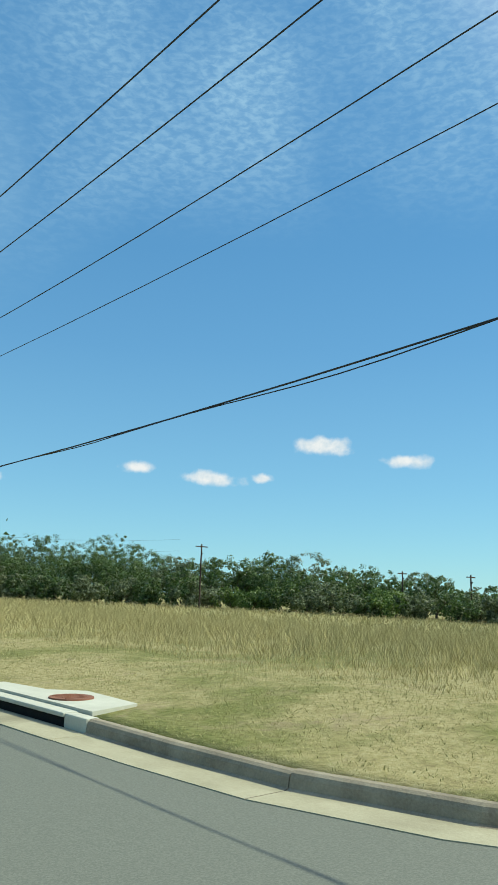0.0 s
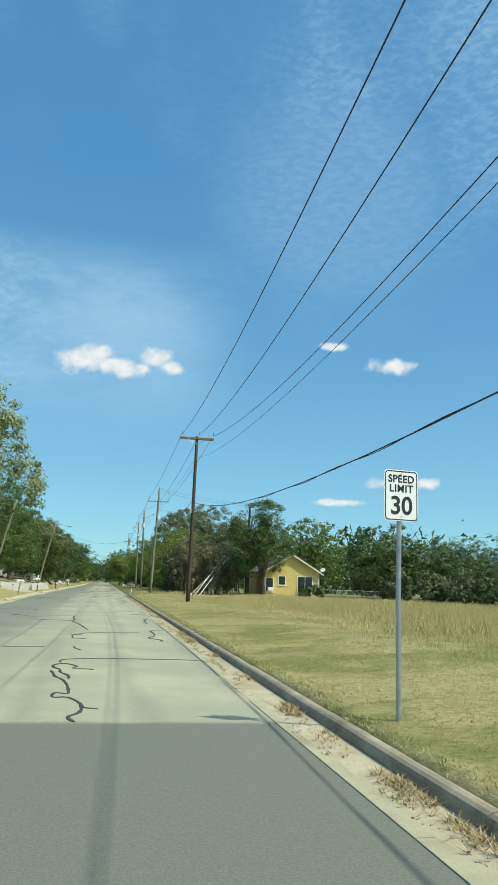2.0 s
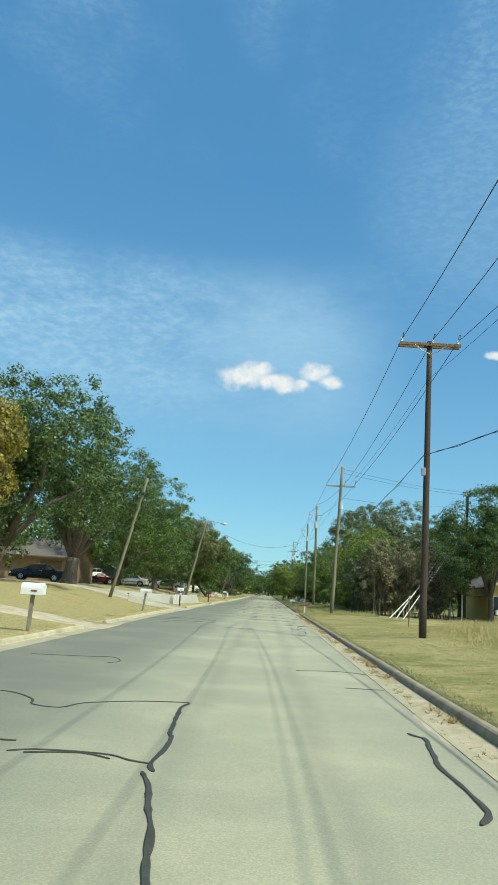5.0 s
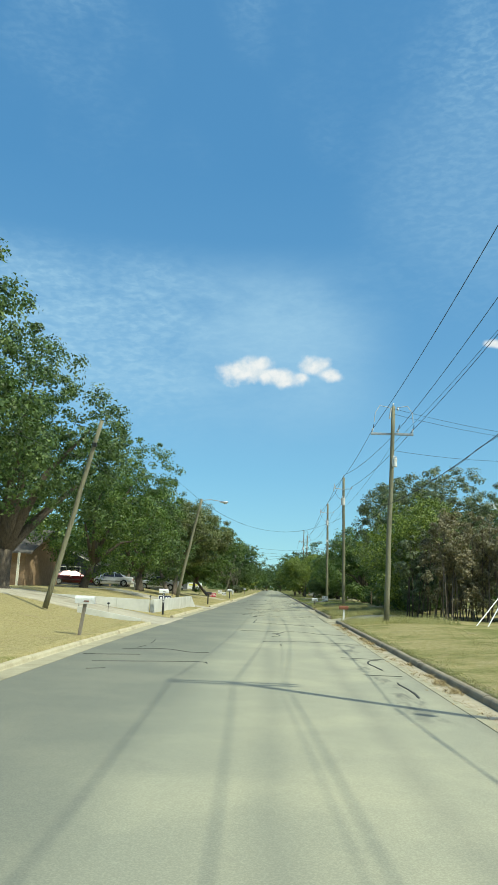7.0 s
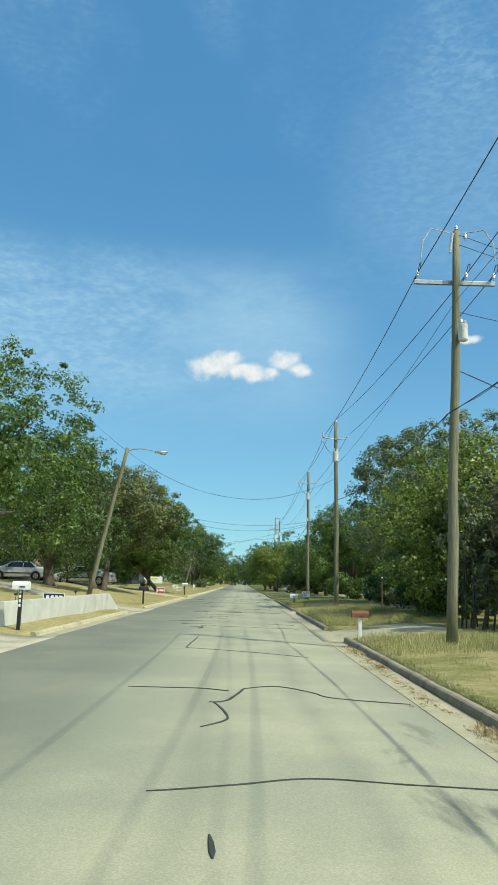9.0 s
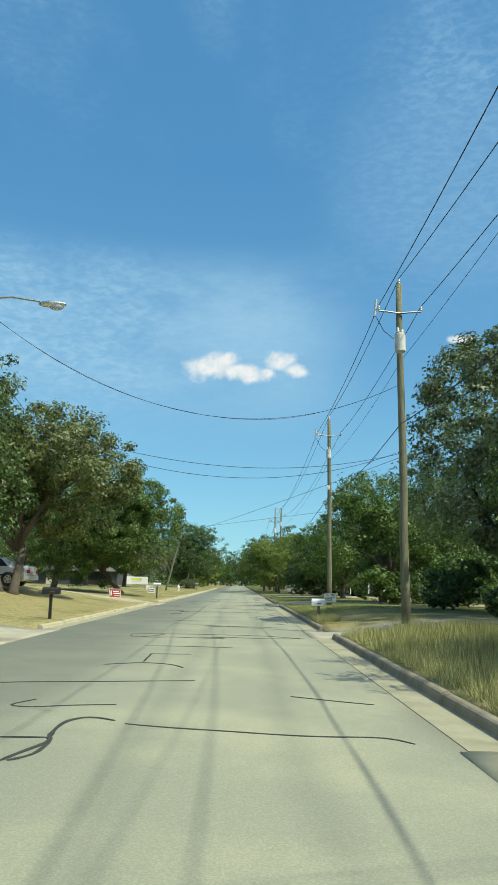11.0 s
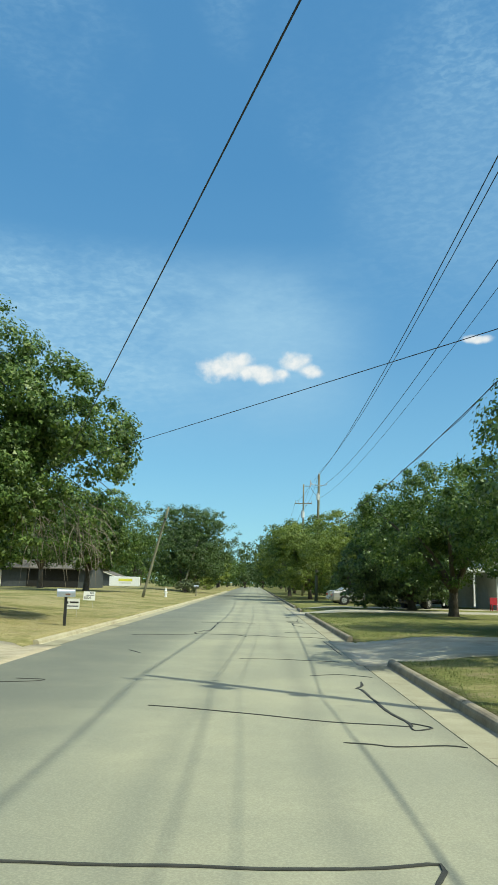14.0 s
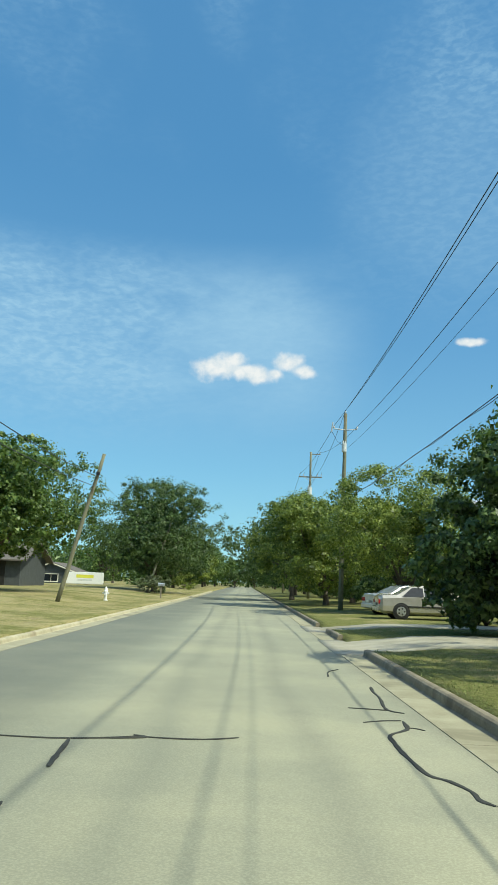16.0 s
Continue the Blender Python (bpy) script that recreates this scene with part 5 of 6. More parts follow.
for k, (x, y, h, r) in enumerate(((9.5, 63.5, 5.9, 1.7), (11.5, 64.0, 6.1, 1.9), (13.6, 65.0, 5.8, 1.8), (8.4, 66.5, 5.4, 1.6), (11.0, 67.5, 6.0, 2.0), (15.0, 67.0, 5.4, 1.8))):
    thicket(x, y, h, r, 300 + k, M_BROWN if k != 3 else M_DRAB, "brown leggy thicket of drying stems")
for k, (x, y, h, r, m) in enumerate(((10.6, 98.5, 2.6, 1.8, M_OAK), (8.8, 79.5, 1.7, 1.6, M_DRAB), (11.2, 79, 2.2, 1.8, M_OAK), (23.2, 63.4, 1.5, 1.0, M_ELM), (24.8, 63.2, 1.9, 0.9, M_DRAB), (-8.5, 199.0, 2.0, 1.7, M_DRAB), (-9.2, 243, 2.8, 2.2, M_LIME), (13.5, 88, 1.8, 1.7, M_OAK), (9.6, 154.0, 1.4, 1.5, M_OAK), (9.2, 109.0, 2.5, 2.0, M_ELM), (11.9, 108.6, 2.9, 2.4, M_OAK), (12.5, 104, 3.2, 2.2, M_ELM), (13.5, 109, 3.4, 2.4, M_OAK), (15.5, 114, 3.5, 2.6, M_ELM), (10.5, 76.5, 2.4, 2.0, M_OAK), (8.7, 75.2, 2.3, 1.7, M_OAK), (8.6, 82.6, 2.2, 1.7, M_OAK), (9.3, 79.2, 2.7, 1.9, M_OAK), (8.9, 71.6, 2.4, 1.7, M_OAK), (13.0, 84, 3.2, 2.4, M_ELM), (16, 124, 3.2, 2.6, M_OAK), (8.5, 171, 2.2, 1.8, M_OAK), (9.5, 182, 2.5, 2.2, M_ELM), (10, 193, 2.6, 2.4, M_OAK), (9.5, 206, 2.6, 2.4, M_ELM), (10, 220, 2.6, 2.4, M_OAK))):
    rng_s = 330 + k
    tree(x, y, h, r, m, "low leafy shrub at the foot of trees", rng_s, 0.02, (0, 0), 2600, 0.10, 0.05, "shrubs", name="shrub", stems=3)

# the wood beyond the field
rnd = random.Random(41)
for k in range(64):
    u = k / 63
    back = k % 2
    x, y = 38 + 92 * u ** 1.15 + rnd.uniform(-1.5, 1.5) + 5 * back, 76 - 96 * u + rnd.uniform(-1.5, 1.5) + 5 * back
    h = float(np.interp(u, [0, 0.2, 0.55, 1], [9.2, 8.8, 6.0, 4.6])) + rnd.uniform(-2.8, 1.4) + 1.0 * back
    tree(x, y, h, rnd.uniform(3.0, 6.2), rnd.choice((M_OAK, M_OAK, M_OAK, M_OAK, M_DRAB)), "mixed woodland tree along the field edge", 400 + k, 0.04, (0, 0), 2500, 0.159 if k < 18 else 0.165, 0.18, "field-edge wood", clumps=60)
for k in range(60):
    u = (k + 0.5) / 60
    x, y = 35 + 90 * u ** 1.15 + rnd.uniform(-2, 1), 71 - 96 * u + rnd.uniform(-2, 1)
    tree(x, y, rnd.uniform(2.6, 4.8), rnd.uniform(2.0, 3.1), rnd.choice((M_DRAB, M_DRAB, M_DRAB, M_OAK, M_ELM)), "grey-green scrub at the foot of the wood", 480 + k, 0.02, (0, 0), 1500, 0.161, 0.06, "field-edge scrub", name="shrub", stems=3)


# ---- far woods that close the view ----
def far_woods():
    rng = np.random.default_rng(77)
    n = 64000
    u = rng.random(n)
    side = rng.integers(0, 10, n)
    x = np.where(side < 4, -50 - 16 * rng.random(n) ** 1.5, np.where(side < 7, 42 + 16 * rng.random(n) ** 1.5, -90 + 190 * u))
    y = np.where(side < 4, -30 + 470 * u, np.where(side < 7, 92 + 340 * u, 400 + 22 * rng.random(n)))
    tops = 9.0 + 2.2 * np.sin(x * 0.31 + y * 0.23) + 1.6 * np.sin(y * 0.57 - x * 0.11) + 0.9 * np.sin(y * 1.3)
    z = 0.2 + tops * rng.random(n) ** 0.75
    pos = np.stack([x, y, z], 1)
    a, b = rng.normal(size=(n, 3)) * 0.62, rng.normal(size=(n, 3)) * 0.62
    q = np.stack([pos, pos + a, pos + b], 1).reshape(-1, 3)
    ob = sheet_mesh("distant_woods", q, np.arange(n * 3).reshape(-1, 3), M_OAK)
    tagged(ob, "distant belt of dense green woodland", "woods", kind="stuff")


far_woods()


def understorey():
    """Low leafy growth under the far street trees."""
    rng = np.random.default_rng(78)
    n = 24000
    left = rng.random(n) < 0.42
    y = np.where(left, 256, 185) + np.where(left, 160, 230) * rng.random(n)
    x = np.where(left, -15.5 - 5 * rng.random(n), 11.5 + 5 * rng.random(n))
    tops = 3.6 + 1.1 * np.sin(y * 0.41 + left * 2.0) + 0.8 * np.sin(y * 0.93)
    pos = np.stack([x, y, 0.3 + tops * rng.random(n) ** 0.8], 1)
    a, b = rng.normal(size=(n, 3)) * 0.3, rng.normal(size=(n, 3)) * 0.3
    ob = sheet_mesh("hedge_growth", np.stack([pos, pos + a, pos + b], 1).reshape(-1, 3), np.arange(n * 3).reshape(-1, 3), M_OAK)
    tagged(ob, "dense low growth under distant street trees", "bushes", kind="stuff")


understorey()


# ---- grass ----
def blades(name, spots, height, width, per, mat, label, lean=0.35, seed=1, lift=0.0, grow=None, spread=0.0):
    """Tufts of narrow pointed blades at x, y, z spots."""
    rng = np.random.default_rng(seed)
    spots = np.repeat(np.asarray(spots, dtype=np.float32), per, axis=0)
    n = len(spots)
    base = spots + np.stack([rng.normal(size=n) * (width * 2.2 + spread), rng.normal(size=n) * (width * 2.2 + spread), np.full(n, lift - 0.01)], 1)
    a = rng.random(n) * 2 * np.pi
    h = height * (0.45 + 0.75 * rng.random(n))
    if grow is not None:
        h *= np.repeat(np.array([grow(x, y) for x, y, z in spots[::per]]), per)
    side = np.stack([np.cos(a), np.sin(a), np.zeros(n)], 1) * (width * (0.6 + 0.8 * rng.random(n)))[:, None]
    bend = rng.random(n) * 2 * np.pi
    tip = base + np.stack([np.cos(bend) * h * lean * rng.random(n), np.sin(bend) * h * lean * rng.random(n), h], 1)
    q = np.stack([base - side, base + side, tip], 1).reshape(-1, 3)
    ob = sheet_mesh(name, q, np.arange(n * 3).reshape(-1, 3), mat)
    tagged(ob, label, "grass", kind="stuff")


def scatter(n, x0, x1, y0, y1, seed, keep=None, power=1.0):
    rng = random.Random(seed)
    out = []
    while len(out) < n:
        x, y = x0 + (x1 - x0) * rng.random() ** power, rng.uniform(y0, y1)
        if keep is None or keep(x, y):
            out.append((x, y, ground_z(x, y)))
    return out


def field_edge(y):
    return 7.5 + 0.7 * noise.noise(Vector((0.0, y * 0.11, 4.0))) - 1.4 * smooth01((y - 5) / 40) * (1 - smooth01((y - 36) / 6)) + 4.5 * smooth01((y - 38) / 14)


def off_slab(x, y):
    return not (-26.2 < y < -22.0 and x < RX + 1.3)


blades("tall_grass", scatter(34000, 5.5, 34, -34, 61, 11, lambda x, y: x > field_edge(y) + 0.5 * noise.noise(Vector((x * 1.2, y * 1.2, 0))), 1.4), 0.50, 0.0050, 9, M_TALL, "tall dry golden grass filling the open field", 1.0, 21, spread=0.09,
       grow=lambda x, y: (0.22 + 0.78 * smooth01((x - field_edge(y)) / 5.0)) * (0.8 + 0.5 * noise.noise(Vector((x * 0.5, y * 0.5, 7)))))
blades("tall_grass", scatter(10000, 28, 110, -60, 66, 12, lambda x, y: y < 84 - 0.95 * (x - 30)), 0.55, 0.022, 5, M_TALL, "far spread of tall dry grass in the field", 1.0, 22)
blades("lawn_grass", scatter(36000, 3.15, 8.4, -34, 42, 13, off_slab, 1.0), 0.036, 0.0055, 4, M_TUFT, "short dry mown grass along the curb", 1.7, 23, spread=0.05)
blades("lawn_grass", scatter(9000, 3.15, 7.5, 42, 98, 14, lambda x, y: in_drive(y, DRIVES_R) < 0.02), 0.042, 0.0065, 4, M_TUFT, "short mixed grass on the shaded verge", 1.6, 24, spread=0.06)
blades("lawn_grass", scatter(11000, 3.15, 8.5, 98, 150, 20, lambda x, y: in_drive(y, DRIVES_R) < 0.02), 0.05, 0.0065, 4, M_LUSH, "greener grass in the shade of street trees", 1.5, 34, spread=0.06)
blades("lawn_grass", scatter(15000, -10.5, -6.3, 14, 165, 15, lambda x, y: in_drive(y, DRIVES_L) < 0.02 and x < left_face(y) - 0.2), 0.036, 0.0065, 4, M_TUFT, "sparse straw-coloured grass on the front lawns", 1.6, 25, spread=0.07)
blades("verge_weeds", scatter(2400, 3.2, 6.8, 69.8, 84.0, 16), 0.40, 0.0042, 12, M_WEED, "tall seeding weeds on the unmown verge", 0.9, 26, spread=0.04, grow=lambda x, y: 0.35 + 0.9 * max(0.0, noise.noise(Vector((x * 0.9, y * 0.9, 3))) + 0.35))
blades("verge_weeds", scatter(420, 3.15, 4.0, 90.6, 93.2, 17), 0.3, 0.004, 12, M_WEED, "green weeds round the mailbox post", 0.9, 27)
blades("verge_weeds", scatter(2600, 3.3, 8.5, 57.5, 75.5, 18, lambda x, y: in_drive(y, DRIVES_R) < 0.02), 0.36, 0.0045, 10, M_WEED, "rough unmown grass below the thicket", 0.9, 28, spread=0.05, grow=lambda x, y: 0.4 + 0.9 * max(0.0, noise.noise(Vector((x * 0.9, y * 0.9, 5))) + 0.3))
blades("verge_weeds", scatter(1500, 3.13, 3.45, -21, 60, 19, off_slab), 0.055, 0.006, 6, M_WEED, "ragged green grass overhanging the curb top", 1.0, 29)


def litter():
    rng = random.Random(9)
    out = []
    while len(out) < 4200:
        y = rng.uniform(-21, 62)
        if noise.noise(Vector((0, y * 0.55, 2))) + 0.4 * rng.random() > -0.02:
            out.append((RX - 0.02 - abs(rng.gauss(0, 0.16)), y, 0.006))
    return out


def sand_drift():
    """Silt washed along the gutter, with a ragged edge towards the street."""
    ys = np.arange(-21.5, 58, 0.35)
    verts, faces = [], []
    for y in ys:
        fade = smooth01((50 - y) / 20)
        wd = (0.30 + 0.34 * noise.noise(Vector((1.7, y * 0.21, 0))) + 0.16 * noise.noise(Vector((4.1, y * 1.3, 0)))) * (0.35 + 0.65 * fade) + 0.16
        wd = max(0.06, wd)
        verts += [(RX - 0.012, y, 0.03), (RX - wd * 0.5, y, 0.016), (RX - wd, y, -0.009)]
    for i in range(len(ys) - 1):
        for k in range(2):
            a = i * 3 + k
            faces.append((a, a + 3, a + 4, a + 1))
    ob = sheet_mesh("sand_drift", verts, faces, M_SAND, smooth=True)
    tagged(ob, "pale sand washed along the gutter in uneven drifts", "sand", kind="stuff")


sand_drift()


def clump_spots():
    """Dry grass heaped here and there against the curb."""
    rng = random.Random(19)
    out = []
    for k in range(46):
        y = rng.uniform(-20, 64)
        if y > 25 and k % 2:
            continue
        for i in range(rng.randint(14, 46)):
            out.append((RX - 0.06 - abs(rng.gauss(0, 0.10)), y + rng.gauss(0, 0.22), 0.02 + abs(rng.gauss(0, 0.015))))
    return out


blades("straw_litter", clump_spots(), 0.075, 0.006, 7, M_STRAW, "clumps of dead straw heaped against the curb", 2.4, 33)
blades("straw_litter", litter(), 0.035, 0.011, 6, M_STRAW, "dead straw and dry clippings lying in the gutter", 2.6, 31)


# ---- signs ----
def rounded_panel(wd, ht, r, depth):
    pts = []
    for cx, cz, a0 in ((wd / 2 - r, ht / 2 - r, 0), (-wd / 2 + r, ht / 2 - r, 90), (-wd / 2 + r, -ht / 2 + r, 180), (wd / 2 - r, -ht / 2 + r, 270)):
        pts += [(cx + r * math.cos(radians(a0 + k * 22.5)), cz + r * math.sin(radians(a0 + k * 22.5))) for k in range(5)]
    return outline_solid(pts, depth)


FACE = Matrix.Rotation(radians(90), 4, "X")


def ring_border(wd, ht, r, line, depth, y):
    """A rounded frame line."""
    bm = bmesh.new()
    loops = []
    for g in (0.0, line):
        w2, h2, rr = wd - 2 * g, ht - 2 * g, max(r - g, 0.004)
        pts = []
        for cx, cz, a0 in ((w2 / 2 - rr, h2 / 2 - rr, 0), (-w2 / 2 + rr, h2 / 2 - rr, 90), (-w2 / 2 + rr, -h2 / 2 + rr, 180), (w2 / 2 - rr, -h2 / 2 + rr, 270)):
            pts += [(cx + rr * math.cos(radians(a0 + k * 22.5)), cz + rr * math.sin(radians(a0 + k * 22.5))) for k in range(5)]
        loops.append([[bm.verts.new((x, yy, z)) for x, z in pts] for yy in (y, y - depth)])
    n = len(loops[0][0])
    for k in range(n):
        q = (k + 1) % n
        (oa, ob_), (ia, ib) = loops
        bm.faces.new((ob_[k], ob_[q], ib[q], ib[k]))
        bm.faces.new((oa[k], oa[q], ob_[q], ob_[k]))
        bm.faces.new((ia[q], ia[k], ib[k], ib[q]))
    bmesh.ops.recalc_face_normals(bm, faces=bm.faces)
    return bm


def speed_sign():
    s = thing("speed_limit_sign", "white speed limit sign with black lettering on a steel post", "road sign", (3.68, -15.6, 0.3), turn=9)
    part("post", tubed([(0, 0, -0.4), (0.0, 0, 1.3), (0.02, 0, 2.72)], 0.03, 12), M_STEEL, s)
    part("panel", rounded_panel(0.457, 0.61, 0.045, 0.004), M_SIGNWHITE, s).location = (0.02, -0.036, 2.43)
    for name, bm in (("border", ring_border(0.435, 0.588, 0.04, 0.012, 0.0015, -0.0385)),):
        part(name, bm, M_BLACK, s).location = (0.02, 0, 2.43)
    for txt, size, z, sp in (("SPEED", 0.125, 2.625, 1.05), ("LIMIT", 0.125, 2.51, 1.1), ("30", 0.30, 2.30, 1.0)):
        writing("lettering", txt, size, M_BLACK, s, Matrix.Translation((0.02, -0.040, z)) @ FACE, sp)
    for z in (2.18, 2.69):
        part("bolt", tubed([(0.02, -0.03, z), (0.02, -0.044, z)], 0.008, 8), M_STEEL, s)


speed_sign()


def yard_sign(at, wd, ht, z, mat, label, lines, turn=0.0, border=None):
    s = thing("yard_sign", label, "yard sign", (at[0], at[1], ground_z(*at)), "yard signs", turn=turn)
    for sx in (-1, 1):
        part("stake", tubed([(sx * wd * 0.32, 0, -0.25), (sx * wd * 0.32, 0, z + ht * 0.4)], 0.005, 6), M_STEEL, s)
    part("board", boxed((-wd / 2, -0.012, z - ht / 2), (wd / 2, -0.006, z + ht / 2)), mat, s)
    if border:
        part("border", ring_border(wd, ht, 0.01, 0.025, 0.002, -0.012), border, s).location = (0, 0, z)
    for kind, *v in lines:
        if kind == "bar":
            x, zz, bw, bh, m = v
            part("printed_bar", boxed((x - bw / 2, -0.0145, z + zz - bh / 2), (x + bw / 2, -0.0122, z + zz + bh / 2)), m, s)
        else:
            txt, x, zz, size, m = v
            writing("lettering", txt, size, m, s, Matrix.Translation((x, -0.0145, z + zz)) @ FACE)


M_RED = grainy("dark red printed board", (0.36, 0.02, 0.03), (0.46, 0.035, 0.045), 5, 30, 0.5, 0, 0.0)
M_NAVY = grainy("navy print", (0.012, 0.018, 0.06), (0.02, 0.03, 0.09), 5, 30, 0.5, 0, 0.0)
M_SUNNY = grainy("bright yellow print", (0.62, 0.60, 0.05), (0.75, 0.72, 0.09), 5, 30, 0.5, 0, 0.0)
yard_sign((4.95, 101.8), 0.61, 0.46, 0.55, M_SIGNWHITE, "white printed yard sign with bold black words", [("txt", "Vote", -0.17, 0.155, 0.10, M_NAVY), ("txt", "YES", 0.12, 0.15, 0.15, M_BLACK), ("bar", 0.0, 0.045, 0.46, 0.028, M_NAVY), ("txt", "KIDS", -0.1, -0.08, 0.18, M_BLACK), ("bar", 0.0, -0.2, 0.58, 0.025, M_BLACK)], -8)
yard_sign((-8.6, 138.5), 0.61, 0.46, 0.6, M_SIGNWHITE, "white yard sign with dark words on level lawn", [("txt", "YES", 0.12, 0.15, 0.14, M_NAVY), ("bar", 0.05, 0.03, 0.4, 0.03, M_NAVY), ("txt", "KIDS", -0.08, -0.1, 0.17, M_BLACK)], 8)
yard_sign((-7.4, 129.5), 0.61, 0.42, 0.5, M_SIGNWHITE, "white yard sign with a dark printed emblem", [("bar", -0.2, 0.05, 0.1, 0.1, M_BLACK), ("bar", 0.08, 0.06, 0.36, 0.07, M_BLACK), ("bar", 0.0, -0.09, 0.5, 0.04, M_NAVY)], 6)
yard_sign((-7.5, 110.3), 0.72, 0.52, 0.5, M_RED, "dark red yard sign with a white border", [("bar", 0.05, 0.1, 0.36, 0.07, M_SIGNWHITE), ("bar", 0.1, -0.02, 0.4, 0.07, M_SIGNWHITE), ("bar", -0.24, 0.0, 0.08, 0.3, M_SIGNWHITE), ("bar", 0.12, -0.14, 0.34, 0.03, M_SIGNWHITE)], 10, M_SIGNWHITE)
yard_sign((-7.9, 71.9), 0.85, 0.46, 0.55, M_NAVY, "navy yard sign with white block lettering bars", [("bar", -0.25, 0.0, 0.12, 0.26, M_SIGNWHITE), ("bar", -0.07, 0.0, 0.12, 0.26, M_SIGNWHITE), ("bar", 0.1, 0.0, 0.11, 0.26, M_SIGNWHITE), ("bar", 0.27, 0.0, 0.13, 0.26, M_SIGNWHITE)], 12, M_SIGNWHITE)


# ---- mailboxes, hydrant, small posts ----
def mailbox(at, box_mat, post_mat, label, h=1.05, size=(0.2, 0.52, 0.24), lean=0.0, turn=0.0, bars=False, big=1.0):
    s = thing("mailbox", label, "mailbox", (at[0], at[1], ground_z(*at)), "mailboxes", turn=turn)
    part("post", boxed((-0.05, -0.05, -0.3), (0.05, 0.05, h), 0.008, Matrix.Rotation(radians(lean), 4, "Y")), post_mat, s)
    off = math.tan(radians(lean)) * h
    wd, ln, ht = (v * big for v in size)
    pts = [(-wd / 2, 0), (wd / 2, 0), (wd / 2, ht * 0.55)] + [(wd / 2 * math.cos(a), ht * 0.55 + ht * 0.45 * math.sin(a)) for a in (0.4, 0.8, 1.2, 1.57, 1.94, 2.34, 2.74)] + [(-wd / 2, ht * 0.55)]
    body = part("box", outline_solid(pts, ln, Matrix.Translation((off, 0, h)) @ Matrix.Rotation(radians(-90 if at[0] > 0 else 90), 4, "Z")), box_mat, s)
    sx = -1 if at[0] > 0 else 1
    part("door", boxed((off + sx * (ln / 2 + 0.001) - 0.006, -wd / 2 * 0.96, h + 0.01), (off + sx * (ln / 2 + 0.001) + 0.006, wd / 2 * 0.96, h + ht * 0.85), 0.004), box_mat, body)
    part("flag", boxed((off - 0.02, -wd / 2 - 0.012, h + ht * 0.25), (off + 0.14, -wd / 2 - 0.004, h + ht * 0.4)), M_RUST if not bars else M_BLACK, body)
    if bars:
        for k in range(4):
            part("number_bar", boxed((off - 0.03, -0.056, h * 0.9 - k * 0.13), (off + 0.03, -0.0505, h * 0.9 - k * 0.13 + 0.09)), M_SIGNWHITE, s)
    return s


mailbox((-6.3, 21.3), M_WHITE, M_GREYWOOD, "white mailbox on a weathered wooden post", 1.0, (0.3, 0.62, 0.32), 2)
mailbox((-6.75, 44.0), M_CAN, M_GREYWOOD, "dented grey mailbox on a leaning wooden post", 0.98, (0.24, 0.62, 0.24), 7)
mailbox((-6.75, 62.95), M_WHITE, M_BLACK, "white mailbox on a black numbered post", 1.15, (0.22, 0.5, 0.24), 0, 0, True)
mailbox((-6.35, 88.9), M_BLACK, M_BLACK, "black mailbox on a black post in dry lawn", 0.85, (0.22, 0.6, 0.24), 0)
mailbox((-6.3, 123.8), M_ALU, M_BLACK, "large silver mailbox on a black post", 0.95, (0.26, 0.6, 0.28), 0, 12)
mailbox((3.34, 92.0), M_WHITE, M_GREYWOOD, "large white mailbox with a black flag handle", 0.57, (0.28, 0.5, 0.27), 0, -14)
mailbox((3.34, 62.9), M_RUST, M_WHITE, "small red mailbox on a short white post", 0.62, (0.2, 0.5, 0.2), 0)
mailbox((-6.4, 185.0), M_ALU, M_GREYWOOD, "distant silver mailbox on a post", 0.95, (0.24, 0.5, 0.24), 0)


def hydrant():
    s = thing("fire_hydrant", "white painted fire hydrant on the lawn", "fire hydrant", (-8.2, 170.7, ground_z(-8.2, 170.7)))
    part("barrel", tubed([(0, 0, -0.1), (0, 0, 0.04), (0, 0, 0.05), (0, 0, 0.5), (0, 0, 0.52), (0, 0, 0.57), (0, 0, 0.6), (0, 0, 0.72), (0, 0, 0.8)], [0.15, 0.15, 0.1, 0.1, 0.14, 0.14, 0.11, 0.09, 0.03], 16), M_WHITE, s)
    for sx in (-1, 1):
        part("hose_outlet", tubed([(sx * 0.08, 0, 0.42), (sx * 0.19, 0, 0.42), (sx * 0.2, 0, 0.42)], [0.055, 0.055, 0.035], 10), M_WHITE, s)
    part("pumper_outlet", tubed([(0, -0.08, 0.38), (0, -0.2, 0.38)], 0.075, 12), M_WHITE, s)
    part("cap_nut", tubed([(0, 0, 0.79), (0, 0, 0.85)], 0.025, 6), M_WHITE, s)


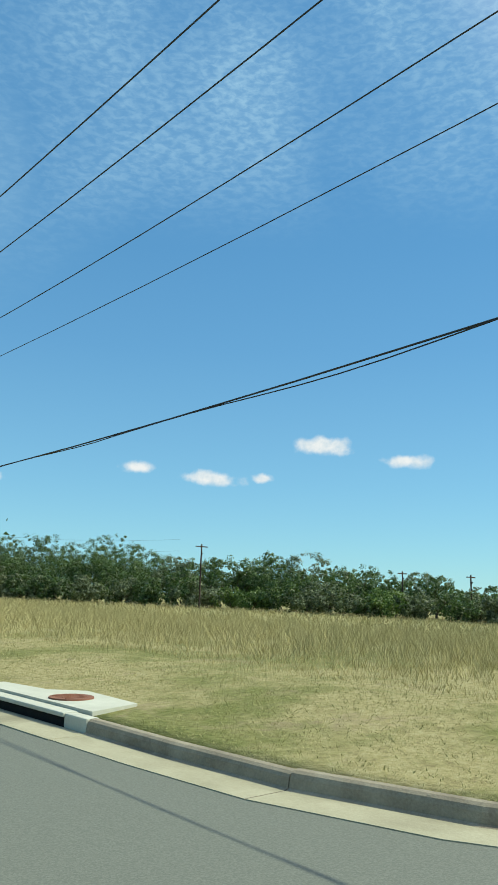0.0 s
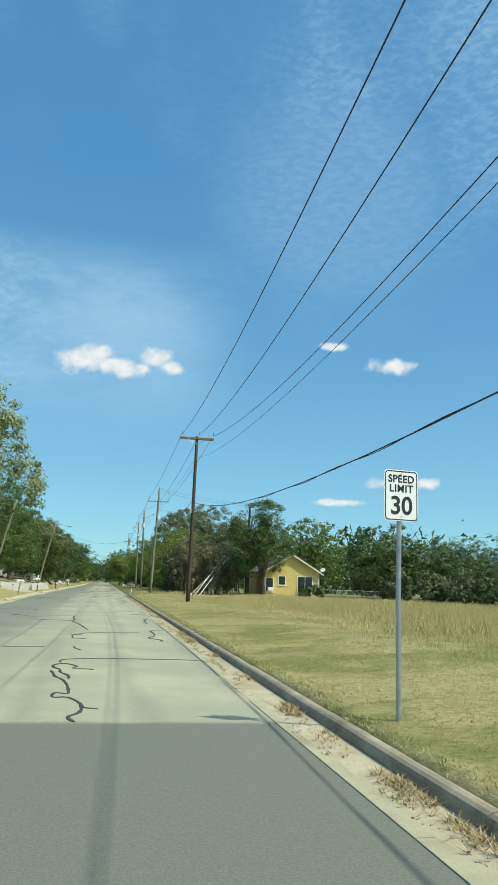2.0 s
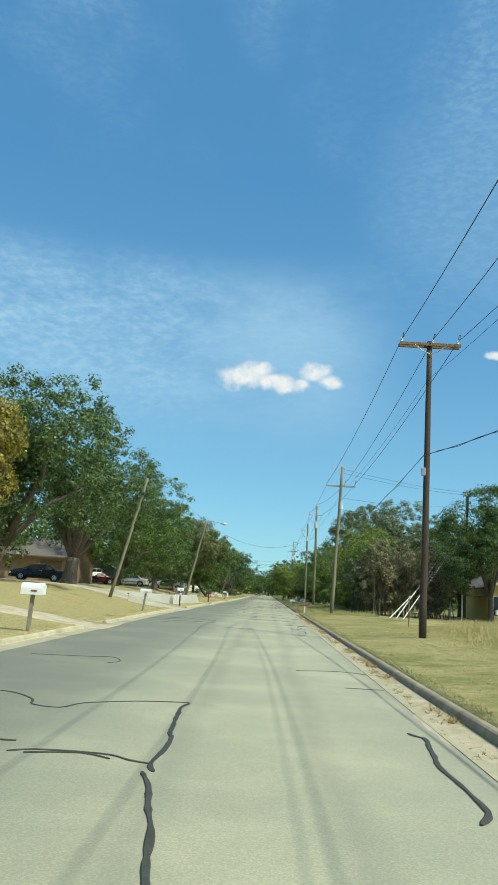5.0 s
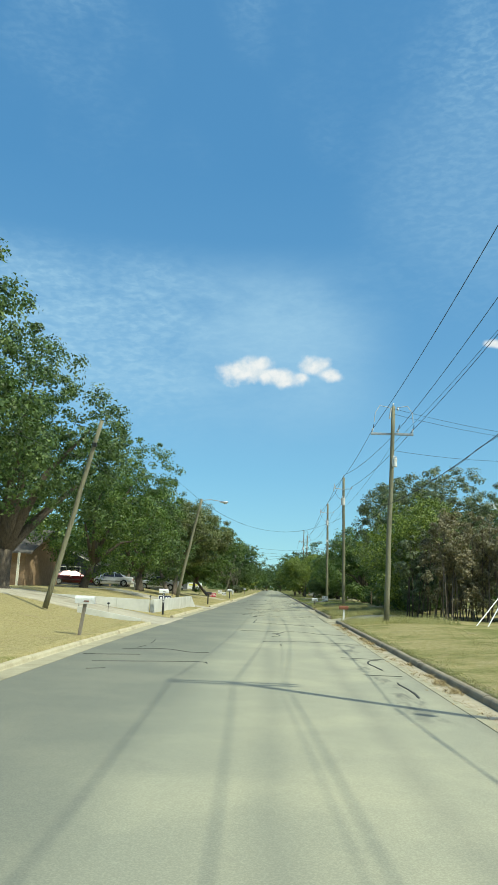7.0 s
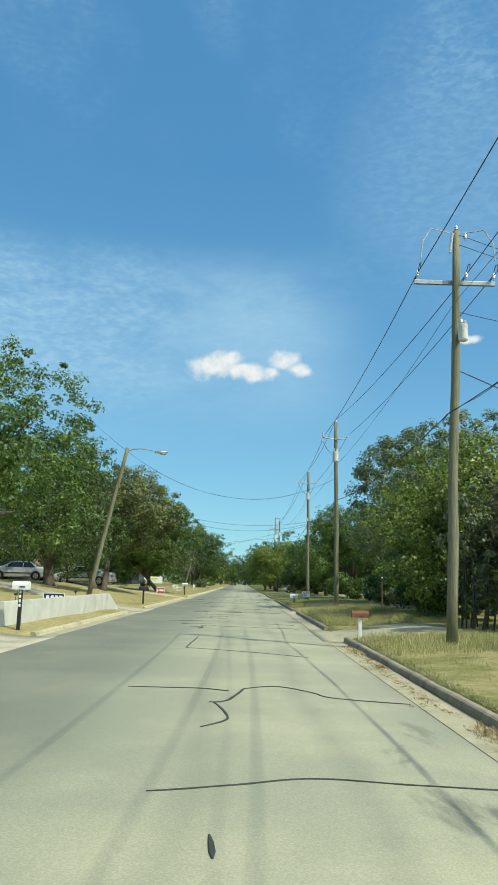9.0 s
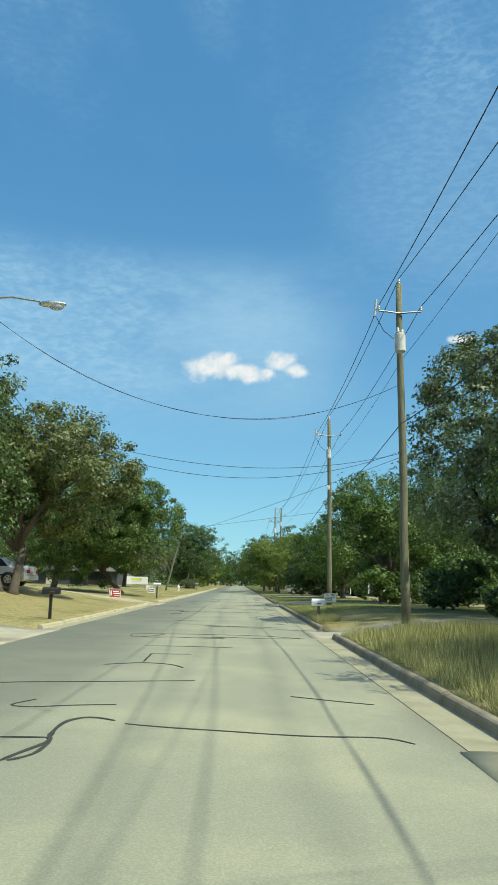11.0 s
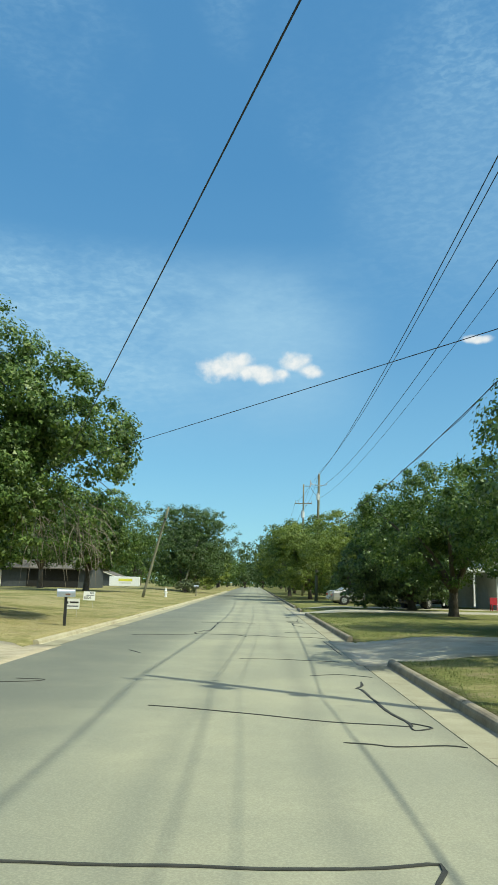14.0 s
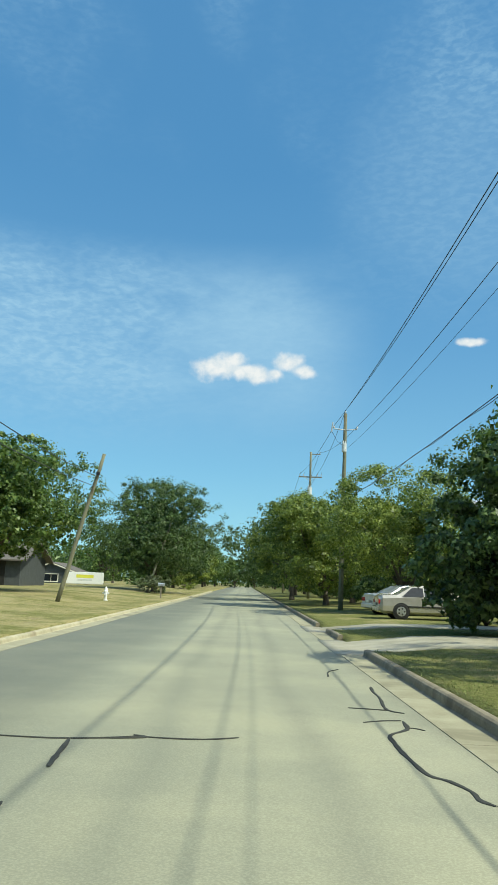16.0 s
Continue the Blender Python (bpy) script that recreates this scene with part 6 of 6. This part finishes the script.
hydrant()
for x, y, h in ((7.6, 40.5, 1.5), (6.9, 79.0, 1.6), (-8.7, 57.5, 0.45), (-9.6, 55.2, 0.45), (-8.2, 67.5, 0.4), (-8.0, 76.5, 0.4)):
    low = h < 1
    s = thing("garden_light" if low else "marker_post", "small black path light in the grass" if low else "slim wooden marker post with a white cap", "path light" if low else "post", (x, y, ground_z(x, y) + (0.35 if low and y > 64 else 0)), "path lights" if low else "marker posts")
    part("stem", tubed([(0, 0, -0.2), (0, 0, h)], 0.012 if low else 0.03, 8), M_BLACK if low else M_WOOD, s)
    part("cap", tubed([(0, 0, h - 0.02), (0, 0, h + 0.03), (0, 0, h + 0.05)], [0.07, 0.075, 0.02] if low else [0.045, 0.045, 0.02], 10), M_BLACK if low else M_WHITE, s)


# ---- low retaining wall ----
def retaining_wall():
    s = thing("wall_1", "low pale rendered retaining wall along the raised lawn", "retaining wall", kind="structure")
    def run(a, b, h0, h1, t=0.2, n=5):
        a, b = Vector((*a, 0)), Vector((*b, 0))
        d = (b - a).normalized()
        nrm = Vector((-d.y, d.x, 0)) * t / 2
        for k in range(n):
            p, q = a.lerp(b, k / n) + d * 0.004, a.lerp(b, (k + 1) / n) - d * 0.004
            ha, hb = h0 + (h1 - h0) * k / n, h0 + (h1 - h0) * (k + 1) / n
            bm = bmesh.new()
            lo = [bm.verts.new(v + Vector((0, 0, -0.2))) for v in (p - nrm, q - nrm, q + nrm, p + nrm)]
            hi = [bm.verts.new(v + Vector((0, 0, hh))) for v, hh in ((p - nrm, ha), (q - nrm, hb), (q + nrm, hb), (p + nrm, ha))]
            bm.faces.new(lo[::-1])
            top = bm.faces.new(hi)
            for i in range(4):
                j = (i + 1) % 4
                bm.faces.new((lo[i], lo[j], hi[j], hi[i]))
            bmesh.ops.recalc_face_normals(bm, faces=bm.faces)
            bmesh.ops.bevel(bm, geom=list(top.edges), offset=0.015, segments=2, affect="EDGES")
            part("wall_panel", bm, M_WALL, s)
    run((-7.45, 63.4), (-6.95, 79.2), 0.92, 0.95, n=5)
    run((-6.95, 79.2), (-6.9, 81.8), 0.95, 0.2, n=1)
    run((-7.6, 63.4), (-13.0, 62.0), 0.92, 1.1, n=3)
    run((-13.0, 62.0), (-24.0, 59.2), 1.1, 1.5, n=4)
    run((-6.55, 54.5), (-9.4, 54.2), 0.24, 0.72, n=1)


M_WALL = grainy("pale grey render", (0.46, 0.46, 0.42), (0.62, 0.62, 0.57), 1.3, 45.0, 0.88, relief=0.25, at_place=True, stain=(0.40, 0.39, 0.33))
retaining_wall()


# ---- houses ----
def window(parent, x0, x1, z0, z1, y, panes=2, out=-1, axis="x"):
    """A framed window set proud of a wall that faces -y (or +x with axis y)."""
    def at(a, b, c, d, lo, hi):
        if axis == "x":
            return boxed((a, min(y + out * lo, y + out * hi), c), (b, max(y + out * lo, y + out * hi), d))
        return boxed((min(y + out * lo, y + out * hi), a, c), (max(y + out * lo, y + out * hi), b, d))
    w_ = part("window", at(x0 - 0.09, x1 + 0.09, z0 - 0.09, z1 + 0.09, 0.002, 0.035), M_CREAM, parent)
    step_ = (x1 - x0) / panes
    for k in range(panes):
        part("pane", at(x0 + k * step_ + 0.03, x0 + (k + 1) * step_ - 0.03, z0, z1, 0.037, 0.045), M_GLASS, w_)
    part("sill", at(x0 - 0.14, x1 + 0.14, z0 - 0.15, z0 - 0.092, 0.002, 0.08), M_CREAM, w_)
    return w_


def gable_house(name, label, at, wd, dp, eave, rise, wall_mat, roof_mat, boards=True, base=0.0, turn=0.0, over=0.45, gable_front=True):
    """A house whose front wall faces -y; with gable_front the ridge runs along y."""
    s = thing(name, label, "house", at, turn=turn)
    bm = bmesh.new()
    if gable_front:
        prof = [(-wd / 2, base), (wd / 2, base), (wd / 2, eave), (0, eave + rise), (-wd / 2, eave)]
        bm2 = outline_solid(prof, dp)
        bm2.transform(Matrix.Translation((0, dp / 2, 0)))
        part("wall", bm2, wall_mat, s)
    else:
        prof = [(-dp / 2, base), (dp / 2, base), (dp / 2, eave), (0, eave + rise), (-dp / 2, eave)]
        bm2 = outline_solid(prof, wd)
        bm2.transform(Matrix.Translation((0, dp / 2, 0)) @ Matrix.Rotation(radians(90), 4, "Z"))
        part("wall", bm2, wall_mat, s)
    bm.free()
    if boards:
        n = int((eave - base) / 0.17)
        for k in range(n):
            z = base + 0.03 + k * 0.17
            part("weatherboard", boxed((-wd / 2 - 0.012, -0.022, z), (wd / 2 + 0.012, -0.002, z + 0.155), 0.004), wall_mat, s)
        m = int(rise / 0.17)
        for k in range(m):
            z = eave + 0.02 + k * 0.17
            half = (wd / 2) * (1 - (z + 0.15 - eave) / rise)
            if gable_front and half > 0.1:
                part("weatherboard", boxed((-half, -0.022, z), (half, -0.002, z + 0.155), 0.004), wall_mat, s)
    th = 0.14
    for sg in (-1, 1):
        run = wd if gable_front else dp
        ov = over
        k = rise / (run / 2)
        pts = [(0, eave + rise + 0.02), (sg * (run / 2 + ov), eave - ov * k + 0.02), (sg * (run / 2 + ov), eave - ov * k + th), (0, eave + rise + th)]
        r = outline_solid(pts, (dp if gable_front else wd) + 2 * over)
        r.transform(Matrix.Translation((0, dp / 2, 0)) if gable_front else Matrix.Translation((0, dp / 2, 0)) @ Matrix.Rotation(radians(90), 4, "Z"))
        roof = part("roof", r, roof_mat, s)
        if gable_front:
            f = outline_solid([(0, eave + rise - 0.12), (sg * (run / 2 + ov), eave - ov * k - 0.12), (sg * (run / 2 + ov), eave - ov * k + 0.05), (0, eave + rise + 0.05)], 0.04)
            f.transform(Matrix.Translation((0, -over - 0.025, 0)))
            part("bargeboard", f, M_CREAM, s)
    return s


yh = gable_house("house", "yellow weatherboard house with cream trim and gable", (21.9, 64.6, -0.05), 6.6, 9.5, 3.35, 1.95, M_YELLOW, M_SHINGLE, True, 0.55)
part("skirting", boxed((-3.25, -0.01, -0.1), (3.25, 0.05, 0.56)), M_CREAM, yh, "cream crawl-space skirting")
window(yh, 0.75, 2.5, 1.0, 2.75, -0.022, 2)
window(yh, -1.55, -0.75, 1.8, 2.75, -0.022, 1)
window(yh, -3.05, -2.2, 1.0, 2.5, -0.022, 1)
part("air_conditioner", boxed((-2.9, -0.42, 1.05), (-2.3, -0.03, 1.45), 0.02), M_WHITE, yh, "white window air conditioner")
for x in (-3.3, 3.3):
    part("corner_board", boxed((x - 0.06, -0.03, 0.5), (x + 0.06, 0.05, 3.35)), M_CREAM, yh)
dish = part("satellite_dish", tubed([(3.75, -0.3, 3.55), (3.7, -0.36, 3.6), (3.66, -0.42, 3.66)], [0.05, 0.24, 0.3], 16), M_CAN, yh)
part("porch_roof", boxed((-5.6, 0.4, 2.5), (-3.3, 5.0, 2.65)), M_SHINGLE, yh)
for y in (0.5, 4.8):
    part("porch_post", boxed((-5.5, y - 0.06, 0.0), (-5.38, y + 0.06, 2.5)), M_CREAM, yh)

h1 = gable_house("house", "low tan brick ranch house with brown shingle roof", (-25.5, 76.0, 1.3), 13.0, 9.0, 2.6, 1.7, M_BRICK, M_SHINGLE, False, -0.3, 0, 0.7, False)
part("garage_door", boxed((3.2, -0.05, 0.0), (5.4, -0.01, 2.1), 0.01), M_WOOD, h1, "brown panelled door")
window(h1, -3.5, -1.5, 0.9, 2.1, 0.0, 2)
part("porch_post", boxed((6.3, -1.1, 0), (6.45, -0.95, 2.4)), M_CREAM, h1)
h2 = gable_house("house", "blue-grey house darkened for oak shade with gable", (-27.0, 112.0, 1.2), 10.0, 9.0, 2.7, 2.4, M_SLATE, M_SHINGLE, False, -0.3)
window(h2, 0.8, 3.2, 0.9, 2.2, 0.0, 3)
window(h2, -3.2, -1.4, 0.9, 2.2, 0.0, 2)
h3 = gable_house("house", "low house with shade-darkened siding and an open carport", (-31.8, 196.0, 0.5), 22.0, 9.0, 2.6, 1.6, M_SLATE, M_SHINGLE, False, -0.3, 0, 0.7, False)
# Flat near-black panel drawn in place of the carport's shaded depth.
part("carport_shade_panel", boxed((3.0, -0.04, 0.05), (9.6, -0.006, 2.35)), M_DARK, h3, "dark panel standing for deep carport shade")
part("door", boxed((-1.2, -0.05, 0.1), (-0.2, -0.008, 2.15), 0.01), M_CREAM, h3)
window(h3, -6.0, -3.5, 0.9, 2.1, 0.0, 2)
h4 = gable_house("house", "small dark grey gabled house behind a trailer", (-28.8, 240.0, 0.1), 7.5, 9.0, 2.2, 1.3, M_SLATE, M_SHINGLE, True, -0.3)
window(h4, -1.0, 1.0, 0.8, 1.8, -0.022, 2)
h6 = gable_house("house", "single-storey tan house deep among trees", (-33.0, 132.0, 0.6), 14.0, 9.0, 2.6, 1.7, M_BRICK, M_SHINGLE, False, -0.3, 0, 0.6, False)
window(h6, 1.0, 3.4, 0.9, 2.1, 0.0, 2)
window(h6, -4.0, -1.6, 0.9, 2.1, 0.0, 2)
h5 = gable_house("house", "pale siding house with a white flat carport", (21.5, 152.0, 0.5), 9.0, 9.0, 2.6, 1.5, M_SIDING, M_SHINGLE, True, -0.3, 0, 0.5, False)
part("carport_roof", boxed((-9.2, -1.0, 2.35), (-4.0, 5.6, 2.6), 0.02), M_WHITE, h5, "white flat carport roof")
for x in (-8.4, -6.3, -4.2):
    part("carport_post", boxed((x - 0.05, -0.9, 0), (x + 0.05, -0.8, 2.36)), M_WHITE, h5)
part("storage_wall", boxed((-9.1, 4.8, -0.2), (-4.6, 5.0, 2.36)), M_SIDING, h5)
window(h5, -1.5, 0.5, 0.9, 2.1, -0.022, 2)
part("door", boxed((1.6, -0.06, 0.0), (2.6, -0.024, 2.05), 0.01), M_CREAM, h5)


def plastic_chair(at):
    s = thing("garden_chair", "red plastic garden chair beside the carport", "chair", (at[0], at[1], ground_z(*at)))
    part("seat", boxed((-0.25, -0.25, 0.4), (0.25, 0.25, 0.44), 0.015), M_RED, s)
    part("backrest", boxed((-0.25, 0.22, 0.44), (0.25, 0.26, 0.9), 0.015), M_RED, s)
    for x in (-0.22, 0.22):
        for y in (-0.22, 0.22):
            part("leg", boxed((x - 0.025, y - 0.025, -0.02), (x + 0.025, y + 0.025, 0.41)), M_RED, s)


plastic_chair((16.4, 150.6))


def trailer():
    s = thing("box_trailer", "white enclosed trailer with a yellow printed panel", "trailer", (-22.5, 233.0, ground_z(-22.4, 233) - 0.25), turn=4)
    part("body", boxed((-2.6, 0, 0.3), (2.6, 2.2, 1.95), 0.06), M_WHITE, s)
    part("printed_bar", boxed((-1.0, -0.012, 1.15), (1.4, -0.002, 1.6)), M_SUNNY, s, "yellow printed band")
    part("printed_bar", boxed((-0.8, -0.012, 0.75), (1.2, -0.002, 0.98)), M_CAN, s)
    for x in (-0.6, 0.4):
        w_ = part("wheel", tubed([(x, 0.02, 0.33), (x, 0.2, 0.33)], 0.33, 18), M_BLACK, s)
    part("hitch", boxed((2.6, 1.0, 0.36), (3.6, 1.15, 0.46)), M_STEEL, s)


trailer()


# ---- chain-link fence by the wood ----
def chain_fence():
    s = thing("chain_link_fence", "grey chain-link fence at the far field edge", "fence")
    a, b = Vector((25.6, 67.0, 0)), Vector((47.0, 68.0, 0))
    n = 9
    for k in range(n):
        p = a.lerp(b, k / (n - 1))
        part("post", tubed([(p.x, p.y, -0.4), (p.x, p.y, 1.35)], 0.03, 8), M_STEEL, s)
    part("top_rail", tubed([(a.x, a.y, 1.3), (b.x, b.y, 1.3)], 0.022, 6), M_STEEL, s)
    bm = bmesh.new()
    m = 150
    for k in range(m):
        x = a.x + (b.x - a.x) * k / m
        y = a.y + (b.y - a.y) * k / m
        for sx in (-1, 1):
            tube(bm, [(x, y, -0.1), (x + sx * 1.35, y, 1.28)], 0.004, 3, False)
    tagged(part("mesh", bm, M_STEEL, s), kind="stuff")


chain_fence()


# ---- cars ----
def paint(name, dark, light, rough=0.25):
    m, n, b = material(name)
    v = where(n)
    n.put(b.inputs["Base Color"], n.ramp(n.noise(v, 3.0, 4.0), [(0.3, dark), (0.7, light)]))
    b.inputs["Metallic"].default_value, b.inputs["Roughness"].default_value, b.inputs["Coat Weight"].default_value = 0.35, rough, 0.6
    return m


M_SILVER = paint("silver-beige car paint", (0.40, 0.38, 0.33), (0.50, 0.48, 0.43))
M_PEARL = paint("pale silver car paint", (0.55, 0.56, 0.57), (0.66, 0.67, 0.68))
M_NIGHT = paint("dark grey car paint", (0.02, 0.022, 0.026), (0.035, 0.038, 0.044))
M_MAROON = paint("dark red car paint", (0.05, 0.006, 0.007), (0.08, 0.010, 0.011))
M_TYRE = grainy("black tyre rubber", (0.012, 0.012, 0.012), (0.03, 0.03, 0.03), 8, 60, 0.85, 0, 0.3)
M_LAMP = grainy("red lamp lens", (0.32, 0.015, 0.015), (0.45, 0.03, 0.03), 8, 60, 0.2, 0, 0.0)
M_HEAD = grainy("clear lamp lens", (0.6, 0.62, 0.63), (0.78, 0.8, 0.8), 8, 60, 0.1, 0, 0.0)


def car(at, turn, mat, label, body_rows, glass_rows, wheels, name="car", length=4.7, wide=0.88, bed=None, wheel_r=0.32):
    """A car whose nose points to +x. body_rows: x, low edge, shoulder, top, top half-width."""
    s = thing(name, label, "car" if name == "car" else "pickup truck", (at[0], at[1], at[2] if len(at) > 2 else ground_z(at[0], at[1]) + 0.035), "parked cars", turn=turn)
    bm = bmesh.new()
    rings = []
    for x, lo, sh, top, tw in body_rows:
        e = 0.86 if x in (body_rows[0][0], body_rows[-1][0]) else 1.0
        w_ = wide * e
        prof = [(w_ * 0.82, lo), (w_ * 0.97, lo + 0.1), (w_, (lo + sh) / 2), (w_ * 0.965, sh), (max(tw, 0.02) * e, top), (max(tw, 0.02) * 0.6 * e, top + 0.025)]
        rings.append([bm.verts.new((x, p, z)) for p, z in prof] + [bm.verts.new((x, -p, z)) for p, z in reversed(prof)])
    k = len(rings[0])
    for a, b in zip(rings, rings[1:]):
        for j in range(k):
            bm.faces.new((a[j], a[(j + 1) % k], b[(j + 1) % k], b[j]))
    bm.faces.new(rings[0][::-1])
    bm.faces.new(rings[-1])
    bmesh.ops.recalc_face_normals(bm, faces=bm.faces)
    body = part("body", bm, mat, s, smooth=False)
    for x0, x1, x2, x3, z0, z1, y0, y1 in glass_rows:          # side windows: a four-cornered pane on both sides
        for sg in (-1, 1):
            g = bmesh.new()
            q = [g.verts.new((x, sg * (yy + 0.012), z)) for x, yy, z in ((x0, y0, z0), (x1, y0, z0), (x2, y1, z1), (x3, y1, z1))]
            q2 = [g.verts.new((v.co.x, v.co.y - sg * 0.02, v.co.z)) for v in q]
            g.faces.new(q)
            for i in range(4):
                g.faces.new((q[i], q[(i + 1) % 4], q2[(i + 1) % 4], q2[i]))
            bmesh.ops.recalc_face_normals(g, faces=g.faces)
            part("side_window", g, M_GLASS, s)
    for wx in wheels:
        for sg in (-1, 1):
            arch = part("wheel_arch", tubed([(wx, sg * (wide * 0.70), wheel_r), (wx, sg * (wide + 0.004), wheel_r)], wheel_r * 1.16, 24), M_BLACK, s)
            w_ = part("wheel", tubed([(wx, sg * (wide * 0.74), wheel_r), (wx, sg * (wide * 0.76), wheel_r), (wx, sg * (wide + 0.0), wheel_r), (wx, sg * (wide + 0.02), wheel_r)], [wheel_r * 0.9, wheel_r, wheel_r, wheel_r * 0.88], 24), M_TYRE, s, "black rubber tyre")
            part("rim", tubed([(wx, sg * (wide + 0.012), wheel_r), (wx, sg * (wide + 0.026), wheel_r), (wx, sg * (wide + 0.03), wheel_r)], [wheel_r * 0.66, wheel_r * 0.64, wheel_r * 0.2], 18), M_ALU, w_)
            for j in range(5):
                a = radians(72 * j)
                part("spoke_gap", tubed([(wx + math.cos(a) * wheel_r * 0.4, sg * (wide + 0.02), wheel_r + math.sin(a) * wheel_r * 0.4), (wx + math.cos(a) * wheel_r * 0.4, sg * (wide + 0.034), wheel_r + math.sin(a) * wheel_r * 0.4)], wheel_r * 0.12, 8), M_BLACK, w_)
    nose, tail = body_rows[-1], body_rows[0]
    for sg in (-1, 1):
        part("headlight", boxed((nose[0] - 0.12, sg * 0.62 - 0.17, nose[2] - 0.16), (nose[0] + 0.015, sg * 0.62 + 0.17, nose[2] - 0.02), 0.02), M_HEAD, s)
        part("tail_light", boxed((tail[0] - 0.015, sg * 0.62 - 0.16, tail[2] - 0.2), (tail[0] + 0.1, sg * 0.62 + 0.16, tail[2] - 0.02), 0.02), M_LAMP, s)
        part("door_mirror", boxed((0.75, sg * (wide + 0.02) - 0.07, 0.98), (0.9, sg * (wide + 0.02) + 0.07, 1.1), 0.02), mat, s)
        part("door_handle", boxed((-0.35, sg * (wide + 0.004) - 0.012, 0.8), (-0.15, sg * (wide + 0.004) + 0.012, 0.83)), M_CAN, s)
        part("side_trim", boxed((-1.1, sg * (wide + 0.002) - 0.01, 0.5), (1.15, sg * (wide + 0.002) + 0.01, 0.56)), M_BLACK, s)
    part("rear_bumper", boxed((tail[0] - 0.07, -wide * 0.84, 0.3), (tail[0] + 0.06, wide * 0.84, 0.52), 0.03), mat, s)
    part("front_bumper", boxed((nose[0] - 0.06, -wide * 0.84, 0.26), (nose[0] + 0.07, wide * 0.84, 0.48), 0.03), mat, s)
    part("plate_bar", boxed((tail[0] - 0.085, -0.16, 0.56), (tail[0] - 0.02, 0.16, 0.66)), M_CAN, s)
    return s


SEDAN = [(-2.35, 0.3, 0.82, 0.92, 0.66), (-2.2, 0.24, 0.86, 0.99, 0.74), (-1.55, 0.2, 0.9, 1.02, 0.76), (-0.95, 0.2, 0.92, 1.36, 0.6), (-0.5, 0.2, 0.92, 1.43, 0.6), (0.25, 0.2, 0.92, 1.42, 0.6), (0.55, 0.2, 0.92, 1.36, 0.6), (1.3, 0.2, 0.88, 0.98, 0.76), (2.1, 0.22, 0.78, 0.84, 0.72), (2.35, 0.28, 0.66, 0.72, 0.66)]
SEDAN_GLASS = [(-1.35, -0.42, -0.42, -0.9, 0.96, 1.34, 0.845, 0.655), (-0.36, 0.98, 0.5, -0.36, 0.96, 1.34, 0.845, 0.655)]
car((8.4, 158.2), 0, M_SILVER, "silver-beige sedan parked across the concrete drive", SEDAN, SEDAN_GLASS, (-1.4, 1.4))
car((-17.5, 100.5), 182, M_PEARL, "white sedan parked under the oaks", SEDAN, SEDAN_GLASS, (-1.4, 1.4))
car((-12.6, 101.2), 176, M_PEARL, "silver sedan parked beside the forked tree", SEDAN, SEDAN_GLASS, (-1.4, 1.4))
car((-21.5, 99.0), 30, M_MAROON, "dark red car in deep tree shade", SEDAN, SEDAN_GLASS, (-1.4, 1.4))
car((-19.5, 66.5), 190, M_NIGHT, "dark car parked beside the brick house", SEDAN, SEDAN_GLASS, (-1.4, 1.4))
car((8.6, 163.0), 20, M_PEARL, "pale car half hidden behind leaves", SEDAN, SEDAN_GLASS, (-1.4, 1.4))
PICKUP = [(-2.7, 0.45, 1.0, 1.06, 0.8), (-2.6, 0.38, 1.05, 1.1, 0.86), (-0.95, 0.36, 1.05, 1.1, 0.86), (-0.85, 0.36, 1.06, 1.74, 0.66), (0.35, 0.36, 1.06, 1.78, 0.66), (0.55, 0.36, 1.06, 1.74, 0.66), (1.15, 0.36, 1.05, 1.14, 0.84), (2.45, 0.38, 0.98, 1.08, 0.82), (2.6, 0.45, 0.85, 0.95, 0.76)]
PICKUP_GLASS = [(-0.7, 0.0, 0.0, -0.65, 1.12, 1.62, 0.90, 0.72), (0.06, 0.85, 0.48, 0.06, 1.12, 1.62, 0.90, 0.72)]
pk = car((12.2, 152.8), 55, M_NIGHT, "dark grey pickup truck parked before the carport", PICKUP, PICKUP_GLASS, (-1.65, 1.7), "pickup_truck", wide=0.95, wheel_r=0.39)
part("windscreen", outline_solid([(0.58, 1.66), (1.12, 1.16), (1.14, 1.18), (0.6, 1.69)], 1.25), M_GLASS, pk)
part("cargo_bed", boxed((-2.5, -0.72, 1.02), (-1.0, 0.72, 1.13)), M_BLACK, pk)
